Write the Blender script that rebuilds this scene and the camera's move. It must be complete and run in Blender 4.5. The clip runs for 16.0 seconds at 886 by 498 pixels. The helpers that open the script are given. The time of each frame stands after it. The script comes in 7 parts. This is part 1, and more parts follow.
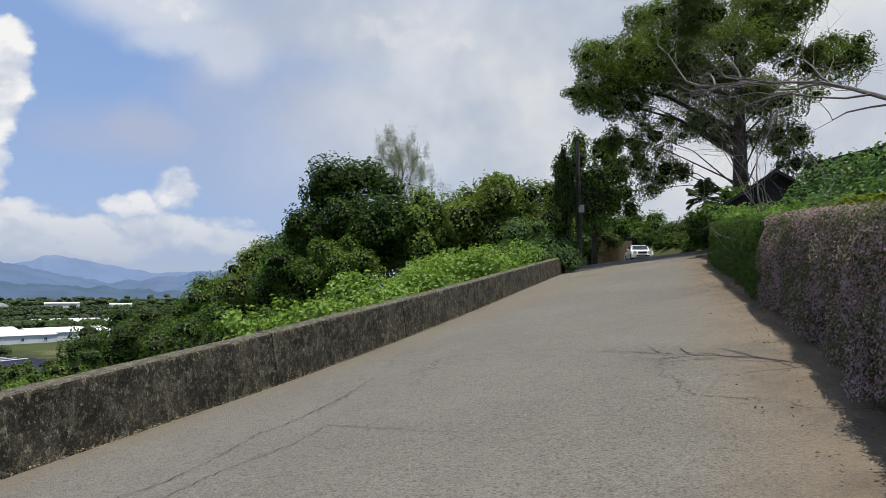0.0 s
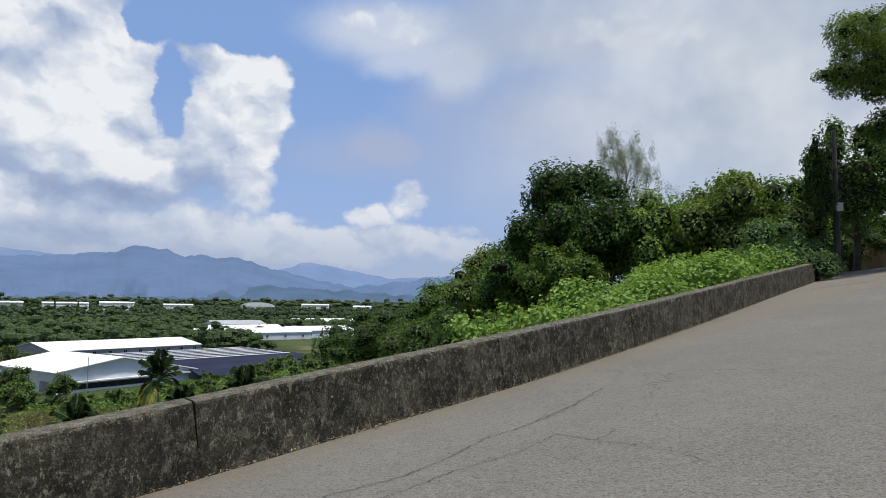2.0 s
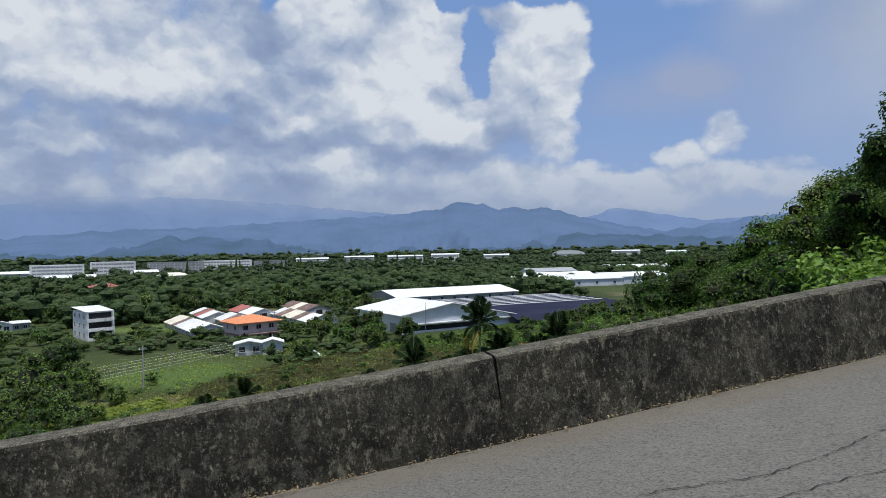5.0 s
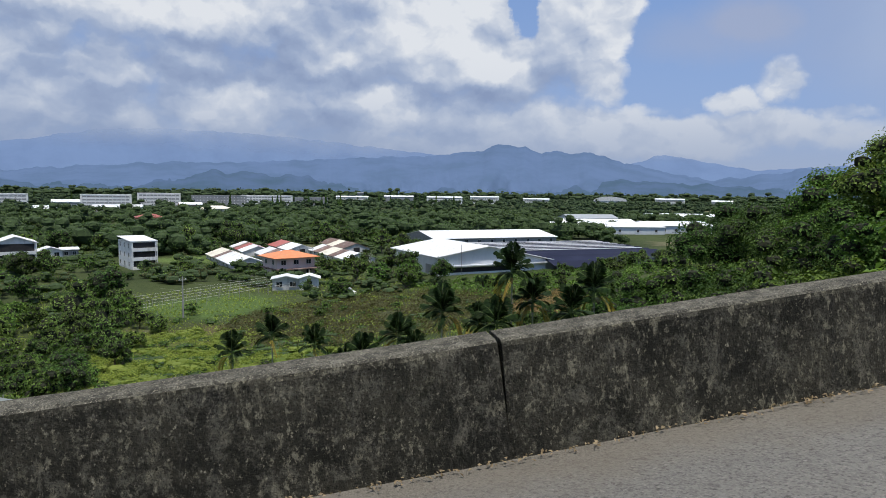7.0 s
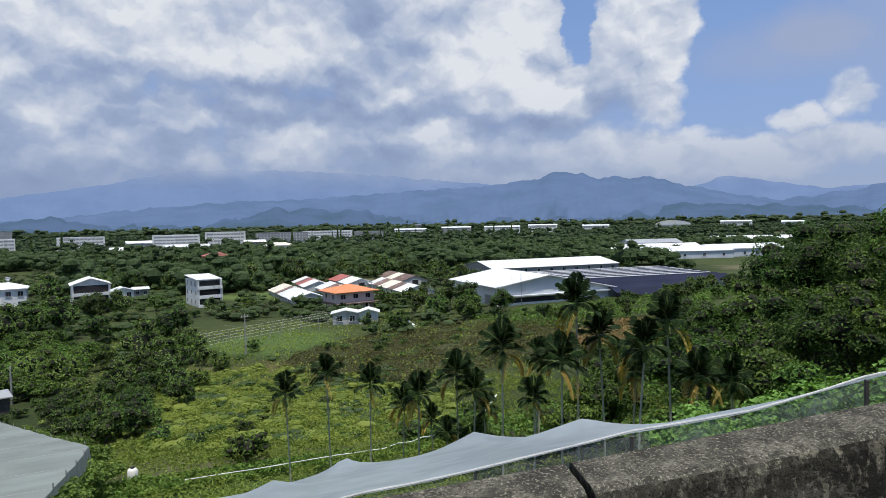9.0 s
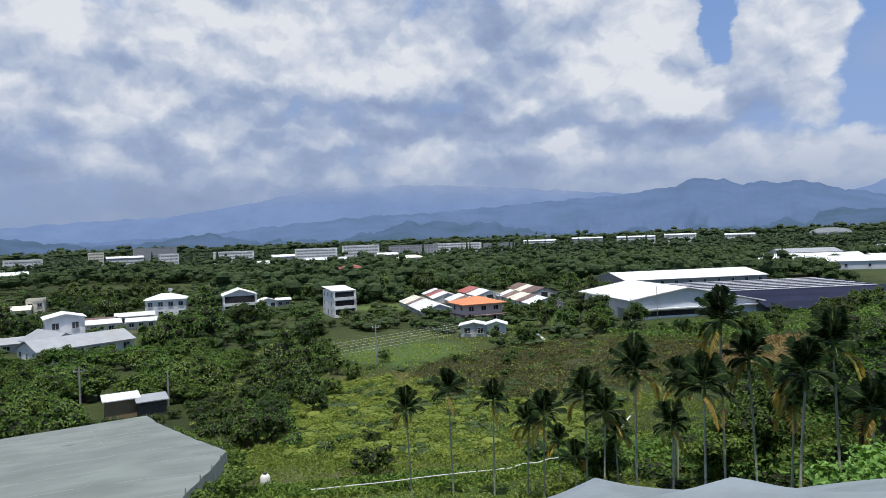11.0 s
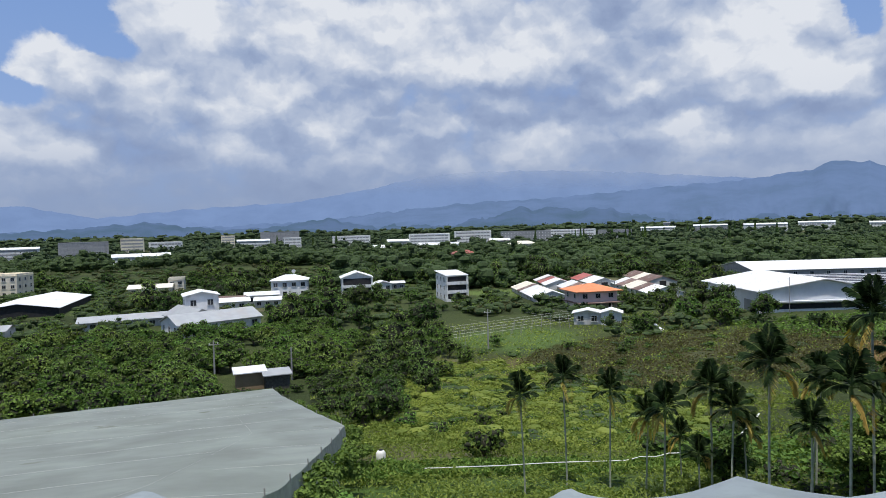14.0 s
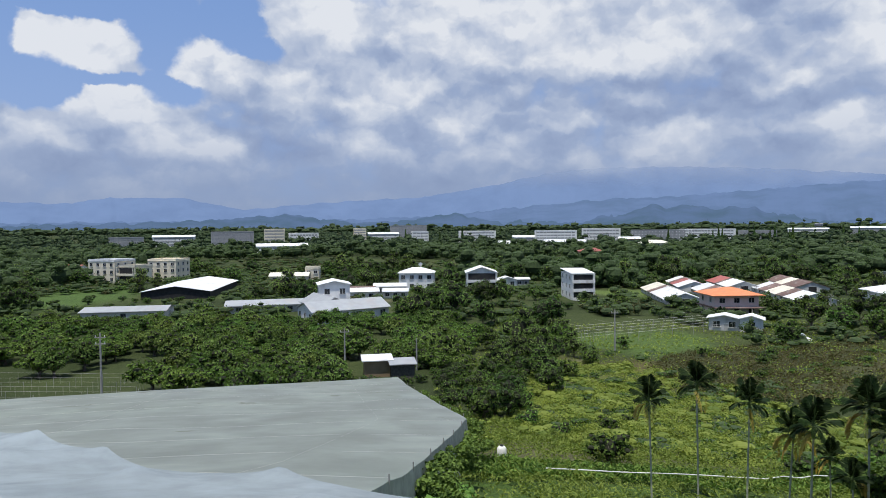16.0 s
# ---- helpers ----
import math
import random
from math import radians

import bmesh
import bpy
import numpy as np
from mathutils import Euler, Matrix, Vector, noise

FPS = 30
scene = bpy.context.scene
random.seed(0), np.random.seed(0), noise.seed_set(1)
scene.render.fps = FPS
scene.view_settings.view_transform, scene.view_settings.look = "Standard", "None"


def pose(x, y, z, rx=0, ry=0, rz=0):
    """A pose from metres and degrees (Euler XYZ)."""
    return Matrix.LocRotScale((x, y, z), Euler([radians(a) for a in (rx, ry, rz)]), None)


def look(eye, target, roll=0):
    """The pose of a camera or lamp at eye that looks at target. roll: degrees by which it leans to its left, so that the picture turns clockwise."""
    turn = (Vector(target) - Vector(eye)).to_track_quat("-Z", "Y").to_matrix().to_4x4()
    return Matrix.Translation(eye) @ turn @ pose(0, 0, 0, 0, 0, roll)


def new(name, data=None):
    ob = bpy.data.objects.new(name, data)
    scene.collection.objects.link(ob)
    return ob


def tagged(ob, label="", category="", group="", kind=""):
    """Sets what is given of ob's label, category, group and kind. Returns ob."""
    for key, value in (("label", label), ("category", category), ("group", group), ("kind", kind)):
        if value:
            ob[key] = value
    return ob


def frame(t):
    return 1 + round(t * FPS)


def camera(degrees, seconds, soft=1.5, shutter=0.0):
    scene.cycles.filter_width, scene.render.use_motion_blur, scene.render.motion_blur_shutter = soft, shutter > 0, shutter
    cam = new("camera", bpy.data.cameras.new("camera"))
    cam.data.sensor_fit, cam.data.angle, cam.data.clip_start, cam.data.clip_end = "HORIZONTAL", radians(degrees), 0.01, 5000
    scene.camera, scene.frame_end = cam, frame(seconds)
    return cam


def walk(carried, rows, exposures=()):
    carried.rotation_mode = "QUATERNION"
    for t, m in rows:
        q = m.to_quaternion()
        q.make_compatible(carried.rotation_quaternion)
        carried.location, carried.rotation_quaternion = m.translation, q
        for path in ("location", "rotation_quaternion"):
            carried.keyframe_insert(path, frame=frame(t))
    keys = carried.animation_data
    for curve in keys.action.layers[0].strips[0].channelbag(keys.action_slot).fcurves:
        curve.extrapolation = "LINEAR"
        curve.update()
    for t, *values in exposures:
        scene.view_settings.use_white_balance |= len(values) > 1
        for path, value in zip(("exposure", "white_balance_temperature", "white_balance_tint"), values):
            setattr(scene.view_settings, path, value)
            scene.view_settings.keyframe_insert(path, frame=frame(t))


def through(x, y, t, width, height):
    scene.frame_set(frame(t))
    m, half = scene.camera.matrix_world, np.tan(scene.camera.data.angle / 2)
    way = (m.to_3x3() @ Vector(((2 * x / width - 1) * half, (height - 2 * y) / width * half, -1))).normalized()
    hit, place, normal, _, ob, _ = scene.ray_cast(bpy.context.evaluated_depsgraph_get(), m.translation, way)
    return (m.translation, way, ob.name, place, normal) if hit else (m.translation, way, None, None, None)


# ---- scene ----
cam = camera(68.2, 16.0, soft=0.6)
PATH = [
    (0, (-0.093, 0.248, 1.558), (-0.091, 2.242, 1.705), -0.1),
    (0.5, (-0.071, 0.235, 1.553), (-0.242, 2.223, 1.697), -0.4),
    (1, (-0.054, 0.245, 1.553), (-0.471, 2.195, 1.71), 0.1),
    (1.5, (-0.079, 0.32, 1.533), (-0.619, 2.24, 1.679), 0.5),
    (2, (-0.181, 0.384, 1.551), (-0.835, 2.267, 1.713), 0.9),
    (2.5, (-0.249, 0.397, 1.544), (-1.03, 2.235, 1.656), -1.4),
    (3, (-0.273, 0.485, 1.561), (-1.3, 2.194, 1.713), -1.4),
    (3.5, (-0.304, 0.661, 1.565), (-1.566, 2.206, 1.699), -1.0),
    (4, (-0.419, 0.869, 1.53), (-1.814, 2.301, 1.585), -1.9),
    (6.5, (-1.677, 2.686, 1.456), (-3.153, 4.035, 1.395), 0.1),
    (7, (-1.914, 2.99, 1.448), (-3.419, 4.295, 1.273), 0.8),
    (7.5, (-2.207, 3.229, 1.472), (-3.612, 4.646, 1.325), 1.2),
    (8, (-2.495, 3.545, 1.492), (-3.997, 4.863, 1.396), 0.9),
    (8.5, (-2.866, 3.862, 1.47), (-4.4, 5.141, 1.364), 0.9),
    (9, (-3.285, 4.278, 1.446), (-4.906, 5.447, 1.364), -1.2),
    (9.5, (-3.628, 4.808, 1.453), (-5.379, 5.766, 1.329), 0.0),
    (10, (-3.905, 5.213, 1.454), (-5.669, 6.157, 1.433), -1.7),
    (12.5, (-4.95, 5.55, 1.2), (-6.839, 6.195, 1.076), -0.9),
    (13, (-4.918, 5.473, 1.211), (-6.825, 6.069, 1.124), -1.2),
    (13.5, (-4.91, 5.447, 1.206), (-6.831, 6.0, 1.132), -1.7),
    (14, (-4.904, 5.414, 1.207), (-6.837, 5.923, 1.139), -1.6),
    (14.5, (-4.913, 5.378, 1.206), (-6.867, 5.8, 1.133), -1.4),
    (15, (-4.973, 5.345, 1.194), (-6.946, 5.665, 1.123), -1.4),
    (15.5, (-5.001, 5.363, 1.188), (-6.99, 5.562, 1.116), -0.9),
    (16, (-5.089, 5.368, 1.184), (-7.083, 5.501, 1.11), -0.5),
]
walk(cam, [(t, look(eye, target, roll)) for t, eye, target, roll in PATH], [(0.0, 0.24, 6950, 9), (1.5, 0.22, 6800, 9), (3.2, -0.08, 6300, 8), (4.1, -0.14, 6300, 8), (6.5, 0.0, 6450, 9), (9.5, 0.0, 6400, 10), (16.0, 0.02, 6400, 10)])

# ---- light: a high sun, blue sky with heaped clouds ----
SUN = Vector((0.20, -0.09, 0.97)).normalized()
sun = new("sun", bpy.data.lights.new("sun", "SUN"))
sun.data.energy, sun.data.angle, sun.data.color = 5.0, radians(0.53), (1.0, 0.955, 0.88)
sun.matrix_world = look((0, 0, 60), Vector((0, 0, 60)) - SUN)


class Nodes:
    """Short writing for node trees."""

    def __init__(self, tree):
        self.tree = tree

    def add(self, kind, **settings):
        node = self.tree.nodes.new(kind)
        for key, value in settings.items():
            node.inputs[int(key[1:])].default_value = value
        return node

    def link(self, a, b):
        self.tree.links.new(a, b)

    def put(self, socket, value):
        if hasattr(value, "links"):
            self.link(value, socket)
        else:
            socket.default_value = value

    def math(self, op, a, b=0.0, c=None, clamp=False):
        node = self.add("ShaderNodeMath")
        node.operation, node.use_clamp = op, clamp
        self.put(node.inputs[0], a)
        self.put(node.inputs[1], b)
        if c is not None:
            self.put(node.inputs[2], c)
        return node.outputs[0]

    def vec(self, op, a, b=(0, 0, 0)):
        node = self.add("ShaderNodeVectorMath")
        node.operation = op
        self.put(node.inputs[0], a)
        self.put(node.inputs[1], b)
        return node.outputs["Value"] if op in ("LENGTH", "DOT_PRODUCT", "DISTANCE") else node.outputs[0]

    def noise(self, where, scale, detail=4.0, rough=0.55, colour=False, distort=0.0):
        node = self.add("ShaderNodeTexNoise")
        self.link(where, node.inputs["Vector"])
        node.inputs["Scale"].default_value = scale
        node.inputs["Detail"].default_value = detail
        node.inputs["Roughness"].default_value = rough
        node.inputs["Distortion"].default_value = distort
        return node.outputs["Color" if colour else "Fac"]

    def span(self, value, a, b, to0=0.0, to1=1.0, smooth=True):
        node = self.add("ShaderNodeMapRange")
        node.interpolation_type = "SMOOTHSTEP" if smooth else "LINEAR"
        self.put(node.inputs[0], value)
        for n, v in zip((1, 2, 3, 4), (a, b, to0, to1)):
            node.inputs[n].default_value = v
        return node.outputs[0]

    def mix(self, fac, a, b, how="MIX"):
        node = self.add("ShaderNodeMix")
        node.data_type, node.blend_type = "RGBA", how
        self.put(node.inputs["Factor"], fac)
        for socket, value in ((node.inputs[6], a), (node.inputs[7], b)):
            self.put(socket, value if hasattr(value, "links") else (*value, 1.0) if len(value) == 3 else value)
        return node.outputs[2]

    def ramp(self, fac, *stops):
        node = self.add("ShaderNodeValToRGB")
        self.put(node.inputs[0], fac)
        el = node.color_ramp.elements
        while len(el) < len(stops):
            el.new(0.5)
        for e, (at, c) in zip(el, stops):
            e.position, e.color = at, (*c, 1.0)
        return node.outputs[0]


world = bpy.data.worlds.new("sky")
scene.world = world
world.use_nodes = True
world.node_tree.nodes.clear()
w = Nodes(world.node_tree)
sky = w.add("ShaderNodeTexSky")
sky.sky_type, sky.sun_disc = "NISHITA", False
sky.sun_elevation, sky.sun_rotation = math.asin(SUN.z), math.atan2(SUN.x, SUN.y)
sky.air_density, sky.dust_density, sky.ozone_density = 1.0, 1.2, 1.5
way = w.add("ShaderNodeTexCoord").outputs["Generated"]
xyz = w.add("ShaderNodeSeparateXYZ")
w.link(way, xyz.inputs[0])
azimuth = w.math("MULTIPLY", w.math("ARCTAN2", w.math("MULTIPLY", xyz.outputs[0], -1.0), xyz.outputs[1]), 57.2958)
height = w.math("MULTIPLY", w.math("ARCSINE", xyz.outputs[2]), 57.2958)
flat = w.add("ShaderNodeCombineXYZ")
w.link(azimuth, flat.inputs[0])
w.link(height, flat.inputs[1])
flat = flat.outputs[0]


def swirl(by, scale, much, detail):
    n = w.vec("SUBTRACT", w.noise(by, scale, detail, 0.6, colour=True), (0.5, 0.5, 0.5))
    return w.vec("MULTIPLY", n, (much, much * 0.8, 0.0))


bent = w.vec("ADD", flat, swirl(flat, 0.34, 2.6, 6.0))


def heap(around, *spots):
    """Soft ovals of the sky, joined: azimuth, height, half width, half height, strength."""
    total = None
    for az, el, rx, ry, k in spots:
        far = w.vec("LENGTH", w.vec("DIVIDE", w.vec("SUBTRACT", around, (az, el, 0.0)), (rx, ry, 1.0)))
        one = w.span(far, 1.5, 0.4, 0.0, k)
        total = one if total is None else w.math("MAXIMUM", total, one)
    return total


def billow(where):
    """Heaped cloud: rounded puffs upon rounded puffs."""
    cells = w.add("ShaderNodeTexVoronoi")
    cells.feature = "SMOOTH_F1"
    w.link(w.vec("MULTIPLY", where, (0.85, 1.2, 1.0)), cells.inputs["Vector"])
    cells.inputs["Scale"].default_value, cells.inputs["Detail"].default_value = 0.24, 3.0
    cells.inputs["Roughness"].default_value, cells.inputs["Lacunarity"].default_value = 0.42, 2.4
    cells.inputs["Smoothness"].default_value = 0.6
    return w.math("MULTIPLY_ADD", cells.outputs["Distance"], -0.9, 1.0)


blue = w.math("MAXIMUM", heap(bent, (42.4, 16.1, 1.2, 3.3, 0.95), (44.3, 21.5, 1.7, 1.7, 1), (60.1, 21.1, 1.1, 1.7, 0.62), (27.9, 16.4, 3.7, 5.4, 1), (30, 11.8, 3.2, 2, 0.9), (22, 17.8, 5.4, 3, 0.8), (37.9, 22.2, 5.9, 2, 1), (26.6, 17.8, 4.7, 3.5, 1)),
              heap(bent, (115.2, 16.7, 7.4, 1.1, 1), (108.9, 15.1, 3, 3, 1), (103.3, 16.4, 2.7, 2.2, 0.9), (109, 10.8, 2.5, 1.3, 0.9), (113, 11.4, 4.5, 0.6, 0.8), (117.9, 11.1, 3.5, 2.1, 1), (119.7, 13.8, 1.2, 3, 0.9), (102.4, 14.6, 3, 1.1, 0.9), (30.7, 10.7, 3, 4, 1)))
white = w.math("MAXIMUM", heap(bent, (76.1, 15.2, 5.4, 3, 0.8), (66.7, 14.6, 5.4, 2.2, 0.8), (54.7, 20, 4.5, 3, 0.9), (47.9, 17.6, 3.7, 4, 1), (51.9, 14.2, 2.7, 2, 0.9), (48.6, 11.1, 6.4, 1.9, 0.9), (36.2, 18.7, 3.5, 3, 1), (34.9, 14.3, 3.2, 3.5, 1), (60.1, 11, 2.2, 1.4, 0.8), (53.6, 7.7, 2.2, 1.3, 0.9), (66.4, 6.6, 3, 1.4, 0.8), (22.5, 8.7, 2.3, 1.8, 0.85), (25.8, 7.4, 3, 1.2, 1.05), (30.4, 7.2, 3.5, 1.2, 1.05), (18.4, 6.4, 3.5, 0.8, 0.9), (34.3, 9.5, 3, 2, 0.8)),
               heap(bent, (24.3, 5, 13.9, 1.7, 1.1), (28.7, 4.7, 12.9, 2.3, 1.1), (24.2, 23.2, 5.4, 2.1, 0.8), (18.6, 20.4, 2.7, 2.2, 0.7), (-6, 17.4, 3.5, 3, 0.8), (1.4, 23, 8.4, 2.5, 0.7), (91.1, 10.8, 3.7, 3, 0.8), (85, 8.2, 2.2, 1.3, 0.8), (80.8, 6.3, 3.5, 1.5, 0.7), (69.2, 15, 5.9, 2.5, 0.8), (67.9, 6.7, 3.5, 1.5, 0.8), (53.7, 7.1, 3, 1.7, 0.9), (49.5, 12.6, 4.7, 3.2, 0.8), (44, 10.8, 3.5, 2.2, 0.7), (38.5, 13.6, 3, 2.5, 0.7)))
white = w.math("MAXIMUM", white, heap(bent, (115.3, 13.7, 4.6, 2.3, 1), (107, 13.3, 1.7, 2, 1), (111.7, 9.9, 4.2, 1.5, 1), (118, 6.9, 3.2, 1.6, 0.8), (103.7, 12.9, 2.1, 2.1, 1), (98.8, 11.6, 2.7, 1.8, 0.9), (96.6, 16.1, 4.2, 3, 0.8), (90.2, 10.8, 3.2, 2, 0.8), (82.8, 15.8, 7.4, 3, 0.8), (71.8, 14.8, 6.9, 2.5, 0.8), (59.8, 11, 2.7, 1.3, 0.8), (65.6, 7.1, 3.1, 1.4, 0.8), (107.4, 6.8, 5, 1.4, 0.8), (92.7, 7.2, 1.8, 1.4, 0.8), (79.4, 6.2, 2.2, 1.3, 0.7)))
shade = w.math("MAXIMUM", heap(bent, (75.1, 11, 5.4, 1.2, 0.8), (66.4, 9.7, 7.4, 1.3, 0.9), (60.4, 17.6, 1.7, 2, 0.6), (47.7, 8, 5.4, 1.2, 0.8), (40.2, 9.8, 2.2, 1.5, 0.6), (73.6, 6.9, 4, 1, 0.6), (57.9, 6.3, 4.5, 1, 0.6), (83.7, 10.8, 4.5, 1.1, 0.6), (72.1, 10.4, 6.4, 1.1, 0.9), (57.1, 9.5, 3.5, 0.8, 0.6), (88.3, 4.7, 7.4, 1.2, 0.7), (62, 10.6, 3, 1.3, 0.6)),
               heap(bent, (98.9, 6.4, 3.7, 1.2, 1), (88.7, 8.1, 3.3, 1.4, 0.9), (71.8, 10.9, 6.4, 1.1, 1), (63.9, 9.5, 4.5, 0.9, 0.9), (78.9, 8.9, 3.3, 0.8, 0.7), (113.1, 7.1, 4, 0.7, 0.6), (114, 4.9, 7.4, 1, 0.6), (94.2, 3.8, 6.4, 1, 0.6), (58.3, 14.1, 3, 1.2, 0.5), (103.4, 8.9, 3, 0.9, 0.5), (80.4, 12.3, 3, 0.8, 0.5)))
veil = heap(bent, (24.5, 13.3, 4.2, 2.2, 0.8), (8.6, 14.9, 9.4, 4.5, 0.85), (18.5, 16.9, 4.5, 3, 0.5), (15.7, 13, 8.4, 5.4, 0.5), (25.8, 12.6, 5.9, 2, 0.4), (25, 12.4, 7.9, 2, 0.5), (4.2, 22.4, 14.9, 3, 0.8), (-5.9, 14, 7.4, 3, 0.75), (-24.3, 10.2, 14.9, 9.9, 0.9))
pale = heap(bent, (24.7, 22.9, 6.4, 2.5, 0.7), (18.6, 20.4, 3.5, 2.5, 0.6), (-7.4, 19.5, 4.5, 4.5, 0.8), (21.9, 21, 5, 1.8, 0.6), (-30.6, 17.9, 14.9, 9.9, 0.8))
lump = billow(bent)
above = billow(w.vec("ADD", bent, (-0.4, 1.1, 0.0)))
soft = w.noise(w.vec("MULTIPLY", bent, (0.75, 1.25, 1.0)), 0.10, 4.0, 0.5)
body = w.math("MULTIPLY_ADD", w.math("SUBTRACT", lump, 0.5), 0.9, w.span(azimuth, 27.0, 44.0, -0.48, 0.55))
body = w.math("MULTIPLY_ADD", white, 0.95, body)
body = w.math("MULTIPLY_ADD", blue, -1.5, body)
cover = w.span(body, -0.26, 0.34)
value = w.math("MULTIPLY_ADD", w.math("SUBTRACT", soft, 0.5), 1.1, 0.53)
value = w.math("MULTIPLY_ADD", w.math("SUBTRACT", lump, above), 0.9, value)
value = w.math("MULTIPLY_ADD", white, 0.46, value)
value = w.math("MULTIPLY_ADD", shade, -0.36, value, clamp=True)
value = w.math("MULTIPLY", value, w.span(height, 2.0, 12.0, 0.72, 1.0))
cloud = w.ramp(value, (0.0, (0.29, 0.37, 0.57)), (0.36, (0.385, 0.475, 0.67)), (0.68, (0.58, 0.65, 0.79)), (1.0, (0.86, 0.89, 0.945)))
clear = w.mix(1.0, sky.outputs[0], (0.072, 0.083, 0.108), "MULTIPLY")
clear = w.mix(0.8, clear, (0.265, 0.430, 0.80))
clear = w.mix(w.span(height, 20.0, 5.0, 0.0, 0.55), clear, (0.39, 0.52, 0.79))
clear = w.mix(w.math("MULTIPLY", veil, w.span(soft, 0.25, 0.6, 0.65, 1.0)), clear, (0.42, 0.48, 0.66))
clear = w.mix(pale, clear, (0.72, 0.76, 0.84))
over = w.mix(cover, clear, cloud)
pale_sheet = heap(bent, (-16, 17, 28, 15, 0.9), (8, 24, 12, 6, 0.7))
over = w.mix(pale_sheet, over, w.mix(w.span(w.noise(flat, 0.07, 4.0), 0.35, 0.65), (0.46, 0.53, 0.66), (0.72, 0.76, 0.82)))
hazy = w.span(height, 8.0, 0.5, 0.0, 0.88)
over = w.mix(hazy, over, w.mix(w.span(azimuth, 40.0, 62.0), (0.41, 0.485, 0.65), (0.30, 0.385, 0.575)))
below = w.span(height, -1.0, -6.0, 0.0, 1.0)
over = w.mix(below, over, (0.10, 0.13, 0.10))
ground_light = w.add("ShaderNodeBackground")
w.link(over, ground_light.inputs[0])
ground_light.inputs[1].default_value = 0.86
w.link(ground_light.outputs[0], w.add("ShaderNodeOutputWorld").inputs[0])

# ---- materials ----


def material(name, rough=0.8, metal=0.0, spec=0.3):
    """A new material: its node writer and its principled shader."""
    m = bpy.data.materials.new(name)
    m.use_nodes = True
    n = Nodes(m.node_tree)
    bsdf = m.node_tree.nodes["Principled BSDF"]
    bsdf.inputs["Roughness"].default_value, bsdf.inputs["Metallic"].default_value = rough, metal
    bsdf.inputs["Specular IOR Level"].default_value = spec
    return m, n, bsdf


def bump(n, bsdf, height, strength, distance=0.02):
    node = n.add("ShaderNodeBump")
    node.inputs["Strength"].default_value, node.inputs["Distance"].default_value = strength, distance
    n.link(height, node.inputs["Height"])
    n.link(node.outputs[0], bsdf.inputs["Normal"])


def surface(name, a, b, scale, rough=0.8, metal=0.0, grain=0.0, vary=0.0, spec=0.3, stain=None, stain_scale=0.6):
    """Paint, plaster, metal and the like: two tones, a finer grain, stains, and variation from piece to piece."""
    m, n, bsdf = material(name, rough, metal, spec)
    where = n.add("ShaderNodeTexCoord").outputs["Object"]
    colour = n.mix(n.span(n.noise(where, scale, 5.0), 0.3, 0.7), a, b)
    if stain:
        streak = n.vec("MULTIPLY", where, (1.0, 1.0, 0.25))
        colour = n.mix(n.span(n.noise(streak, stain_scale, 6.0, 0.65), 0.52, 0.75, 0.0, 0.75), colour, stain)
    if vary:
        chance = n.add("ShaderNodeObjectInfo").outputs["Random"]
        hsv = n.add("ShaderNodeHueSaturation")
        n.link(n.span(chance, 0, 1, 1 - vary, 1 + vary, False), hsv.inputs["Value"])
        n.link(colour, hsv.inputs["Color"])
        colour = hsv.outputs[0]
    n.link(colour, bsdf.inputs["Base Color"])
    if grain:
        bump(n, bsdf, n.noise(where, scale * 14, 4.0), grain)
    return m


def leafy(name, dark, light, through=0.18, vary=0.25, rough=0.55, tint=None):
    """Leaves: each one a little different, some light coming through."""
    m, n, bsdf = material(name, rough, 0.0, 0.07)
    one = n.add("ShaderNodeNewGeometry").outputs["Random Per Island"]
    chance = n.add("ShaderNodeObjectInfo").outputs["Random"]
    where = n.add("ShaderNodeTexCoord").outputs["Object"]
    colour = n.mix(n.math("MULTIPLY_ADD", n.noise(where, 0.7, 3.0), 0.6, n.math("MULTIPLY_ADD", one, 0.7, -0.3), clamp=True), dark, light)
    if tint:
        patch = n.math("MULTIPLY_ADD", n.noise(where, 1.7, 4.0, 0.6), 0.9, n.math("MULTIPLY", one, 0.35))
        colour = n.mix(n.span(patch, tint[0], tint[0] + 0.10), colour, tint[1])
    hsv = n.add("ShaderNodeHueSaturation")
    n.link(n.span(chance, 0, 1, 1.25 * (1 - vary), 1.25 * (1 + vary), False), hsv.inputs["Value"])
    hsv.inputs["Saturation"].default_value = 0.98
    n.link(n.span(n.math("FRACT", n.math("MULTIPLY", chance, 7.3)), 0, 1, 0.485, 0.515, False), hsv.inputs["Hue"])
    n.link(colour, hsv.inputs["Color"])
    n.link(hsv.outputs[0], bsdf.inputs["Base Color"])
    glow = n.add("ShaderNodeBsdfTranslucent")
    n.link(n.mix(1.0, hsv.outputs[0], (1.3, 1.35, 0.6), "MULTIPLY"), glow.inputs[0])
    both = n.add("ShaderNodeMixShader")
    both.inputs[0].default_value = through
    n.link(bsdf.outputs[0], both.inputs[1])
    n.link(glow.outputs[0], both.inputs[2])
    n.link(both.outputs[0], m.node_tree.nodes["Material Output"].inputs[0])
    return m


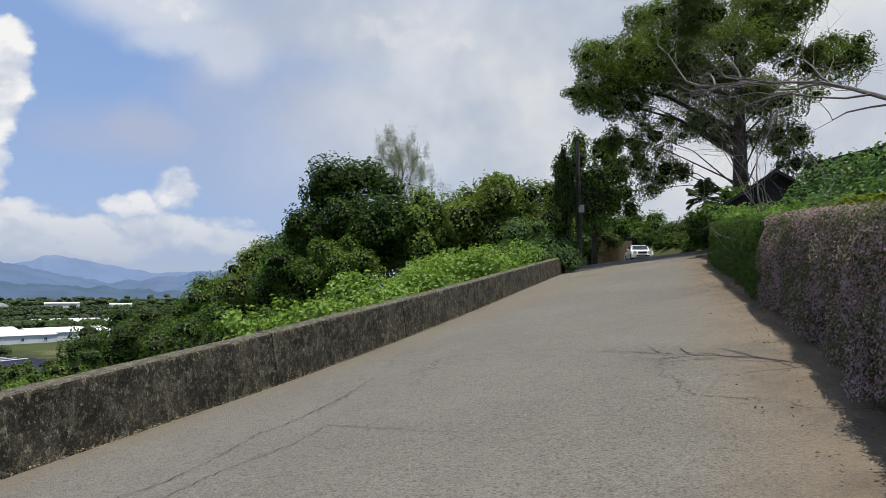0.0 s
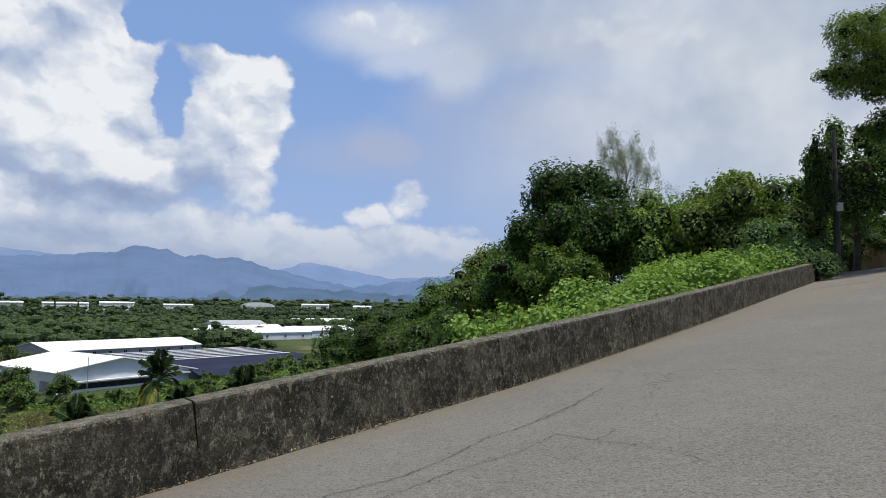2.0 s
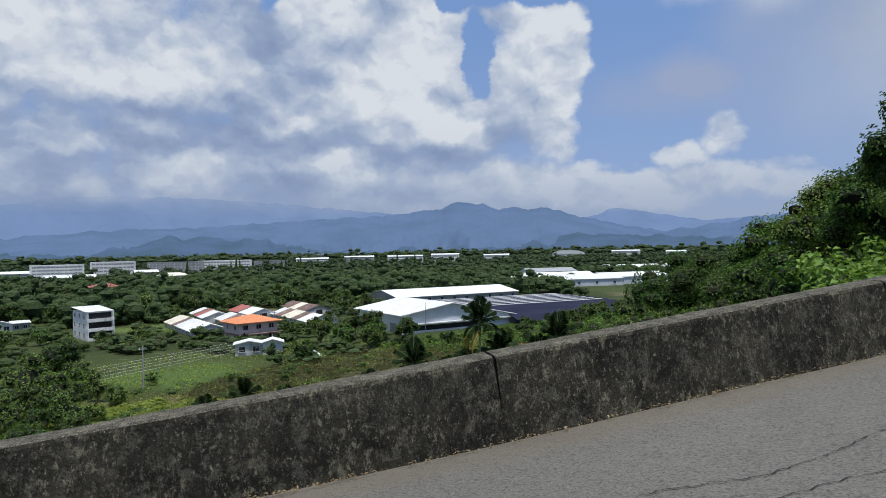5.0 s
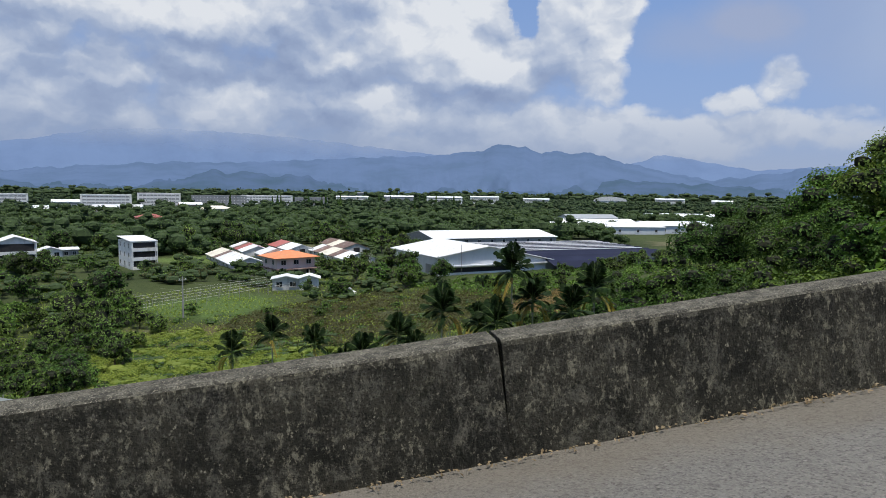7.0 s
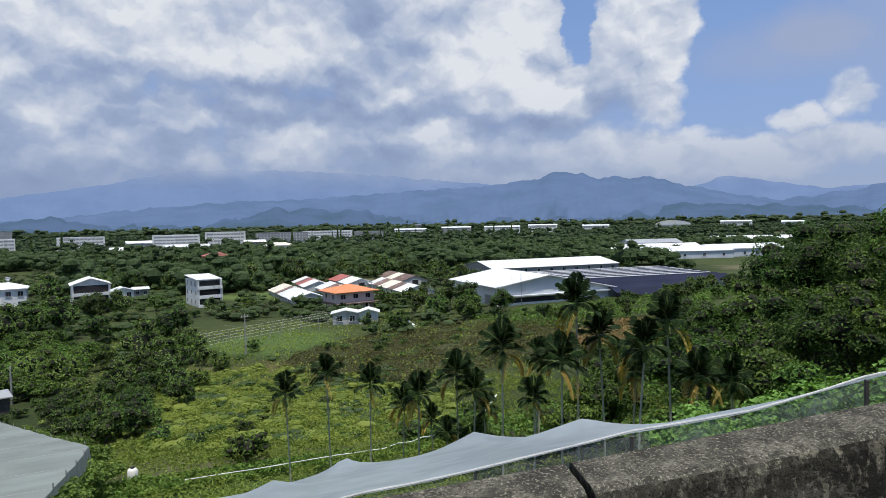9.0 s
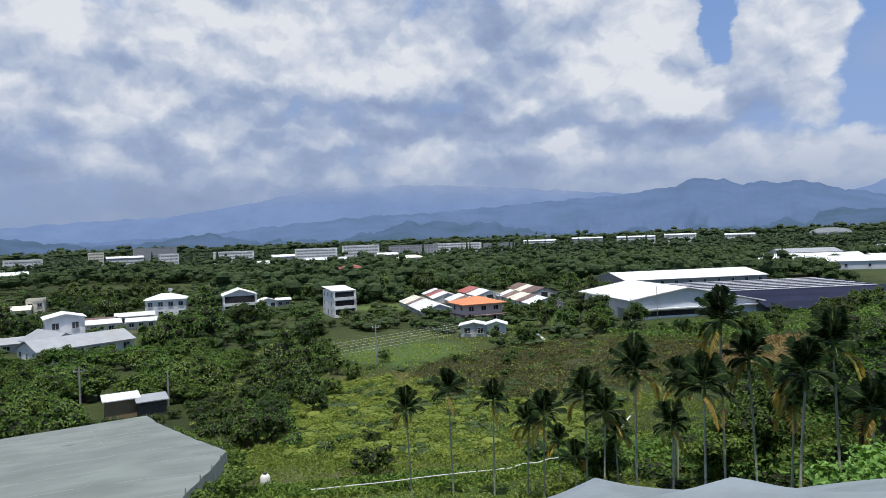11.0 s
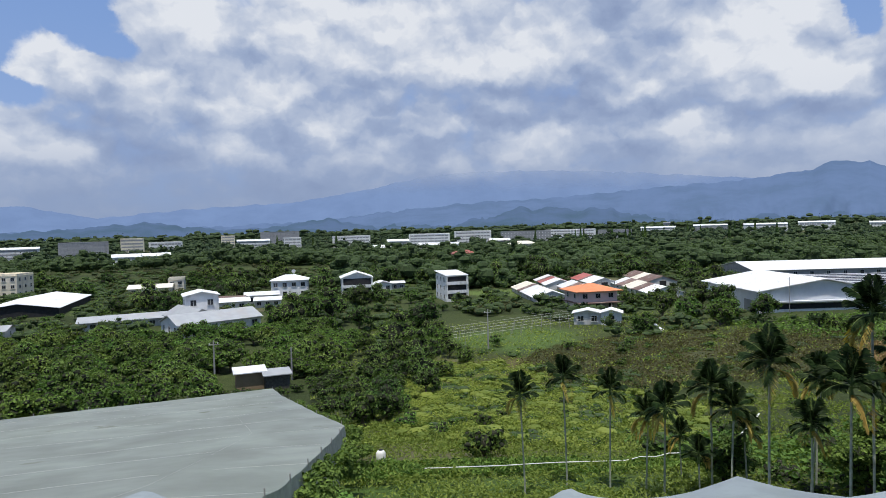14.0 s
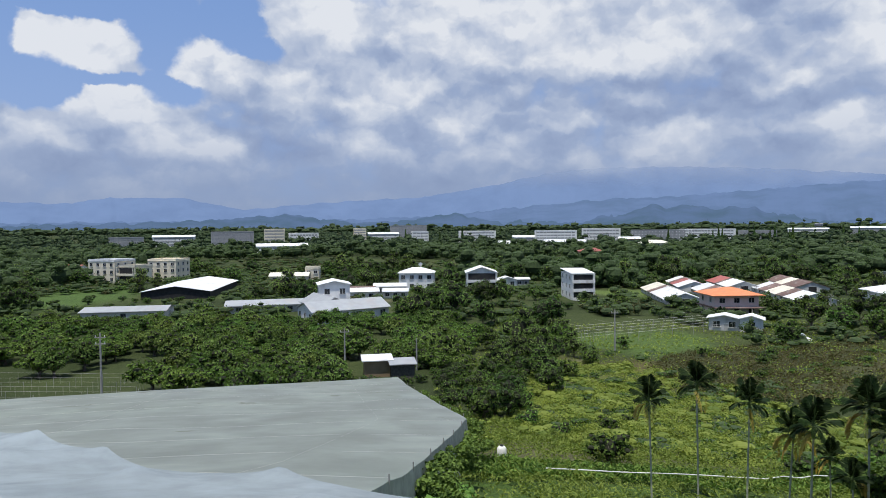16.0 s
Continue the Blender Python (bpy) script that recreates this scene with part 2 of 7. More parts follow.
def netting(name, tone, open_part, fold):
    """Woven shade net: thin threads that let part of the light and view through."""
    m, n, bsdf = material(name, 0.7, 0.0, 0.2)
    where = n.add("ShaderNodeTexCoord").outputs["Object"]
    colour = n.mix(n.span(n.noise(where, fold, 6.0, 0.6), 0.3, 0.72), [0.78 * v for v in tone], tone)
    colour = n.mix(n.span(n.noise(where, 0.16, 5.0, 0.6), 0.66, 0.72, 0.0, 0.55), colour, (0.15, 0.15, 0.10))
    n.link(colour, bsdf.inputs["Base Color"])
    glow = n.add("ShaderNodeBsdfTranslucent")
    n.link(colour, glow.inputs[0])
    both, holes = n.add("ShaderNodeMixShader"), n.add("ShaderNodeMixShader")
    both.inputs[0].default_value = 0.4
    n.link(bsdf.outputs[0], both.inputs[1])
    n.link(glow.outputs[0], both.inputs[2])
    n.put(holes.inputs[0], n.span(n.noise(where, fold * 2.3, 4.0), 0.2, 0.8, 0.6 * open_part, 1.4 * open_part))
    n.link(both.outputs[0], holes.inputs[1])
    n.link(n.add("ShaderNodeBsdfTransparent").outputs[0], holes.inputs[2])
    n.link(holes.outputs[0], m.node_tree.nodes["Material Output"].inputs[0])
    return m


def asphalt_material():
    m, n, bsdf = material("old_asphalt", 0.9, 0.0, 0.25)
    where = n.add("ShaderNodeTexCoord").outputs["Object"]
    stone = n.add("ShaderNodeTexVoronoi")
    stone.inputs["Scale"].default_value = 70.0
    n.link(where, stone.inputs["Vector"])
    colour = n.mix(n.span(n.noise(where, 0.35, 5.0), 0.3, 0.7), (0.102, 0.100, 0.097), (0.142, 0.139, 0.134))
    colour = n.mix(n.span(n.noise(where, 2.4, 6.0, 0.7), 0.35, 0.75, 0.0, 0.45), colour, (0.066, 0.064, 0.061))
    colour = n.mix(n.span(stone.outputs["Color"], 0.0, 1.0, 0.0, 0.6, False), colour, (0.200, 0.194, 0.186))
    colour = n.mix(n.span(n.noise(where, 22.0, 4.0, 0.75), 0.50, 0.72, 0.0, 0.75), colour, (0.050, 0.049, 0.048))
    colour = n.mix(n.span(n.noise(where, 31.0, 3.0, 0.7), 0.58, 0.72, 0.0, 0.6), colour, (0.24, 0.235, 0.225))
    colour = n.mix(n.span(n.noise(where, 40.0, 3.0), 0.52, 0.68, 0.0, 0.65), colour, (0.036, 0.035, 0.033))
    colour = n.mix(n.span(n.noise(where, 55.0, 3.0, 0.7), 0.58, 0.68, 0.0, 0.5), colour, (0.25, 0.24, 0.225))
    # brown silt washed along the edge under the hedge
    row = n.add("ShaderNodeSeparateXYZ")
    n.link(where, row.inputs[0])
    off = n.math("ADD", n.math("MULTIPLY", row.outputs[0], 0.948), n.math("MULTIPLY", row.outputs[1], -0.318))
    off = n.math("MULTIPLY_ADD", n.noise(where, 0.8, 5.0, 0.65), 1.6, off)
    colour = n.mix(n.span(off, 0.6, 2.4, 0.0, 0.85), colour, n.mix(n.span(n.noise(where, 1.1, 6.0, 0.7), 0.35, 0.65), (0.085, 0.064, 0.046), (0.165, 0.130, 0.096)))
    # pale brown grit swept against the foot of the wall
    lane = n.math("ADD", n.math("MULTIPLY", row.outputs[0], 0.878), n.math("MULTIPLY", row.outputs[1], -0.478))
    lane = n.math("MULTIPLY_ADD", n.noise(where, 1.4, 5.0, 0.65), 0.9, lane)
    colour = n.mix(n.span(lane, -5.8, -6.35, 0.0, 0.42), colour, (0.150, 0.128, 0.098))
    colour = n.mix(1.0, colour, (0.95, 0.93, 0.87), "MULTIPLY")
    # tar seams and hair cracks
    seam = n.add("ShaderNodeTexVoronoi")
    seam.feature, seam.inputs["Scale"].default_value = "DISTANCE_TO_EDGE", 0.28
    wobble = n.vec("ADD", where, n.vec("MULTIPLY", n.noise(where, 1.3, 6.0, 0.7, colour=True), (0.9, 0.9, 0.0)))
    n.link(wobble, seam.inputs["Vector"])
    crack = n.span(seam.outputs["Distance"], 0.0035, 0.0012)
    crack = n.math("MULTIPLY", crack, n.span(n.noise(where, 0.16, 2.0), 0.50, 0.58))
    colour = n.mix(n.math("MULTIPLY", crack, 0.8), colour, (0.03, 0.03, 0.03))
    n.link(colour, bsdf.inputs["Base Color"])
    bump(n, bsdf, n.math("SUBTRACT", stone.outputs["Distance"], crack), 0.9, 0.010)
    return m


def old_concrete():
    """Cast concrete gone black with lichen, pale runs below its top, moss at the foot."""
    m, n, bsdf = material("weathered_concrete", 0.92, 0.0, 0.2)
    where = n.add("ShaderNodeTexCoord").outputs["Object"]
    normal = n.add("ShaderNodeSeparateXYZ")
    n.link(n.add("ShaderNodeNewGeometry").outputs["True Normal"], normal.inputs[0])
    colour = n.mix(n.span(n.noise(where, 1.6, 7.0, 0.68), 0.38, 0.66), (0.015, 0.0145, 0.012), (0.052, 0.049, 0.040))
    streak = n.vec("MULTIPLY", where, (5.0, 5.0, 0.55))
    colour = n.mix(n.span(n.noise(streak, 1.1, 6.0, 0.6), 0.55, 0.72, 0.0, 0.75), colour, (0.022, 0.022, 0.021))
    pale = n.vec("MULTIPLY", where, (7.0, 7.0, 1.1))
    colour = n.mix(n.span(n.noise(pale, 1.7, 5.0, 0.65), 0.64, 0.78, 0.0, 0.35), colour, (0.19, 0.186, 0.17))
    colour = n.mix(n.span(n.noise(where, 26.0, 4.0, 0.7), 0.60, 0.74, 0.0, 0.75), colour, (0.20, 0.195, 0.175))
    colour = n.mix(n.span(n.noise(where, 45.0, 2.0), 0.62, 0.72, 0.0, 0.8), colour, (0.012, 0.012, 0.011))
    colour = n.mix(n.span(n.noise(where, 0.9, 6.0, 0.7), 0.60, 0.75, 0.0, 0.35), colour, (0.055, 0.045, 0.028))
    fleck = n.add("ShaderNodeTexVoronoi")
    fleck.inputs["Scale"].default_value = 34.0
    n.link(n.vec("MULTIPLY", where, (1.0, 1.0, 0.6)), fleck.inputs["Vector"])
    speck = n.math("MULTIPLY", n.span(fleck.outputs["Distance"], 0.34, 0.12), n.span(n.noise(where, 3.2, 5.0, 0.7), 0.44, 0.62))
    colour = n.mix(n.math("MULTIPLY", speck, 0.35), colour, (0.24, 0.235, 0.215))
    blotch = n.vec("MULTIPLY", where, (5.0, 5.0, 1.3))
    colour = n.mix(n.span(n.noise(blotch, 1.0, 8.0, 0.75), 0.55, 0.68, 0.0, 0.6), colour, (0.155, 0.148, 0.13))
    colour = n.mix(n.span(n.noise(where, 5.5, 8.0, 0.8), 0.50, 0.60, 0.0, 0.55), colour, (0.135, 0.13, 0.115))
    colour = n.mix(n.span(n.noise(where, 13.0, 6.0, 0.8), 0.56, 0.64, 0.0, 0.6), colour, (0.20, 0.19, 0.158))
    colour = n.mix(n.span(n.noise(blotch, 2.1, 8.0, 0.75), 0.56, 0.66, 0.0, 0.8), colour, (0.014, 0.014, 0.012))
    drip = n.vec("MULTIPLY", where, (1.0, 1.0, 0.62))
    region = n.span(n.noise(where, 2.1, 5.0, 0.65), 0.40, 0.60)
    fleck_1 = n.span(n.noise(drip, 15.0, 7.0, 0.75), 0.53, 0.60, 0.0, 0.85)
    colour = n.mix(n.math("MULTIPLY", fleck_1, region), colour, (0.200, 0.190, 0.155))
    colour = n.mix(n.span(n.noise(drip, 11.0, 8.0, 0.78), 0.55, 0.61, 0.0, 0.75), colour, (0.012, 0.012, 0.008))
    colour = n.mix(n.span(n.noise(drip, 30.0, 5.0, 0.7), 0.62, 0.68, 0.0, 0.8), colour, (0.27, 0.255, 0.215))
    pit = n.math("MULTIPLY", n.span(n.noise(where, 70.0, 3.0, 0.6), 0.56, 0.66), 0.8)
    colour = n.mix(pit, colour, (0.008, 0.008, 0.007))
    top = n.mix(n.span(n.noise(where, 9.0, 6.0, 0.7), 0.35, 0.7), (0.030, 0.029, 0.026), (0.150, 0.145, 0.132))
    top = n.mix(n.span(n.noise(where, 24.0, 4.0, 0.75), 0.52, 0.66, 0.0, 0.8), top, (0.022, 0.022, 0.019))
    top = n.mix(n.span(n.noise(where, 38.0, 3.0, 0.7), 0.60, 0.70, 0.0, 0.7), top, (0.26, 0.255, 0.235))
    top = n.mix(n.math("MULTIPLY", pit, 0.7), top, (0.02, 0.02, 0.018))
    top = n.mix(n.span(n.noise(where, 75.0, 4.0, 0.75), 0.50, 0.60, 0.0, 0.85), top, (0.028, 0.027, 0.023))
    top = n.mix(n.span(n.noise(where, 95.0, 3.0, 0.7), 0.56, 0.64, 0.0, 0.8), top, (0.30, 0.285, 0.25))
    colour = n.mix(n.span(normal.outputs[2], 0.6, 0.85), colour, top)
    colour = n.mix(1.0, colour, (1.0, 0.965, 0.83), "MULTIPLY")
    n.link(colour, bsdf.inputs["Base Color"])
    bump(n, bsdf, n.math("ADD", n.noise(where, 30.0, 5.0, 0.7), n.noise(where, 5.0, 4.0)), 1.0, 0.016)
    return m


ASPHALT, CONCRETE = asphalt_material(), old_concrete()
WHITE_METAL = surface("white_roof_sheet", (0.68, 0.69, 0.69), (0.58, 0.59, 0.60), 0.4, 0.5, 0.0, 0.1, 0.10, 0.4, (0.40, 0.385, 0.36), 0.22)
GREY_METAL = surface("grey_roof_sheet", (0.32, 0.335, 0.345), (0.27, 0.285, 0.30), 0.5, 0.5, 0.0, 0.1, 0.08, 0.5, (0.3, 0.28, 0.26), 0.2)
CREAM_METAL = surface("cream_roof_sheet", (0.66, 0.62, 0.50), (0.58, 0.55, 0.46), 0.5, 0.55, 0.0, 0.1, 0.08, 0.4, (0.4, 0.36, 0.3), 0.3)
RED_METAL = surface("red_roof_sheet", (0.36, 0.10, 0.08), (0.28, 0.08, 0.07), 0.6, 0.55, 0.0, 0.1, 0.15, 0.4, (0.18, 0.09, 0.07), 0.4)
BROWN_METAL = surface("rusty_roof_sheet", (0.17, 0.10, 0.08), (0.11, 0.08, 0.07), 0.6, 0.7, 0.0, 0.1, 0.15, 0.3, (0.30, 0.27, 0.24), 0.5)
ORANGE_TILE = surface("orange_roof_tile", (0.58, 0.22, 0.10), (0.50, 0.18, 0.08), 0.8, 0.7, 0.0, 0.3, 0.08, 0.3, (0.38, 0.2, 0.12), 0.5)
WHITE_WALL = surface("white_plaster", (0.80, 0.79, 0.77), (0.70, 0.69, 0.67), 0.5, 0.85, 0.0, 0.1, 0.06, 0.2, (0.42, 0.41, 0.38), 0.35)
CREAM_WALL = surface("cream_plaster", (0.78, 0.71, 0.55), (0.70, 0.63, 0.50), 0.5, 0.85, 0.0, 0.1, 0.06, 0.2, (0.40, 0.36, 0.3), 0.35)
PINK_WALL = surface("pale_pink_plaster", (0.66, 0.55, 0.52), (0.60, 0.50, 0.47), 0.5, 0.85, 0.0, 0.1, 0.06, 0.2, (0.42, 0.36, 0.33), 0.35)
GREY_WALL = surface("grey_plaster", (0.34, 0.34, 0.34), (0.27, 0.27, 0.28), 0.5, 0.85, 0.0, 0.1, 0.10, 0.2, (0.17, 0.17, 0.17), 0.3)
RED_WALL = surface("red_brick_wall", (0.32, 0.13, 0.09), (0.26, 0.10, 0.07), 0.7, 0.85, 0.0, 0.1, 0.1, 0.2, (0.18, 0.09, 0.07), 0.4)
BLUE_GREY_SHEET = surface("blue_grey_wall_sheet", (0.66, 0.68, 0.71), (0.58, 0.60, 0.64), 0.4, 0.5, 0.0, 0.1, 0.05, 0.4, (0.46, 0.47, 0.49), 0.2)
PALE_WALL = surface("pale_grey_plaster", (0.62, 0.61, 0.58), (0.50, 0.49, 0.47), 0.5, 0.85, 0.0, 0.1, 0.10, 0.2, (0.30, 0.29, 0.27), 0.3)
DARK_GLASS = surface("dark_window_glass", (0.018, 0.021, 0.026), (0.03, 0.033, 0.038), 1.0, 0.12, 0.0, 0.0, 0.3, 0.6)
FRAME = surface("window_frame_paint", (0.55, 0.55, 0.54), (0.48, 0.48, 0.47), 2.0, 0.5)
# also colours flat slabs that paint the shade of doorways and verandas
DARK = surface("dark_parts_and_opening_shade", (0.020, 0.020, 0.022), (0.032, 0.032, 0.034), 1.0, 0.9)
PANEL = surface("dark_solar_panel", (0.012, 0.015, 0.034), (0.020, 0.023, 0.046), 0.15, 0.7, 0.0, 0.0, 0.15, 0.12)
BLACK_SHEET = surface("black_roof_and_shade", (0.012, 0.012, 0.014), (0.022, 0.022, 0.024), 0.7, 0.7, 0.0, 0.1)
TAN_WALL = surface("tan_boarding", (0.30, 0.21, 0.13), (0.24, 0.17, 0.10), 1.0, 0.8, 0.0, 0.2, 0.1)
GREY_POST = surface("grey_post_concrete", (0.32, 0.31, 0.30), (0.24, 0.235, 0.225), 2.0, 0.85, 0.0, 0.3, 0.1)
DARK_POST = surface("dark_weathered_post", (0.055, 0.05, 0.045), (0.09, 0.085, 0.075), 3.0, 0.85, 0.0, 0.3, 0.1)
WHITE_PIPE = surface("white_plastic_pipe", (0.72, 0.72, 0.68), (0.6, 0.6, 0.56), 1.0, 0.5)
ROPE = surface("pale_rope", (0.58, 0.58, 0.57), (0.46, 0.46, 0.45), 4.0, 0.8)
CAR_PAINT = surface("white_car_paint", (0.80, 0.80, 0.80), (0.78, 0.78, 0.79), 0.5, 0.25, 0.0, 0.0, 0.0, 0.6)
RUBBER = surface("black_rubber", (0.018, 0.018, 0.018), (0.025, 0.025, 0.025), 3.0, 0.85)
CHROME = surface("pale_metal", (0.55, 0.55, 0.56), (0.5, 0.5, 0.5), 2.0, 0.3, 0.8)
LAMP_GLASS = surface("headlight_glass", (0.6, 0.62, 0.65), (0.5, 0.52, 0.55), 2.0, 0.1, 0.0, 0.0, 0.0, 0.7)
BARK = surface("grey_brown_bark", (0.085, 0.066, 0.050), (0.15, 0.125, 0.10), 4.0, 0.9, 0.0, 0.6, 0.15)
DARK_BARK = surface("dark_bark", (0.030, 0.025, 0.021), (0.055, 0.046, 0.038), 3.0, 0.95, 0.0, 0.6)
PALE_BARK = surface("pale_bare_bark", (0.19, 0.18, 0.165), (0.10, 0.09, 0.085), 5.0, 0.9, 0.0, 0.4)
PALM_BARK = surface("ringed_palm_bark", (0.50, 0.50, 0.42), (0.31, 0.32, 0.24), 3.0, 0.85, 0.0, 0.3, 0.15)
PALM_SHAFT = surface("green_crownshaft", (0.10, 0.16, 0.05), (0.14, 0.19, 0.06), 2.0, 0.5, 0.0, 0.0, 0.1)
# dark core colours: shade painted into the gaps of crowns and woods
WOOD_SHADE = surface("painted_wood_shade", (0.024, 0.042, 0.015), (0.044, 0.068, 0.023), 0.8, 0.95, grain=0.5)
CROWN_SHADE = surface("painted_crown_shade", (0.014, 0.018, 0.008), (0.022, 0.024, 0.012), 2.0, 0.95)
LEAF_MID = leafy("mid_green_leaves", (0.026, 0.056, 0.011), (0.160, 0.250, 0.052), 0.22)
LEAF_DARK = leafy("dark_green_leaves", (0.017, 0.040, 0.010), (0.105, 0.168, 0.038))
# darkened overall, standing in for small shadows within far canopies
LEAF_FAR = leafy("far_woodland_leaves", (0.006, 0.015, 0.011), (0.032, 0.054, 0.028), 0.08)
LEAF_WOOD = leafy("woodland_edge_leaves", (0.014, 0.033, 0.011), (0.105, 0.162, 0.044), 0.12)
LEAF_LIGHT = leafy("light_green_leaves", (0.045, 0.085, 0.018), (0.195, 0.265, 0.070), 0.25)
LEAF_BRIGHT = leafy("bright_vine_leaves", (0.075, 0.145, 0.028), (0.190, 0.300, 0.080), 0.3, 0.12)
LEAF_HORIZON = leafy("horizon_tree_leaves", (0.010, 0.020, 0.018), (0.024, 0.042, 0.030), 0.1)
LEAF_AIRY = leafy("airy_tree_leaves", (0.034, 0.070, 0.018), (0.185, 0.255, 0.066), 0.32)
LEAF_GLOSSY = leafy("glossy_ivy_leaves", (0.045, 0.088, 0.032), (0.130, 0.190, 0.080), 0.3, 0.15, 0.4)
LEAF_GREY = leafy("sparse_grey_green_leaves", (0.12, 0.14, 0.11), (0.21, 0.23, 0.19), 0.35, 0.1)
LEAF_YELLOW = leafy("yellow_green_vines", (0.085, 0.118, 0.022), (0.205, 0.232, 0.045), 0.3, 0.2)
LEAF_GRASS = leafy("fresh_grass_blades", (0.090, 0.135, 0.026), (0.195, 0.245, 0.055), 0.3, 0.2)
LEAF_BROWN = leafy("brown_weeds", (0.058, 0.060, 0.024), (0.115, 0.104, 0.046), 0.2, 0.2)
LEAF_DRY = leafy("dry_tan_grass", (0.18, 0.125, 0.055), (0.27, 0.20, 0.095), 0.3, 0.2)
LEAF_HEDGE = leafy("hedge_leaves", (0.028, 0.052, 0.018), (0.105, 0.150, 0.046), 0.3, 0.1)
LEAF_PURPLE = leafy("hedge_leaves_with_purple_bloom", (0.060, 0.078, 0.045), (0.210, 0.215, 0.150), 0.35, 0.1, 0.6, (0.60, (0.30, 0.215, 0.315)))
LEAF_PALM = leafy("palm_leaflets", (0.005, 0.012, 0.005), (0.030, 0.052, 0.014), 0.10, 0.2, 0.6)
LEAF_PALM_OLD = leafy("yellowed_palm_leaflets", (0.24, 0.18, 0.045), (0.36, 0.29, 0.08), 0.35, 0.2, 0.5)
NET_WHITE = netting("white_shade_net", (0.42, 0.485, 0.53), 0.14, 0.8)
NET_GREY = netting("grey_green_shade_net", (0.41, 0.455, 0.435), 0.20, 0.12)
NET_SIDE = netting("thin_side_net", (0.40, 0.43, 0.44), 0.74, 0.9)
NET_SKIRT = netting("hanging_net_skirt", (0.46, 0.50, 0.49), 0.22, 0.9)
CRACK = surface("crack_shadow", (0.016, 0.016, 0.015), (0.03, 0.029, 0.027), 6.0, 0.95)
LITTER = leafy("fallen_leaf_litter", (0.11, 0.078, 0.045), (0.27, 0.205, 0.13), 0.1, 0.2)

# ---- building helpers ----


class Shape:
    """Vertices and faces gathered into one mesh."""

    def __init__(self):
        self.v, self.f = [], []

    def add(self, verts, faces):
        k = len(self.v)
        self.v += [tuple(float(c) for c in p) for p in verts]
        self.f += [tuple(k + i for i in face) for face in faces]
        return self

    def box(self, cx, cy, cz, sx, sy, sz, turn=0.0):
        """A box with its base's middle at cx, cy, cz."""
        c, s = math.cos(turn), math.sin(turn)
        pts = []
        for z in (cz, cz + sz):
            for x, y in ((-sx, -sy), (sx, -sy), (sx, sy), (-sx, sy)):
                pts.append((cx + (x * c - y * s) / 2, cy + (x * s + y * c) / 2, z))
        return self.add(pts, [(3, 2, 1, 0), (4, 5, 6, 7), (0, 1, 5, 4), (1, 2, 6, 5), (2, 3, 7, 6), (3, 0, 4, 7)])

    def tube(self, points, radii, sides=6, cap=True):
        """A round bar along points."""
        pts = [Vector(p) for p in points]
        rings, up = [], Vector((0.31, 0.17, 0.93))
        for i, p in enumerate(pts):
            along = (pts[min(i + 1, len(pts) - 1)] - pts[max(i - 1, 0)]).normalized()
            a = along.cross(up if abs(along.dot(up)) < 0.95 else Vector((1, 0, 0))).normalized()
            b = along.cross(a)
            r = radii[i] if isinstance(radii, (list, tuple)) else radii
            rings += [p + (a * math.cos(q) + b * math.sin(q)) * r for q in (2 * math.pi * k / sides for k in range(sides))]
        faces = [(i * sides + k, i * sides + (k + 1) % sides, (i + 1) * sides + (k + 1) % sides, (i + 1) * sides + k) for i in range(len(pts) - 1) for k in range(sides)]
        if cap:
            faces += [tuple(range(sides))[::-1], tuple((len(pts) - 1) * sides + k for k in range(sides))]
        return self.add(rings, faces)

    def mesh(self, name, mat, smooth=False):
        me = bpy.data.meshes.new(name)
        me.from_pydata(self.v, [], self.f)
        me.materials.append(mat)
        if smooth:
            me.polygons.foreach_set("use_smooth", [True] * len(me.polygons))
        me.update()
        return me


def array_mesh(name, verts, quads, mat, smooth=False, inside=None):
    """A mesh from arrays of corners and of four-cornered faces. inside: corners, faces and material of a core."""
    outer = len(quads)
    if inside:
        quads = np.concatenate([np.asarray(quads, np.int32), np.asarray(inside[1], np.int32) + len(verts)])
        verts = np.concatenate([np.asarray(verts, float), inside[0]])
    me = bpy.data.meshes.new(name)
    verts, quads = np.asarray(verts, np.float32), np.asarray(quads, np.int32)
    me.vertices.add(len(verts))
    me.vertices.foreach_set("co", verts.ravel())
    me.loops.add(quads.size)
    me.loops.foreach_set("vertex_index", quads.ravel())
    me.polygons.add(len(quads))
    me.polygons.foreach_set("loop_start", np.arange(0, quads.size, 4, dtype=np.int32))
    me.polygons.foreach_set("use_smooth", np.full(len(quads), smooth))
    me.materials.append(mat)
    if inside:
        me.materials.append(inside[2])
        me.polygons.foreach_set("material_index", (np.arange(len(quads)) >= outer).astype(np.int32))
    me.update(calc_edges=True)
    return me


def thing(name, label, category, at=(0, 0, 0), turn=0.0, group="", kind=""):
    ob = new(name)
    ob.matrix_basis = pose(*at, 0, 0, turn)
    ob.empty_display_size = 0.2
    return tagged(ob, label, category, group, kind)


def part(name, mesh, parent, label=""):
    ob = new(name, mesh)
    ob.parent = parent
    return tagged(ob, label)


def solo(name, mesh, label, category, group="", kind=""):
    return tagged(new(name, mesh), label, category, group, kind)


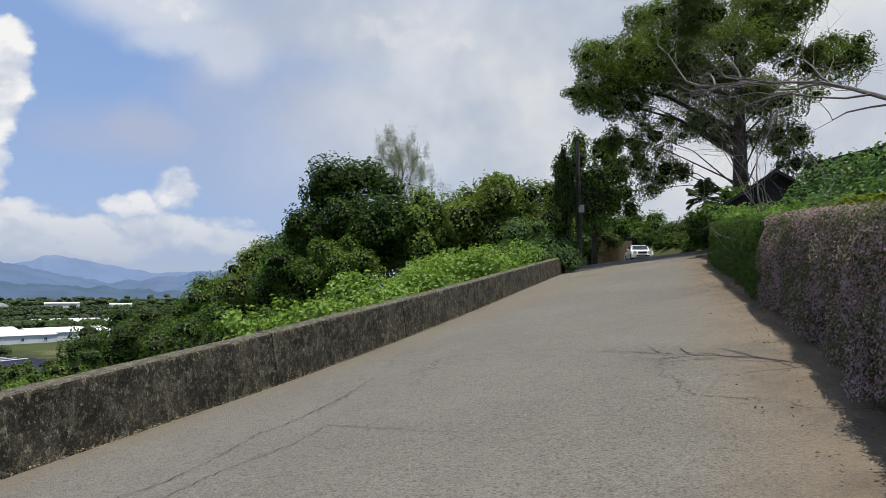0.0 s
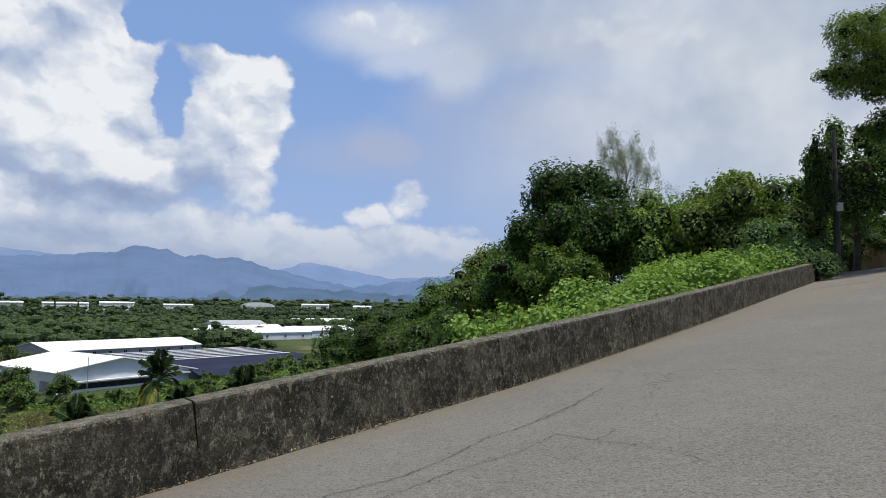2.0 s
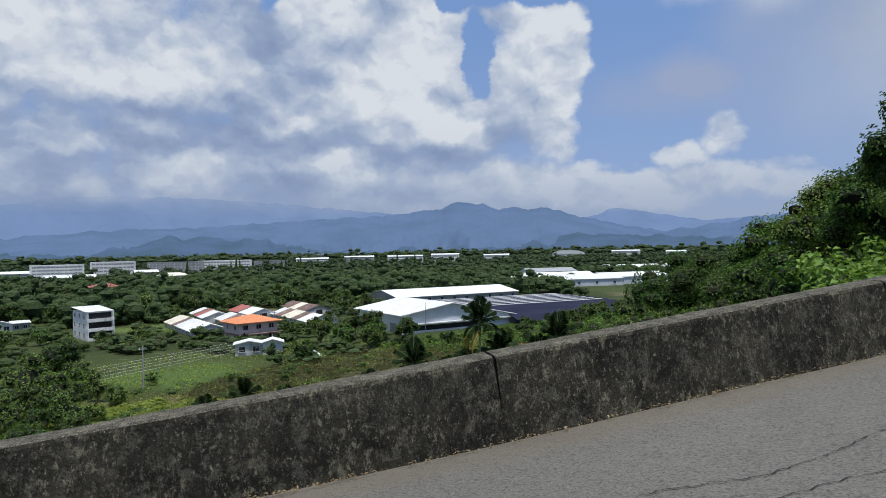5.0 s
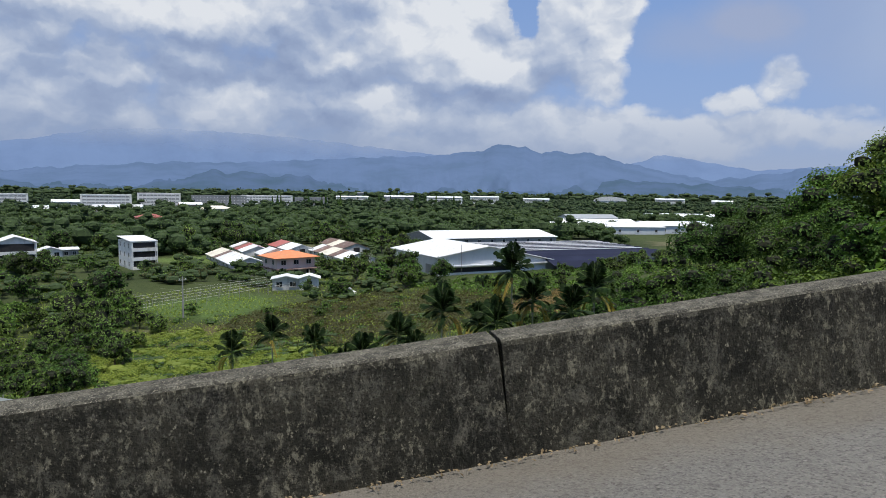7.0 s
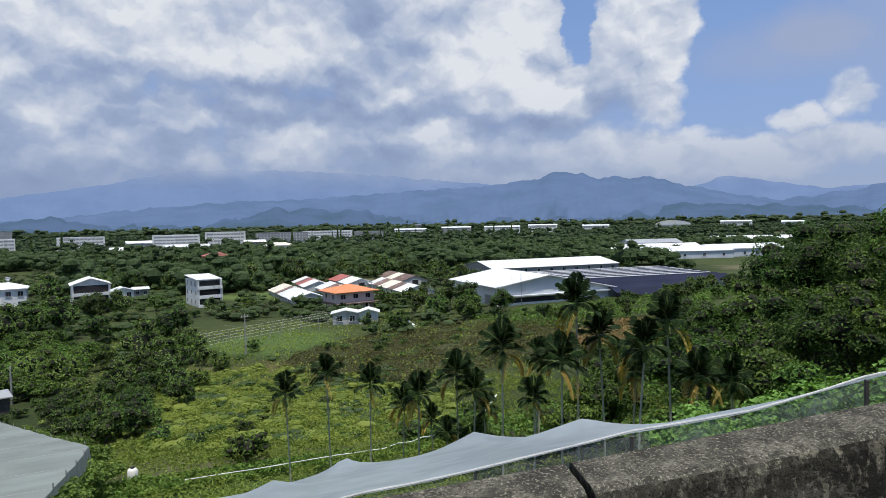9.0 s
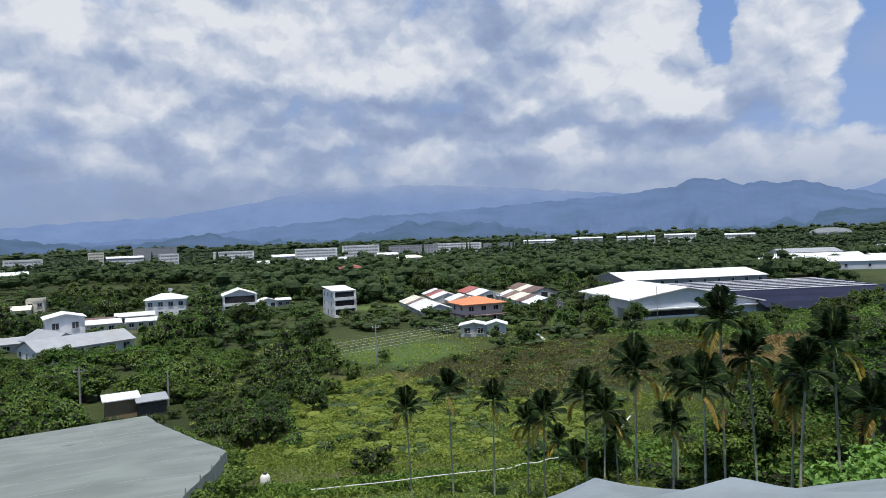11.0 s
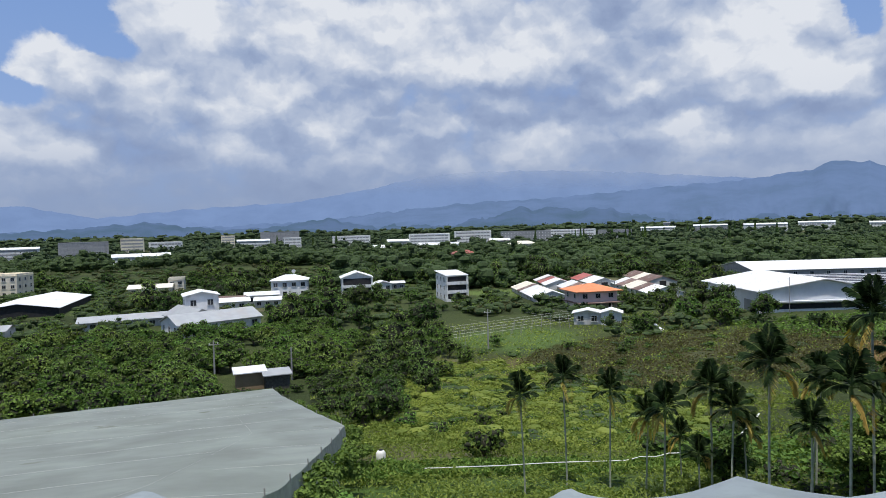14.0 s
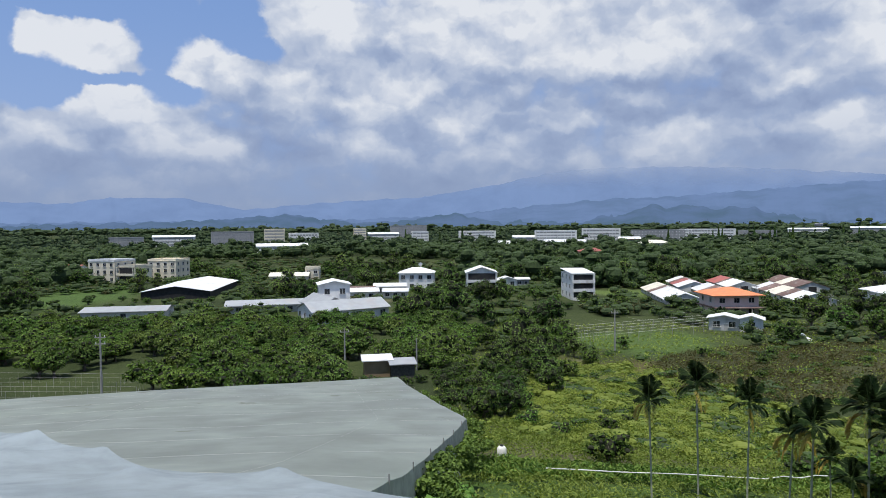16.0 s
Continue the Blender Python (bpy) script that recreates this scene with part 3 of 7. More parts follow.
def grid_mesh(name, pts, mat, smooth=True):
    """A sheet through a two-way array of points."""
    pts = np.asarray(pts, float)
    a, b = pts.shape[:2]
    k = np.arange(a * b).reshape(a, b)
    quads = np.stack([k[:-1, :-1], k[1:, :-1], k[1:, 1:], k[:-1, 1:]], -1).reshape(-1, 4)
    return array_mesh(name, pts.reshape(-1, 3), quads, mat, smooth)


def rounded(line, times=2):
    """The broken line with its corners cut, time after time."""
    pts = [np.array(p, float) for p in line]
    for _ in range(times):
        cut = [pts[0]]
        for a, b in zip(pts, pts[1:]):
            cut += [a * 0.75 + b * 0.25, a * 0.25 + b * 0.75]
        pts = cut + [pts[-1]]
    return np.array(pts)


class Line:
    """A line on the ground, walked by its length."""

    def __init__(self, pts):
        self.p = np.asarray(pts, float)
        self.s = np.r_[0, np.cumsum(np.hypot(*np.diff(self.p, axis=0).T))]

    def at(self, s, left=0.0):
        """The point s along and left of the line."""
        x, y = np.interp(s, self.s, self.p[:, 0]), np.interp(s, self.s, self.p[:, 1])
        d = 0.4
        dx = np.interp(s + d, self.s, self.p[:, 0]) - np.interp(s - d, self.s, self.p[:, 0])
        dy = np.interp(s + d, self.s, self.p[:, 1]) - np.interp(s - d, self.s, self.p[:, 1])
        n = np.hypot(dx, dy) + 1e-9
        return x - dy / n * left, y + dx / n * left

    def near(self, x, y):
        s = np.linspace(0, self.s[-1], 4000)
        px, py = self.at(s)
        return float(s[np.argmin((px - x) ** 2 + (py - y) ** 2)])


# the plan: wall line, road plane and lie of the land
NET_WAY = [(-30.0, -30.0), (-18.0, -12.5), (-11.5, -3.4), (-8.2, 0.9), (-6.25, 3.5), (-4.95, 5.55), (-3.52, 8.3), (-2.48, 10.1), (-0.85, 13.9), (0.97, 18.7), (3.35, 25.6)]
WALL = [(-14.0, -40.0), (-13.0, -16.0), (-10.6, -4.6), (-8.2, 0.7), (-6.25, 3.5), (-4.95, 5.55), (-3.52, 8.3), (-2.48, 10.1), (-0.85, 13.9), (0.97, 18.7), (3.35, 25.6), (5.48, 31.4), (7.65, 37.4)]
CREST = WALL + [(9.5, 45.0), (9.0, 55.0), (4.0, 70.0), (-8.0, 92.0), (-22.0, 122.0), (-34.0, 165.0), (-60.0, 260.0)]
VALLEY = -23.3


def road_z(x, y):
    """Height of the road, which climbs to the right and ahead and flattens past a crest."""
    z = 0.1398 * x + 0.0575 * y + 0.0328
    over = np.maximum(np.asarray(0.31 * x + 0.95 * y, float) - 39.0, 0.0)
    return z - 0.055 * over


def from_line(x, y, line):
    """Signed distance to a broken line (positive on its left) and the nearest point on it."""
    x, y = np.asarray(x, float), np.asarray(y, float)
    best = np.full(x.shape, 1e9)
    side, nx, ny = np.zeros(x.shape), np.zeros(x.shape), np.zeros(x.shape)
    for (ax, ay), (bx, by) in zip(line, line[1:]):
        dx, dy = bx - ax, by - ay
        k = np.clip(((x - ax) * dx + (y - ay) * dy) / (dx * dx + dy * dy), 0, 1)
        qx, qy = ax + k * dx, ay + k * dy
        d = np.hypot(x - qx, y - qy)
        near = d < best - 1e-9
        cross = dx * (y - ay) - dy * (x - ax)
        best, nx, ny = np.where(near, d, best), np.where(near, qx, nx), np.where(near, qy, ny)
        side = np.where(near, np.sign(cross), side)
    return best * side, nx, ny


def ground_z(x, y):
    """Height of the land: the shelf of the road, the slope under its wall, the plain."""
    s, nx, ny = from_line(x, y, CREST)
    top = np.minimum(road_z(nx, ny), 6.0)
    fall = np.interp(np.maximum(s, 0.0), [0, 0.5, 3, 10, 22, 38, 55, 72, 92, 120], [1, 0.955, 0.87, 0.71, 0.55, 0.39, 0.25, 0.13, 0.04, 0])
    low = VALLEY + (top - VALLEY) * fall
    low = low + 3.2 * np.clip((ny - 13.0) / 14.0, 0, 1) * np.clip(s / 3.0, 0, 1) * np.exp(-((s - 6.0) / 13.0) ** 2)
    bank = np.interp(-s, [0, 7.4, 8.2, 10.5, 14, 40], [0, 0, 0.25, 1.7, 2.4, 3.0])
    high = np.minimum(road_z(x, y), 7.0) - 0.12 + bank
    behind = np.clip((-s - 60) / 60, 0, 1)
    high = high * (1 - behind) + behind * 6.0
    return np.where(s > 0.25, low, high)

WALL_LINE, EDGE = Line(rounded(WALL)), Line(rounded(CREST))

# ---- the land ----


def ground_material():
    m, n, bsdf = material("grassy_land", 0.95, 0.0, 0.15)
    where = n.add("ShaderNodeTexCoord").outputs["Object"]
    bend = n.vec("ADD", where, n.vec("MULTIPLY", n.vec("SUBTRACT", n.noise(where, 0.06, 5.0, 0.6, colour=True), (0.5, 0.5, 0.5)), (26.0, 26.0, 0.0)))

    def patch(x, y, rx, ry, soft=0.35):
        far = n.vec("LENGTH", n.vec("DIVIDE", n.vec("MULTIPLY", n.vec("SUBTRACT", bend, (x, y, 0.0)), (1, 1, 0)), (rx, ry, 1.0)))
        return n.span(far, 1.0 + soft, 1.0 - soft)

    colour = n.mix(n.span(n.noise(where, 0.02, 6.0, 0.6), 0.35, 0.65), (0.026, 0.038, 0.012), (0.058, 0.074, 0.024))
    colour = n.mix(n.math("MULTIPLY", patch(-88, 30, 34, 15), 0.9), colour, n.mix(n.span(n.noise(where, 0.25, 6.0, 0.7), 0.35, 0.65), (0.070, 0.090, 0.018), (0.135, 0.150, 0.026)))
    colour = n.mix(n.math("MULTIPLY", patch(-103, 78, 22, 30), 0.9), colour, n.mix(n.span(n.noise(where, 0.3, 6.0, 0.7), 0.35, 0.65), (0.036, 0.042, 0.016), (0.075, 0.074, 0.032)))
    colour = n.mix(patch(-108, 44, 12, 7), colour, (0.105, 0.090, 0.036))
    for x, y, rx, ry, c in ((-230, 84, 12, 12, (0.105, 0.150, 0.040)), (-250, -47, 20, 12, (0.085, 0.120, 0.036)), (-394, -92, 26, 22, (0.080, 0.125, 0.034)), (-404, -42, 24, 18, (0.120, 0.105, 0.060)), (-283, -15, 12, 14, (0.110, 0.130, 0.045)), (-215, -26, 10, 14, (0.130, 0.120, 0.075)), (-172, 108, 10, 10, (0.090, 0.125, 0.036))):
        colour = n.mix(n.math("MULTIPLY", patch(x, y, rx, ry), 0.9), colour, c)
    colour = n.mix(patch(-138, 56, 14, 14), colour, (0.075, 0.120, 0.030))
    colour = n.mix(patch(-43, 14, 11, 16), colour, (0.062, 0.108, 0.022))
    colour = n.mix(patch(-240, -110, 40, 20), colour, (0.066, 0.112, 0.028))
    colour = n.mix(n.math("MULTIPLY", patch(-70, 100, 18, 18), 0.8), colour, (0.15, 0.112, 0.056))
    colour = n.mix(n.span(n.noise(where, 1.3, 6.0, 0.7), 0.40, 0.70, 0.0, 0.7), colour, (0.020, 0.030, 0.010))
    colour = n.mix(n.span(n.noise(where, 0.011, 4.0), 0.60, 0.68, 0.0, 0.7), colour, (0.14, 0.125, 0.075))
    n.link(colour, bsdf.inputs["Base Color"])
    bump(n, bsdf, n.noise(where, 3.0, 6.0, 0.7), 0.8, 0.25)
    return m


def steps(*spans):
    return np.unique(np.round(np.concatenate([np.arange(a, b, d) for a, b, d in spans]), 3))


gx = steps((-4700, -1000, 180), (-1000, -300, 30), (-300, -140, 8), (-140, -44, 2.4), (-44, 16, 1.2), (16, 60, 4), (60, 300, 40), (300, 1001, 120))
gy = steps((-1500, -300, 120), (-300, -60, 16), (-60, -10, 3), (-10, 60, 1.2), (60, 130, 2.5), (130, 300, 8), (300, 1000, 30), (1000, 4700, 180))
X, Y = np.meshgrid(gx, gy, indexing="ij")
Z = ground_z(X, Y)
rough = np.array([noise.noise(Vector((x * 0.13, y * 0.13, 0.0))) for x, y in zip(X.ravel(), Y.ravel())]).reshape(X.shape)
out = from_line(X, Y, CREST)[0]
Z = Z + rough * np.clip((out - 4) / 10, 0, 1) * 0.5
solo("ground", grid_mesh("ground", np.stack([X, Y, Z], -1), ground_material()), "green plain and slope of weeds, grass and fields", "ground", kind="structure")


def land(x, y):
    return float(ground_z(np.array([x]), np.array([y]))[0])


# the road: one sheet from the foot of the wall to under the hedge
s = np.arange(0, EDGE.near(9.0, 58.0), 0.45)
across = np.linspace(0, 1, 26)
rows = []
for a in s:
    wide = np.interp(a, [0, EDGE.near(7.65, 37.4), EDGE.near(9.5, 45)], [7.9, 7.9, 17.0])
    x, y = EDGE.at(np.full(26, a), 0.03 - across * (wide + 0.03))
    rows.append(np.stack([x, y, road_z(x, y) + 0.015 * np.sin(across * math.pi)], -1))
solo("road", grid_mesh("road", rows, ASPHALT), "worn grey asphalt road climbing beside a concrete parapet", "road", kind="structure")

# long cracks in the asphalt: dark ribbons on top, coloured as the shade inside
crack_rng = np.random.default_rng(5)
for way, wide in (([(-3.05, 4.9), (-2.83, 5.3), (-2.4, 5.72), (-2.12, 6.34), (-1.98, 6.98), (-1.73, 7.3), (-1.3, 8.3), (-1.0, 9.6)], 0.016), ([(-2.7, 4.5), (-2.31, 5.17), (-1.96, 5.8), (-1.49, 6.35), (-1.26, 6.96), (-0.83, 6.62), (-0.23, 6.17), (0.08, 5.78)], 0.013), ([(-0.83, 6.63), (-0.65, 7.06), (-0.05, 6.78)], 0.010), ([(-3.9, 3.2), (-3.4, 4.1), (-3.05, 4.9)], 0.012)):
    pts = []
    for (ax, ay), (bx, by) in zip(way, way[1:]):
        for k in range(14):
            pts.append((ax + (bx - ax) * k / 14 + crack_rng.normal() * 0.014, ay + (by - ay) * k / 14 + crack_rng.normal() * 0.014))
    strip = []
    for (ax, ay), (bx, by) in zip(pts, pts[1:]):
        dx, dy = bx - ax, by - ay
        k = wide * crack_rng.uniform(0.15, 1.0) / (2 * math.hypot(dx, dy) + 1e-6)
        strip.append([(ax - dy * k, ay + dx * k, float(road_z(ax, ay)) + 0.021), (ax + dy * k, ay - dx * k, float(road_z(ax, ay)) + 0.021)])
    solo("road_crack", grid_mesh("road_crack", strip, CRACK, False), "thin dark crack running through worn asphalt", "crack", kind="structure")

# ---- the parapet: panels cast between open joints ----
parapet = thing("parapet_wall", "low weathered concrete parapet wall, blackened with lichen, open joints", "wall", kind="structure")
joints = [WALL_LINE.near(-4.69, 5.99), WALL_LINE.near(-2.53, 10.03), WALL_LINE.near(-0.82, 13.95)]
joints = [joints[0] - 4.6 * k for k in range(9, 0, -1)] + joints + [joints[2] + 4.75 * k for k in range(1, 6)] + [WALL_LINE.s[-1]]
SECTION = [(0.0, -0.35), (0.0, 0.0), (0.012, 0.10), (0.035, 0.40), (0.062, 0.735), (0.075, 0.765), (0.105, 0.78), (0.33, 0.785), (0.36, 0.772), (0.375, 0.74), (0.40, 0.0), (0.42, -1.6)]
for a, b in zip(joints, joints[1:]):
    stations = np.linspace(a + 0.010, b - 0.018, max(4, int((b - a) / 0.3)))
    loops = []
    for q in stations:
        ring = []
        for out_by, up in SECTION:
            wob = 0.006 * noise.noise(Vector((q * 1.7, up * 3.0, out_by * 5.0)))
            x, y = WALL_LINE.at(q + (0.78 - max(up, 0.0)) * 0.13 - 0.05, out_by + wob)
            bx, by = WALL_LINE.at(q, 0.0)
            ring.append((float(x), float(y), float(road_z(bx, by)) + up + wob))
        loops.append(ring)
    panel = Shape()
    panel.add([p for ring in loops for p in ring], [])
    n = len(SECTION)
    panel.f = [(i * n + k, i * n + k + 1, (i + 1) * n + k + 1, (i + 1) * n + k) for i in range(len(loops) - 1) for k in range(n - 1)]
    panel.f += [tuple(range(n))[::-1], tuple((len(loops) - 1) * n + k for k in range(n))]
    part("wall_panel", panel.mesh("wall_panel", CONCRETE), parapet)

# ---- far hills ----


# haze is painted into the hill colours, which also glow by themselves
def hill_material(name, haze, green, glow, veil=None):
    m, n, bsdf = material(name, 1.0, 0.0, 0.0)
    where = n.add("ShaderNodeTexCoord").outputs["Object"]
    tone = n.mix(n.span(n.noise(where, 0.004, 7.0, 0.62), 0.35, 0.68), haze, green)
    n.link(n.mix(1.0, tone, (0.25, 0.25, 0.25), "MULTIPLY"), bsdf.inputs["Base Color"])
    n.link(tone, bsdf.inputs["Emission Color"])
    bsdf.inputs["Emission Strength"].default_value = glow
    # fading the crests out stands in for haze and cloud
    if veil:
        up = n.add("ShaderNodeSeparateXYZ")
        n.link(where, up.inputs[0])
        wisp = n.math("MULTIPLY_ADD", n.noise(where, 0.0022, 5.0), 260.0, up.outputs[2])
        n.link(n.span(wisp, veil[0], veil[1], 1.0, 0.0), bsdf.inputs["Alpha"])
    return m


def hills(name, label, far, deep, crest, seed, mat, jag):
    """A range: azimuth and height of its skyline in degrees, with spurs and gullies running down to its foot."""
    az = np.arange(crest[0][0], crest[-1][0], 0.16)
    el = np.interp(az, [c[0] for c in crest], [c[1] for c in crest])
    pts = []
    for k in range(17):
        u = k / 16
        row = []
        for a, e in zip(az, el):
            spur = noise.fractal(Vector((a * 0.42, u * 0.9, seed)), 0.85, 2.1, 6)
            ridge = noise.fractal(Vector((a * 0.75, seed, 3.0)), 0.75, 2.2, 6)
            top = far * math.tan(radians(max(e + jag * ridge * 0.35, 0.05)))
            d = far - deep * (1 - u) + deep * 0.26 * spur * (1.1 - u)
            z = -30 + (top + 30) * (u ** 0.85) * (1 + 0.12 * spur * (1 - u) * 3)
            row.append((-math.sin(radians(a)) * d, math.cos(radians(a)) * d, z))
        pts.append(row)
    solo(name, grid_mesh(name, pts, mat), label, "hills", kind="structure")


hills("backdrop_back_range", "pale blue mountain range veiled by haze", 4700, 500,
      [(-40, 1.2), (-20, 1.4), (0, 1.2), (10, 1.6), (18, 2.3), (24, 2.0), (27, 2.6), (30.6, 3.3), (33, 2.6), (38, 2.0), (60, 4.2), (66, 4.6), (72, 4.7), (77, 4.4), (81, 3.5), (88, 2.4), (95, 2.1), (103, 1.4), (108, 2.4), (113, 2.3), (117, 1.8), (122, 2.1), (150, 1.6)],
      2.0, hill_material("far_hills_painted_haze", (0.175, 0.255, 0.430), (0.155, 0.228, 0.390), 0.76, (330, 600)), 0.35)
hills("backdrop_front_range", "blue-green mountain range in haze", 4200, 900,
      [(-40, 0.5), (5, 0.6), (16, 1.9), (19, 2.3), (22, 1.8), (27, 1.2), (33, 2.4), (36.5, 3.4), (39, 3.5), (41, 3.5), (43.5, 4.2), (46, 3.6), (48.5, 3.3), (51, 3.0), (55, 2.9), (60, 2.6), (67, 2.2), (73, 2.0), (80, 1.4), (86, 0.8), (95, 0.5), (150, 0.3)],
      5.0, hill_material("near_hills_painted_haze", (0.142, 0.212, 0.365), (0.118, 0.182, 0.305), 0.70), 0.5)
hills("backdrop_foothills", "foothills at the edge of the plain, painted with blue-green haze", 3600, 500,
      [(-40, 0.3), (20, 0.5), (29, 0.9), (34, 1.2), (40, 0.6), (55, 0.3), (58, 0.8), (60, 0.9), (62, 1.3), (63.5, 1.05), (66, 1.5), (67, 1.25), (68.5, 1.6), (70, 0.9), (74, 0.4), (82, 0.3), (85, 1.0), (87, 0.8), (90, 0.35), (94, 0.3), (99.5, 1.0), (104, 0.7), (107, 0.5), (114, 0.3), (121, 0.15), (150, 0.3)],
      9.0, hill_material("foothills_painted_haze", (0.112, 0.172, 0.295), (0.085, 0.142, 0.215), 0.64), 0.6)

# ---- shade nets ----


def net_z(u, k):
    """Height of the upper net, u along the wall line and k from its near (0) to its far edge (1)."""
    near = -1.43 + 0.146 * (u - 43.2)
    far = np.interp(u, [10, 22, 28, 32.7, 38.1, 42, 45.4, 47.4, 52, 60], [-6.6, -5.1, -4.95, -4.25, -3.6, -3.12, -2.78, -2.74, -2.45, -2.0])
    return near + (far - near) * k


NET_LINE = Line(rounded(NET_WAY))
upper_net = thing("shade_net_canopy", "pale bluish-white shade net canopy on posts, sagging between them", "shade net")
posts = [(u, k) for k in (0.0, 0.5, 1.0) for u in np.arange(16.1, 52, 3.35)]
posts = [(45.4, 1.0), (42.0, 1.0), (32.7, 1.0), (30.6, 0.6), (25.4, 0.6)] + [p for p in posts if p[1] == 0.0 or (p[1] == 1.0 and p[0] < 29)] + [(36.0, 0.5), (41.0, 0.5), (46.5, 0.5), (20.5, 0.6)]
uu, kk = np.meshgrid(np.arange(6.0, 51.5, 0.22), np.linspace(0, 1, 34), indexing="ij")
zz = net_z(uu, kk)
for u, k in posts:
    far = np.hypot((uu - u), (kk - k) * 5.0)
    zz = zz + (0.05 if k == 0 else 0.34) * np.exp(-far / 0.75)
zz = zz - 0.10 + 0.03 * np.sin(uu * 2.1 + kk * 5) * np.sin(kk * 9.0)
ex, ey = NET_LINE.at(uu.ravel(), 5.0 + 5.0 * kk.ravel())
sheet = np.stack([ex.reshape(uu.shape), ey.reshape(uu.shape), zz], -1)
part("net_sheet", grid_mesh("net_sheet", sheet, NET_WHITE), upper_net)
part("edge_rope", Shape().tube(sheet[::3, 0] + np.array([0, 0, 0.02]), 0.013, 5).mesh("edge_rope", ROPE), upper_net, "white rope sewn along the edge")
# side net hanging from the rope
drop = []
for p, u in zip(sheet[::4, 0], uu[::4, 0]):
    g = land(p[0], p[1])
    drop.append([(p[0], p[1], p[2] + (g - p[2]) * q) for q in np.linspace(0, 1, 5)])
part("side_net", grid_mesh("side_net", drop, NET_SIDE), upper_net, "thin see-through side net")
for u, k in posts:
    x, y = (float(v) for v in NET_LINE.at(u, 5.0 + 5.0 * k))
    top = float(net_z(u, k)) + (-0.08 if k == 0 else 0.16)
    part("post", Shape().tube([(x, y, land(x, y) - 0.3), (x, y, top)], 0.03, 7).mesh("post", DARK_POST), upper_net)

# the great net on the lower slope
lower_net = thing("shade_net_roof", "wide grey-green shade net roof over an orchard, patched and weedy", "shade net")
a, b = np.meshgrid(np.linspace(0, 1, 60), np.linspace(0, 1, 60), indexing="ij")
bx = (-23 * (1 - a) - 89 * a) * (1 - b) + (-20 * (1 - a) - 66 * a) * b
by = (4 * (1 - a) + 5 * a) * (1 - b) + (-58 * (1 - a) - 66 * a) * b + 5.8 * np.minimum(a / 0.46, (1 - a) / 0.54) * (1 - b) ** 2
gz = ground_z(bx, by) + 2.8
for n in range(1, 14):
    for m in range(0, 13):
        far = np.hypot((a - n / 14) * 66, (b - m / 13) * 64)
        gz = gz + 0.10 * np.exp(-far / 1.3)
gz = gz + 0.012 * np.sin(a * 40) * np.sin(b * 37)
part("net_sheet", grid_mesh("net_sheet", np.stack([bx, by, gz], -1), NET_GREY), lower_net)
side = []
for n in range(60):
    x, y, z = bx[n, 0], by[n, 0], gz[n, 0]
    side.append([(x, y + 0.35 * q, z + (land(x, y) - 0.1 - z) * q) for q in np.linspace(0, 1, 4)])
part("side_net", grid_mesh("side_net", side, NET_SKIRT), lower_net, "torn see-through side net")
for n, m in [(n, 0) for n in range(4, 60, 4)] + [(59, m) for m in range(0, 60, 4)]:
    x, y, z = bx[n, m], by[n, m], gz[n, m]
    part("post", Shape().tube([(x, y, land(x, y) - 0.3), (x, y, z + 0.25)], 0.032, 6).mesh("post", GREY_POST), lower_net)
for m in range(5, 60, 16):
    part("cable", Shape().tube(np.stack([bx[:, m], by[:, m], gz[:, m] + 0.02], -1)[::3], 0.005, 4).mesh("cable", ROPE), lower_net, "pale support cable")
for m in range(5, 60, 7):
    part("cable", Shape().tube(np.stack([bx[m, :], by[m, :], gz[m, :] + 0.025], -1)[::3], 0.005, 4).mesh("cable", ROPE), lower_net, "pale support cable")

# ---- houses ----
MESHES = {}
PLOTS = []  # plans of the buildings: x, y, turn, half width, half depth


def kept(key, make):
    if key not in MESHES:
        MESHES[key] = make()
    return MESHES[key]


def window(parent, x, y, z, wide, high, turn):
    """A window on a wall face: a proud frame and a dark pane set in it. turn: degrees of the face about z."""
    frame_mesh = kept(("frame", wide, high), lambda: Shape().box(-wide / 2, 0, 0, 0.10, 0.14, high).box(wide / 2, 0, 0, 0.10, 0.14, high).box(0, 0, high, wide + 0.2, 0.16, 0.10).box(0, -0.04, -0.12, wide + 0.3, 0.26, 0.12).box(0, 0, 0, 0.06, 0.12, high).mesh("window", FRAME))
    pane_mesh = kept(("pane", wide, high), lambda: Shape().box(0, 0.02, 0, wide, 0.10, high).mesh("pane", DARK_GLASS))
    ob = part("window", frame_mesh, parent)
    ob.matrix_basis = pose(x, y, z, 0, 0, turn)
    part("pane", pane_mesh, ob)
    return ob


def gable(shape, w, d, z, rise, over=0.5, thick=0.14, ridge_at=0.5, along="y"):
    """Two roof slopes; the ridge runs along y, or along x."""
    xs = [-w / 2 - over, -w / 2 + w * ridge_at, w / 2 + over]
    drop = rise * over / (w / 2)
    zs = [z - drop, z + rise, z - drop]
    for i in (0, 1):
        pts = []
        for yy in (-d / 2 - over, d / 2 + over):
            for k, t in ((i, 0.0), (i + 1, 0.0), (i + 1, thick), (i, thick)):
                p = (xs[k], yy, zs[k] + t)
                pts.append(p if along == "y" else (p[1], -p[0], p[2]))
        shape.add(pts, [(0, 1, 2, 3), (7, 6, 5, 4), (0, 4, 5, 1), (1, 5, 6, 2), (2, 6, 7, 3), (3, 7, 4, 0)])
    return shape


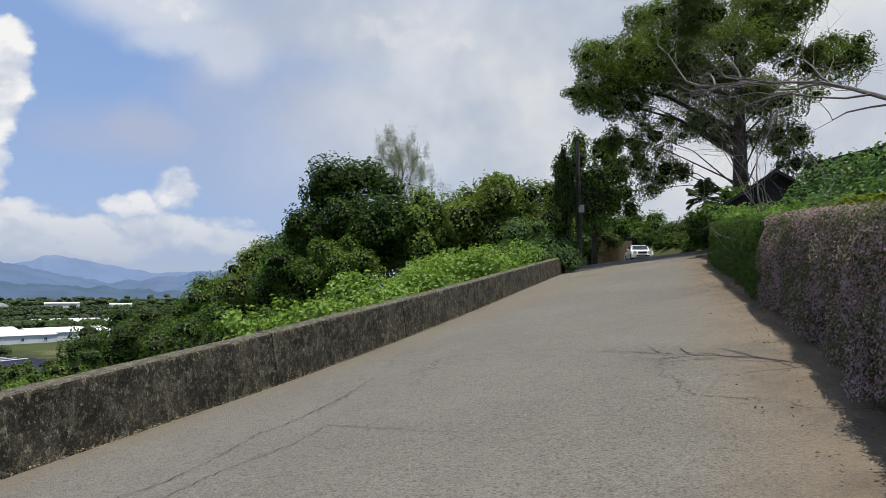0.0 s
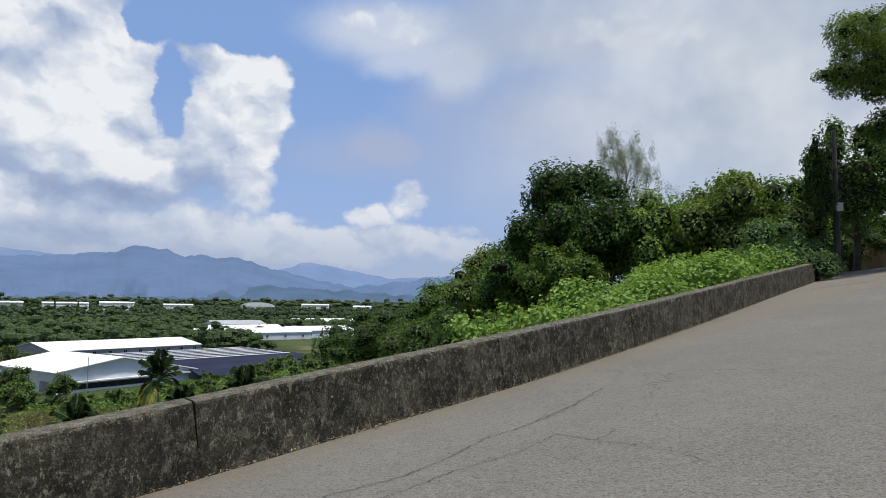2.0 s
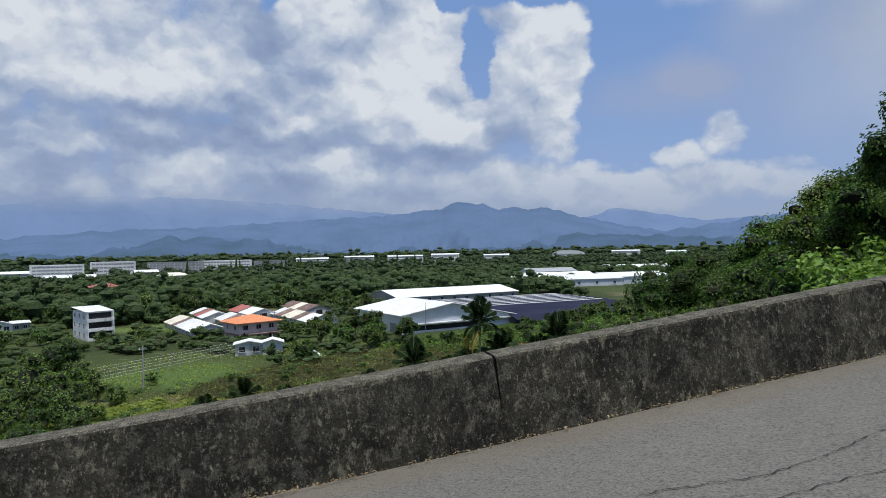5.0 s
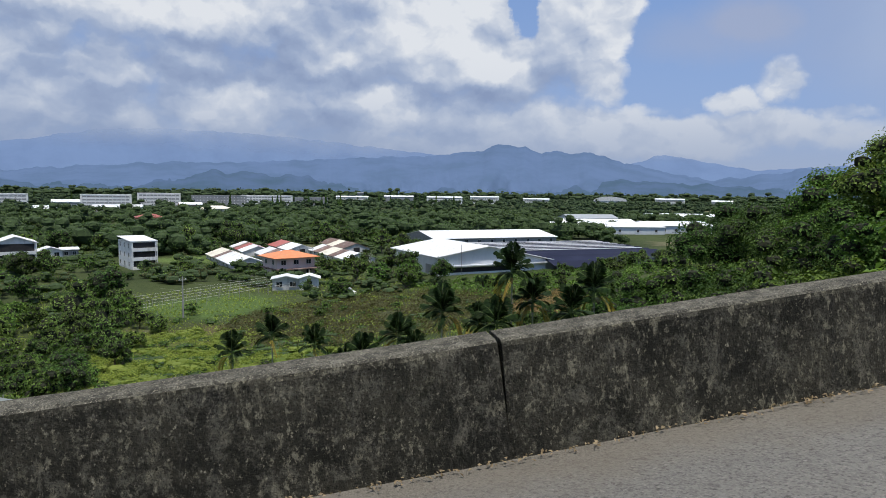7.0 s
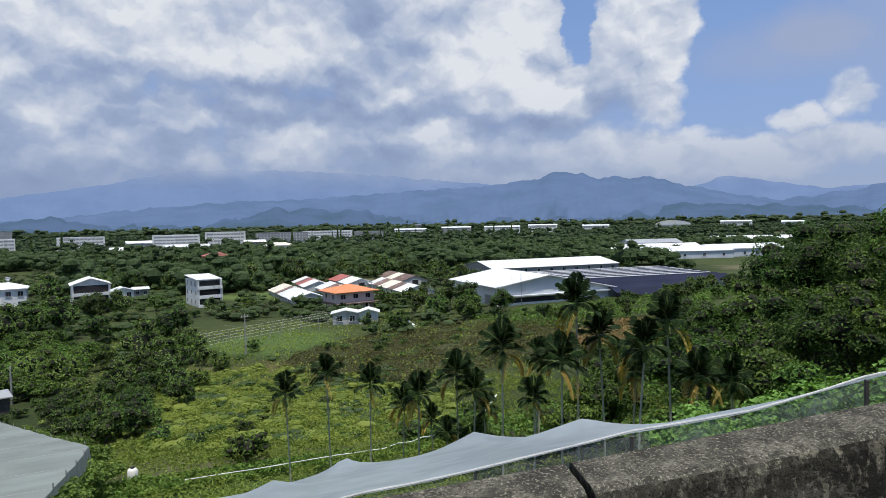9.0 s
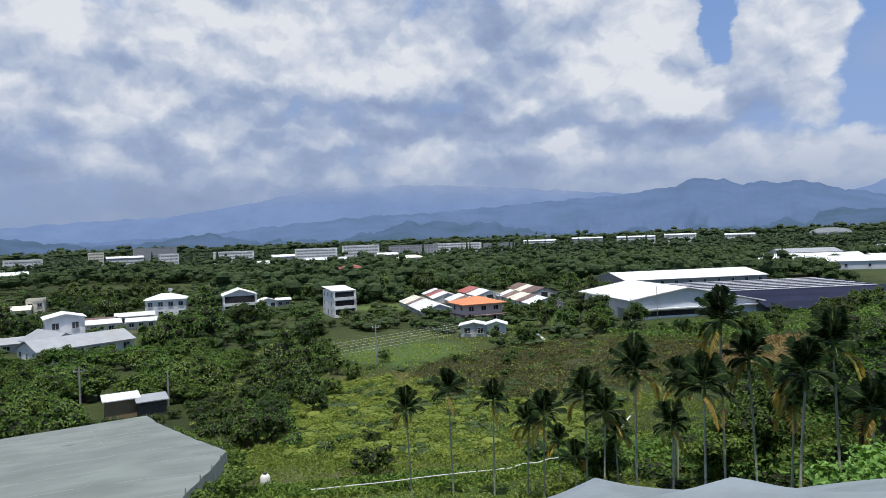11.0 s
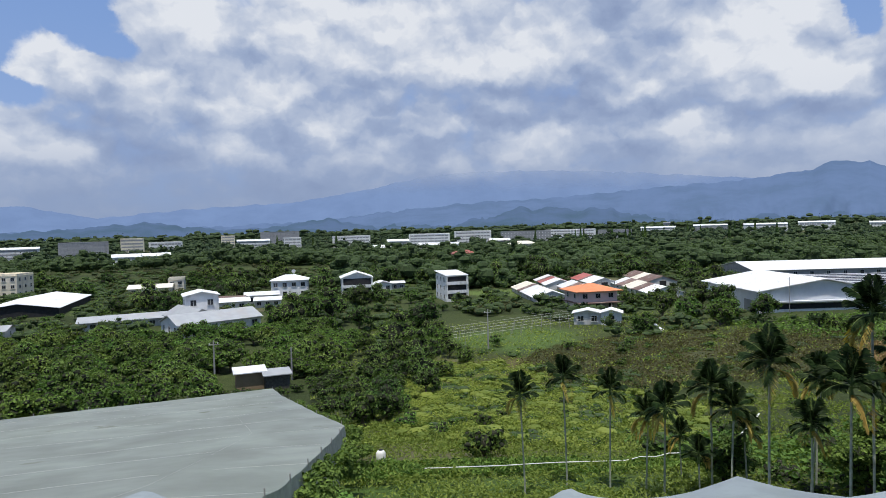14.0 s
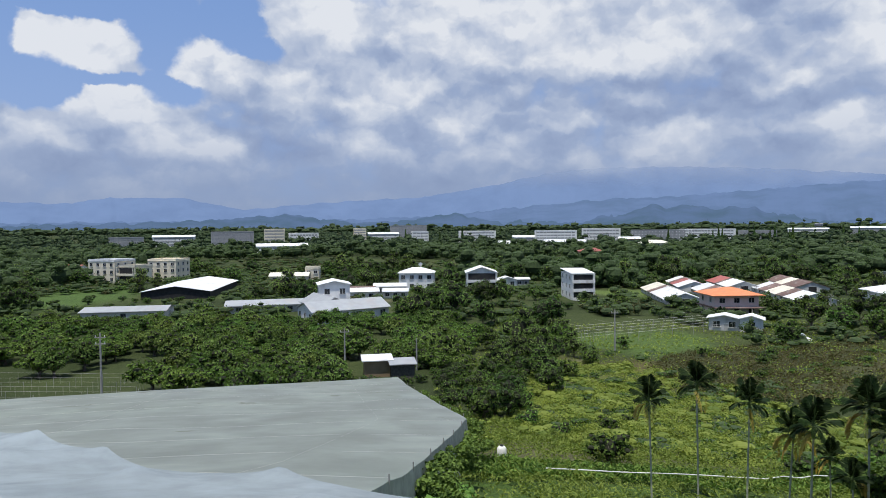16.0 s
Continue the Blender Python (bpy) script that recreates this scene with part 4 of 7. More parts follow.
def hip(shape, w, d, z, rise, over=0.6, thick=0.16):
    a, b = w / 2 + over, d / 2 + over
    r = max(a - b, 0.01), max(b - a, 0.01)
    base = [(-a, -b), (a, -b), (a, b), (-a, b)]
    top = [(-r[0], -r[1]), (r[0], -r[1]), (r[0], r[1]), (-r[0], r[1])]
    pts = [(x, y, z) for x, y in base] + [(x, y, z + thick) for x, y in base] + [(x, y, z + rise) for x, y in top]
    return shape.add(pts, [(3, 2, 1, 0), (0, 1, 5, 4), (1, 2, 6, 5), (2, 3, 7, 6), (3, 0, 4, 7), (4, 5, 9, 8), (5, 6, 10, 9), (6, 7, 11, 10), (7, 4, 8, 11), (8, 9, 10, 11)])


def house(name, label, x, y, turn, w, d, high, storeys=1, roof="gable", rise=1.2, walls=WHITE_WALL, cover=WHITE_METAL, windows=3, sides=2, balcony=False, category="house", along="y", group="", dish=False, over=0.5, bands=False, ground=None):
    """A building whose front looks along local -y; x and y: the middle of its plan."""
    z0 = VALLEY if ground is None else ground
    PLOTS.append((x, y, radians(turn), w / 2, d / 2))
    ob = thing(name, label, category, (x, y, z0 - 0.3), turn, group)
    z0 = 0.3
    part("wall", Shape().box(0, 0, -0.6, w, d, high + 0.9).mesh("wall", walls), ob)
    top = z0 + high
    if roof == "gable":
        shell = gable(Shape(), *((w, d) if along == "y" else (d, w)), top, rise, over, along=along)
        span = w if along == "y" else d
        for e in (-1, 1):
            ends = Shape()
            q = (d if along == "y" else w) / 2 * e
            tri = [(-span / 2, q, top - 0.05), (span / 2, q, top - 0.05), (0, q, top + rise)]
            tri += [(p[0], p[1] - 0.2 * e, p[2]) for p in tri]
            tri = tri if along == "y" else [(p[1], -p[0], p[2]) for p in tri]
            ends.add(tri, [(0, 1, 2), (5, 4, 3), (0, 3, 4, 1), (1, 4, 5, 2), (2, 5, 3, 0)])
            part("gable_end", ends.mesh("gable_end", walls), ob)
        part("roof", shell.mesh("roof", cover), ob)
    elif roof == "hip":
        part("roof", hip(Shape(), w, d, top, rise, over).mesh("roof", cover), ob)
    elif roof == "shed":
        pts = [(-w / 2 - over, -d / 2 - over, top + 0.05), (w / 2 + over, -d / 2 - over, top + 0.05), (w / 2 + over, d / 2 + over, top + rise), (-w / 2 - over, d / 2 + over, top + rise)]
        pts += [(p[0], p[1], p[2] + 0.14) for p in pts]
        part("roof", Shape().add(pts, [(3, 2, 1, 0), (4, 5, 6, 7), (0, 1, 5, 4), (1, 2, 6, 5), (2, 3, 7, 6), (3, 0, 4, 7)]).mesh("roof", cover), ob)
    else:
        lid = Shape().box(0, 0, top, w + 0.3, d + 0.3, 0.25)
        for sx, sy, bw, bd in ((0, -1, w, 0.2), (0, 1, w, 0.2), (-1, 0, 0.2, d), (1, 0, 0.2, d)):
            lid.box(sx * (w / 2 - 0.1), sy * (d / 2 - 0.1), top + 0.25, bw, bd, 0.7)
        part("roof", lid.mesh("roof", cover), ob)
    step = high / storeys
    for k in range(storeys):
        sill = z0 + step * k + step * 0.32
        tall = round(min(1.5, step * 0.45), 2)
        if bands:
            part("window_band", Shape().box(0, -d / 2 - 0.02, sill, w * 0.92, 0.1, step * 0.42).mesh("window_band", GREY_WALL), ob)
            for q in np.linspace(-0.46, 0.46, max(4, int(w / 4))):
                part("pier", kept(("pier", round(step, 2)), lambda: Shape().box(0, 0, 0, 0.5, 0.22, step * 0.46).mesh("pier", walls)), ob).matrix_basis = pose(q * w, -d / 2 - 0.06, sill)
            part("window_band", Shape().box(-w / 2 - 0.02, 0, sill, 0.1, d * 0.7, step * 0.42).mesh("window_band", DARK_GLASS), ob)
            continue
        if balcony:
            # veranda shade, painted as a dark slab on the wall face
            part("veranda_shade", Shape().box(0, -d / 2 - 0.02, z0 + step * k + 0.75, w * 0.9, 0.12, step - 1.05).mesh("veranda_shade", DARK), ob, "dark slab standing in for a shaded veranda")
            slab = Shape().box(0, -d / 2 - 0.6, z0 + step * k - 0.1, w + 0.1, 1.3, 0.18)
            slab.box(0, -d / 2 - 1.2, z0 + step * k, w + 0.1, 0.14, 0.95).box(-w / 2, -d / 2 - 0.6, z0 + step * k, 0.14, 1.3, 0.95).box(w / 2, -d / 2 - 0.6, z0 + step * k, 0.14, 1.3, 0.95)
            part("balcony", slab.mesh("balcony", walls), ob)
            for q in (-w / 2 + 0.1, w / 2 - 0.1):
                part("pillar", Shape().box(q, -d / 2 - 1.15, z0 + step * k, 0.25, 0.25, step).mesh("pillar", walls), ob)
        else:
            for q in range(windows):
                if k == 0 and q == windows // 2 and storeys > 1:
                    part("door", Shape().box((q + 0.5) * w / windows - w / 2, -d / 2 - 0.03, z0, 1.2, 0.12, 2.1).mesh("door", DARK), ob, "dark slab in place of a shaded doorway")
                # shade of an open doorway, painted as a dark slab
                else:
                    window(ob, (q + 0.5) * w / windows - w / 2, -d / 2 - 0.03, sill, round(min(1.5, w / windows * 0.5), 2), tall, 0)
        for q in range(sides):
            for e in (-1, 1):
                window(ob, e * (w / 2 + 0.03), (q + 0.5) * d / sides - d / 2, sill, 1.1, tall, 90 * e)
    if dish:
        tank = Shape().tube([(w * 0.1, d * 0.1, top + rise * 0.4), (w * 0.1, d * 0.1, top + rise + 0.4), (w * 0.1, d * 0.1, top + rise + 1.0), (w * 0.1, d * 0.1, top + rise + 1.5), (w * 0.1, d * 0.1, top + rise + 1.7)], [0.3, 0.3, 0.8, 0.7, 0.2], 10)
        part("water_tank", tank.mesh("water_tank", CHROME), ob, "shiny steel water tank")
    return ob


# large white warehouse with a lop-sided gable
turn = math.degrees(math.atan2(44.7, 10.8))
hall = thing("warehouse", "large white steel warehouse with broad gabled roof beside fields", "warehouse", (-140.7, 146.5, VALLEY), turn)
W, D = 43.0, 33.0
PLOTS += [(-141.1 - math.sin(radians(turn)) * D / 2, 145.0 + math.cos(radians(turn)) * D / 2, radians(turn), W / 2, D / 2), (-150, 200, radians(71), 34, 40), (-80, -25, 0, 8, 30)]
front = [(-W / 2, 0.0), (W / 2, 0.0), (W / 2, 2.9), (-W * 0.1, 8.3), (-W / 2, 5.7)]
block = Shape()
block.add([(x, 0.0, z) for x, z in front] + [(x, D, z) for x, z in front], [(0, 1, 2, 3, 4), (9, 8, 7, 6, 5), (1, 6, 7, 2), (0, 4, 9, 5), (0, 5, 6, 1)])
part("wall", block.mesh("wall", BLUE_GREY_SHEET), hall)
for x0, z0, x1, z1 in ((-W / 2 - 0.8, 5.55, -W * 0.1, 8.4), (-W * 0.1, 8.4, W / 2 + 2.0, 2.7)):
    slope = Shape()
    pts = [(x0, -0.9, z0), (x1, -0.9, z1), (x1, D + 0.8, z1), (x0, D + 0.8, z0)]
    slope.add(pts + [(p[0], p[1], p[2] + 0.22) for p in pts], [(3, 2, 1, 0), (4, 5, 6, 7), (0, 1, 5, 4), (1, 2, 6, 5), (2, 3, 7, 6), (3, 0, 4, 7)])
    sheet_roof = part("roof_slope", slope.mesh("roof_slope", WHITE_METAL), hall)
    rib = Shape().add([(x0, -0.06, z0 + 0.22), (x1, -0.06, z1 + 0.22), (x1, 0.06, z1 + 0.22), (x0, 0.06, z0 + 0.22), (x0, 0, z0 + 0.30), (x1, 0, z1 + 0.30)], [(0, 1, 5, 4), (2, 3, 4, 5), (0, 4, 3), (1, 2, 5)]).mesh("rib", WHITE_METAL)
    for k in range(22):
        part("rib", rib, sheet_roof).matrix_basis = pose(0, -0.6 + k * (D + 1.0) / 21, 0)
part("fascia", Shape().box(-2, -0.5, 2.75, W - 5, 1.2, 0.35).mesh("fascia", WHITE_METAL), hall)
# a dark slab fixed on the closed wall marks the opening
part("long_opening", Shape().box(-8.0, -0.06, 1.0, 26, 0.2, 1.3).mesh("long_opening", DARK), hall, "long dark slab in place of an opening")
part("plinth", Shape().box(-2, -0.15, 0, W - 5, 0.4, 0.9).mesh("plinth", WHITE_WALL), hall)
part("side_door", Shape().box(-W / 2 - 0.06, 4.5, 0, 0.2, 6.0, 3.2).mesh("side_door", GREY_WALL), hall)
part("pier", Shape().box(-W / 2 + 0.4, -0.2, 0, 0.9, 0.6, 5.6).mesh("pier", WHITE_WALL), hall)
part("mast", Shape().tube([(-W * 0.34, -2, 0), (-W * 0.34, -2, 9.4)], 0.09, 6).mesh("mast", GREY_POST), hall)
house("long_shed", "long low white-roofed farm shed", -234, 229, math.degrees(math.atan2(63.5, 18.3)), 66, 34, 3.4, 1, "gable", 2.6, GREY_WALL, WHITE_METAL, 10, 3, category="shed", along="x")
# dark panel roofs in rows
field = thing("panel_roof_field", "rows of dark solar panel roofs with white gutters", "solar roof", (-150, 200, VALLEY), 71.0)
for k in range(13):
    row = Shape()
    y0 = -36 + k * 6.0
    half = 30 + 0.6 * k
    pts = [(-half, y0, 2.2), (half, y0, 2.2), (half, y0 + 5.3, 3.7), (-half, y0 + 5.3, 3.7)]
    row.add(pts + [(p[0], p[1], p[2] + 0.1) for p in pts], [(3, 2, 1, 0), (4, 5, 6, 7), (0, 1, 5, 4), (1, 2, 6, 5), (2, 3, 7, 6), (3, 0, 4, 7)])
    part("panel_row", row.mesh("panel_row", PANEL), field)
    part("back_wall", Shape().box(0, y0 + 5.35, 0, 2 * half, 0.15, 3.7).mesh("back_wall", GREY_WALL), field)
    if k > 5:
        part("gutter_roof", Shape().box(0.0, y0 + 5.3, 3.75, 2 * half - 6, 1.3, 0.16).mesh("gutter_roof", WHITE_METAL), field, "white sheet strip")
for x, y, t, w, d, h, c in ((-250, 352, 55, 70, 30, 4.5, WHITE_METAL), (-228, 396, 60, 46, 26, 5.0, WHITE_METAL), (-318, 428, 60, 40, 24, 6.0, GREY_METAL), (-292, 398, 60, 60, 20, 4.0, WHITE_METAL), (-312, 566, 45, 72, 40, 5, WHITE_METAL)):
    house("factory_shed", "broad white-roofed factory shed among trees", x, y, t, w, d, h, 1, "gable", 2.4, BLUE_GREY_SHEET, c, 6, 2, category="shed", along="x", group="factory sheds")
# vaulted hall far off
hall = thing("vaulted_hall", "far white hall with a curved roof", "hall", (-800, 1150, VALLEY), 36)
vault = []
for k in range(13):
    q = math.pi * k / 12
    vault.append([(-34 * math.cos(q), yy, 10 + 9 * math.sin(q)) for yy in (-14, 14)])
part("roof", grid_mesh("roof", vault, CREAM_METAL), hall)
part("wall", Shape().box(0, 0, 0, 66, 27, 10.2).mesh("wall", WHITE_WALL), hall)
ends = Shape()
for yy in (-13.9, 13.9):
    ends.add([(-34 * math.cos(math.pi * k / 12), yy, 10 + 9 * math.sin(math.pi * k / 12)) for k in range(13)], [tuple(range(13))])
part("gable_end", ends.mesh("gable_end", WHITE_WALL), hall)
# long low barns whose sheet roofs are patched in strips


def barn(x0, y0, x1, y1, wide, high, rise, covers):
    """A gabled barn whose ridge runs between two points, its roof laid in strips of different sheets."""
    long = math.hypot(x1 - x0, y1 - y0)
    PLOTS.append(((x0 + x1) / 2, (y0 + y1) / 2, math.atan2(y1 - y0, x1 - x0) - math.pi / 2, wide / 2, long / 2))
    ob = thing("striped_roof_barn", "long low barn with patched white, red and rusty sheet roof", "barn", ((x0 + x1) / 2, (y0 + y1) / 2, VALLEY), math.degrees(math.atan2(y1 - y0, x1 - x0)) - 90, "striped roof barns")
    part("wall", Shape().box(0, 0, -0.3, wide, long, high + 0.3).mesh("wall", PALE_WALL), ob)
    for e in (-1, 1):
        tri = [(-wide / 2, e * long / 2, high - 0.02), (wide / 2, e * long / 2, high - 0.02), (0, e * long / 2, high + rise)]
        tri += [(p[0], p[1] - 0.2 * e, p[2]) for p in tri]
        part("gable_end", Shape().add(tri, [(0, 1, 2), (5, 4, 3), (0, 3, 4, 1), (1, 4, 5, 2), (2, 5, 3, 0)]).mesh("gable_end", PALE_WALL), ob)
    edge = -long / 2 - 0.3
    total = sum(c[0] for c in covers)
    for share, sheet_mat in covers:
        run = share / total * (long + 0.6)
        strip = gable(Shape(), wide, run - 0.12, high, rise, 0.45)
        for k, v in enumerate(strip.v):
            strip.v[k] = (v[0], max(-run / 2 + 0.03, min(run / 2 - 0.03, v[1])), v[2])
        o = part("roof_strip", strip.mesh("roof_strip", sheet_mat), ob)
        o.matrix_basis = pose(0, edge + run / 2, 0.04 * (sheet_mat is BROWN_METAL))
        edge += run
    for k in range(int(long / 5)):
        window(ob, wide / 2 + 0.03, -long / 2 + 2.5 + 5 * k, 0.5, 1.4, 0.7, 90)
        window(ob, -wide / 2 - 0.03, -long / 2 + 2.5 + 5 * k, 0.5, 1.4, 0.7, -90)
    # dark slabs at both ends paint the shade inside open doorways
    part("doorway", Shape().box(0, long / 2 + 0.02, 0, 2.6, 0.1, 1.9).mesh("doorway", DARK), ob, "dark slab in place of a shaded doorway")
    part("doorway", Shape().box(0, -long / 2 - 0.02, 0, 2.6, 0.1, 2.2).mesh("doorway", DARK), ob, "dark slab in place of a shaded doorway")


for line, covers in (((-256, 116.0, -230, 109.8), ((1, WHITE_METAL), (0.4, BROWN_METAL), (0.9, RED_METAL), (1.3, WHITE_METAL))), ((-231, 96.5, -193, 89.7), ((1.4, CREAM_METAL), (0.5, BROWN_METAL), (1, WHITE_METAL), (1.6, WHITE_METAL))),
        ((-255, 132.0, -228, 126.8), ((1.5, RED_METAL), (0.3, BROWN_METAL), (1.6, WHITE_METAL))), ((-226, 112.6, -190.5, 105.0), ((1.2, WHITE_METAL), (0.7, BROWN_METAL), (2.4, WHITE_METAL))),
        ((-254, 155.6, -222, 148.0), ((1.4, BROWN_METAL), (1, CREAM_METAL), (1.5, BROWN_METAL))), ((-226, 134.8, -187.5, 126.5), ((0.9, WHITE_METAL), (1, BROWN_METAL), (1.5, CREAM_METAL), (0.9, BROWN_METAL), (1.4, WHITE_METAL)))):
    barn(*line, 11.0, 1.6, 1.9, covers)
# orange-roofed house
ob = house("orange_roofed_house", "two-storey pale pink house with an orange hipped tile roof", -173.9, 92.9, 88, 11.6, 9.6, 5.4, 2, "hip", 1.9, PINK_WALL, ORANGE_TILE, 3, 2, over=1.2)
part("veranda_roof", Shape().box(0, -1.0, 2.55, 13.2, 12.0, 0.22).mesh("veranda_roof", BROWN_METAL), ob)
for q in (-6.3, -3.1, 0, 3.1, 6.3):
    part("pillar", Shape().box(q, -6.8, 0, 0.25, 0.25, 2.6).mesh("pillar", PINK_WALL), ob)
# dark slab that paints the porch's shade
part("porch_shade_slab", Shape().box(-5.3, 0.2, 3.0, 0.3, 7.5, 2.0).mesh("porch_shade_slab", DARK), ob)
house("garden_hut", "small white-roofed hut beside a field", -149.5, 79.5, 60, 6.5, 4.5, 2.8, 1, "gable", 0.7, PALE_WALL, WHITE_METAL, 2, 1, category="hut")
house("garden_hut", "small pale hut with a white sheet roof", -146.2, 84.0, 60, 4.6, 4.2, 3.0, 1, "gable", 0.7, WHITE_WALL, WHITE_METAL, 1, 1, category="hut")
heap_ob = thing("sheet_metal_pile", "heap of loose white roofing sheets in weeds", "sheet pile", (-136, 87.5, VALLEY), 60)
for k, (x, y, z, ry) in enumerate(((-1.6, 0, 0.5, 24), (0.6, 0.6, 0.8, -12), (2.0, -0.6, 0.3, 8))):
    o = part("sheet", Shape().box(0, 0, 0, 2.6, 3.4, 0.06).mesh("sheet", WHITE_METAL), heap_ob)
    o.matrix_basis = pose(x, y, z, 6, ry, 10 * k)
house("tall_white_house", "narrow three-storey white house with deep balconies", -217.5, 63.9, 90, 7.2, 13.5, 8.4, 3, "shed", 0.9, WHITE_WALL, WHITE_METAL, 2, 3, True, over=0.4)
house("white_villa", "white three-storey villa with open verandas", -247.0, 35.6, 86, 11.0, 11.5, 7.0, 2, "gable", 1.9, WHITE_WALL, WHITE_METAL, 3, 3, True)
house("outbuilding", "small white-roofed outbuilding beside a villa", -258, 47, 90, 7, 6, 3.0, 1, "gable", 1.1, WHITE_WALL, WHITE_METAL, 2, 1, category="outbuilding")
house("outbuilding", "low grey-roofed outbuilding among shrubs", -262, 54, 84, 5, 5, 2.6, 1, "shed", 0.5, GREY_WALL, WHITE_METAL, 2, 1, category="outbuilding")
house("gabled_white_house", "two-storey white house with a hipped white roof and steel tank", -254.5, 12.0, 84, 13.0, 9.5, 6.4, 2, "hip", 2.0, WHITE_WALL, WHITE_METAL, 4, 2, dish=True)
house("box_house", "plain white two-storey block with a shallow roof", -196.0, -13.8, 100, 8.6, 9.0, 7.8, 2, "gable", 1.0, WHITE_WALL, WHITE_METAL, 2, 2)
house("low_grey_house", "wide low house with a grey hipped sheet roof", -178.0, -9.5, 118, 21, 11, 3.1, 1, "gable", 1.9, WHITE_WALL, GREY_METAL, 6, 3, along="x")
house("low_grey_wing", "low side wing with a grey gabled roof", -186.5, -15.5, 118, 8, 15, 3.3, 1, "gable", 2.1, GREY_WALL, GREY_METAL, 2, 3)
for x, y, t, w, d, h, c in ((-187.0, -68, 96, 21, 10, 2.3, GREY_METAL), (-199, -34, 100, 21, 14, 2.2, GREY_METAL), (-222, -9, 95, 14, 9, 3.0, WHITE_METAL), (-238, 2, 90, 11, 8, 3.1, WHITE_METAL), (-231, -8, 80, 9, 7, 2.8, BROWN_METAL), (-226, 4, 86, 8, 5, 2.4, WHITE_METAL)):
    house("farm_shed", "low farm shed under a sheet roof", x, y, t, w, d, h, 1, "gable", 0.8, PALE_WALL, c, 3, 1, category="shed", along="x", group="farm sheds")
# solid dark walls paint the shade under an open-sided roof
house("long_white_shed", "long white-roofed barn, dark walls in place of shaded open sides", -256, -72, 92, 23, 44, 2.4, 1, "gable", 1.8, DARK, WHITE_METAL, 0, 0, category="barn")
house("cream_villa", "three-storey cream house with roof terrace and white canopy", -309, -124, 68, 15, 12, 9.5, 3, "flat", 0.8, CREAM_WALL, WHITE_METAL, 4, 3)
house("cream_villa_wing", "lower cream wing with balconies", -302, -111, 68, 9, 10, 7.2, 2, "flat", 0.8, CREAM_WALL, CREAM_METAL, 3, 2, True)
house("cream_block_house", "three-storey cream house with many windows", -318, -102, 78, 14, 12, 9.0, 3, "flat", 0.8, CREAM_WALL, CREAM_WALL, 4, 3)
house("cream_bungalow", "single-storey house with cream sheet roofs", -292, -42, 92, 16, 10, 3.2, 1, "gable", 1.2, CREAM_WALL, CREAM_METAL, 4, 2, along="x")
house("cream_bungalow", "two-storey cream house end beside a bungalow", -298, -33, 92, 6, 8, 5.6, 2, "flat", 0.6, CREAM_WALL, CREAM_METAL, 2, 2)
house("pink_roofed_house", "low white house with a pinkish red roof", -364, -168, 70, 15, 9, 3.4, 1, "gable", 1.6, WHITE_WALL, RED_METAL, 3, 2, along="x")
house("brown_shed", "brown rusty-roofed shed among trees", -330, -196, 60, 18, 10, 4, 1, "gable", 1.4, RED_WALL, BROWN_METAL, 3, 1, category="shed", along="x")
house("tool_shed", "small shed with a white sheet roof beside the net", -109.2, 1.6, 96, 4.2, 3.4, 2.5, 1, "shed", 0.3, TAN_WALL, WHITE_METAL, 0, 0, category="shed", ground=land(-109.2, 1.6), over=0.4)
house("board_shed", "dark weathered board shed with a pale roof", -107.2, 5.6, 96, 3.6, 3.2, 2.2, 1, "shed", 0.35, DARK_POST, GREY_METAL, 0, 0, category="shed", ground=land(-107.2, 5.6), over=0.35)
house("red_house", "far red-brick house with an orange-red roof", -424, 130, 80, 16, 11, 6.5, 2, "hip", 2.2, RED_WALL, RED_METAL, 4, 2)
house("red_house_wing", "low red-roofed wing of a brick house", -418, 143, 80, 10, 8, 3.5, 1, "gable", 1.4, RED_WALL, RED_METAL, 2, 1)
house("yellow_mansion", "far large cream house with a pale hipped roof", -551, 223, 76, 25, 15, 7.5, 2, "hip", 2.6, CREAM_WALL, CREAM_METAL, 6, 3)
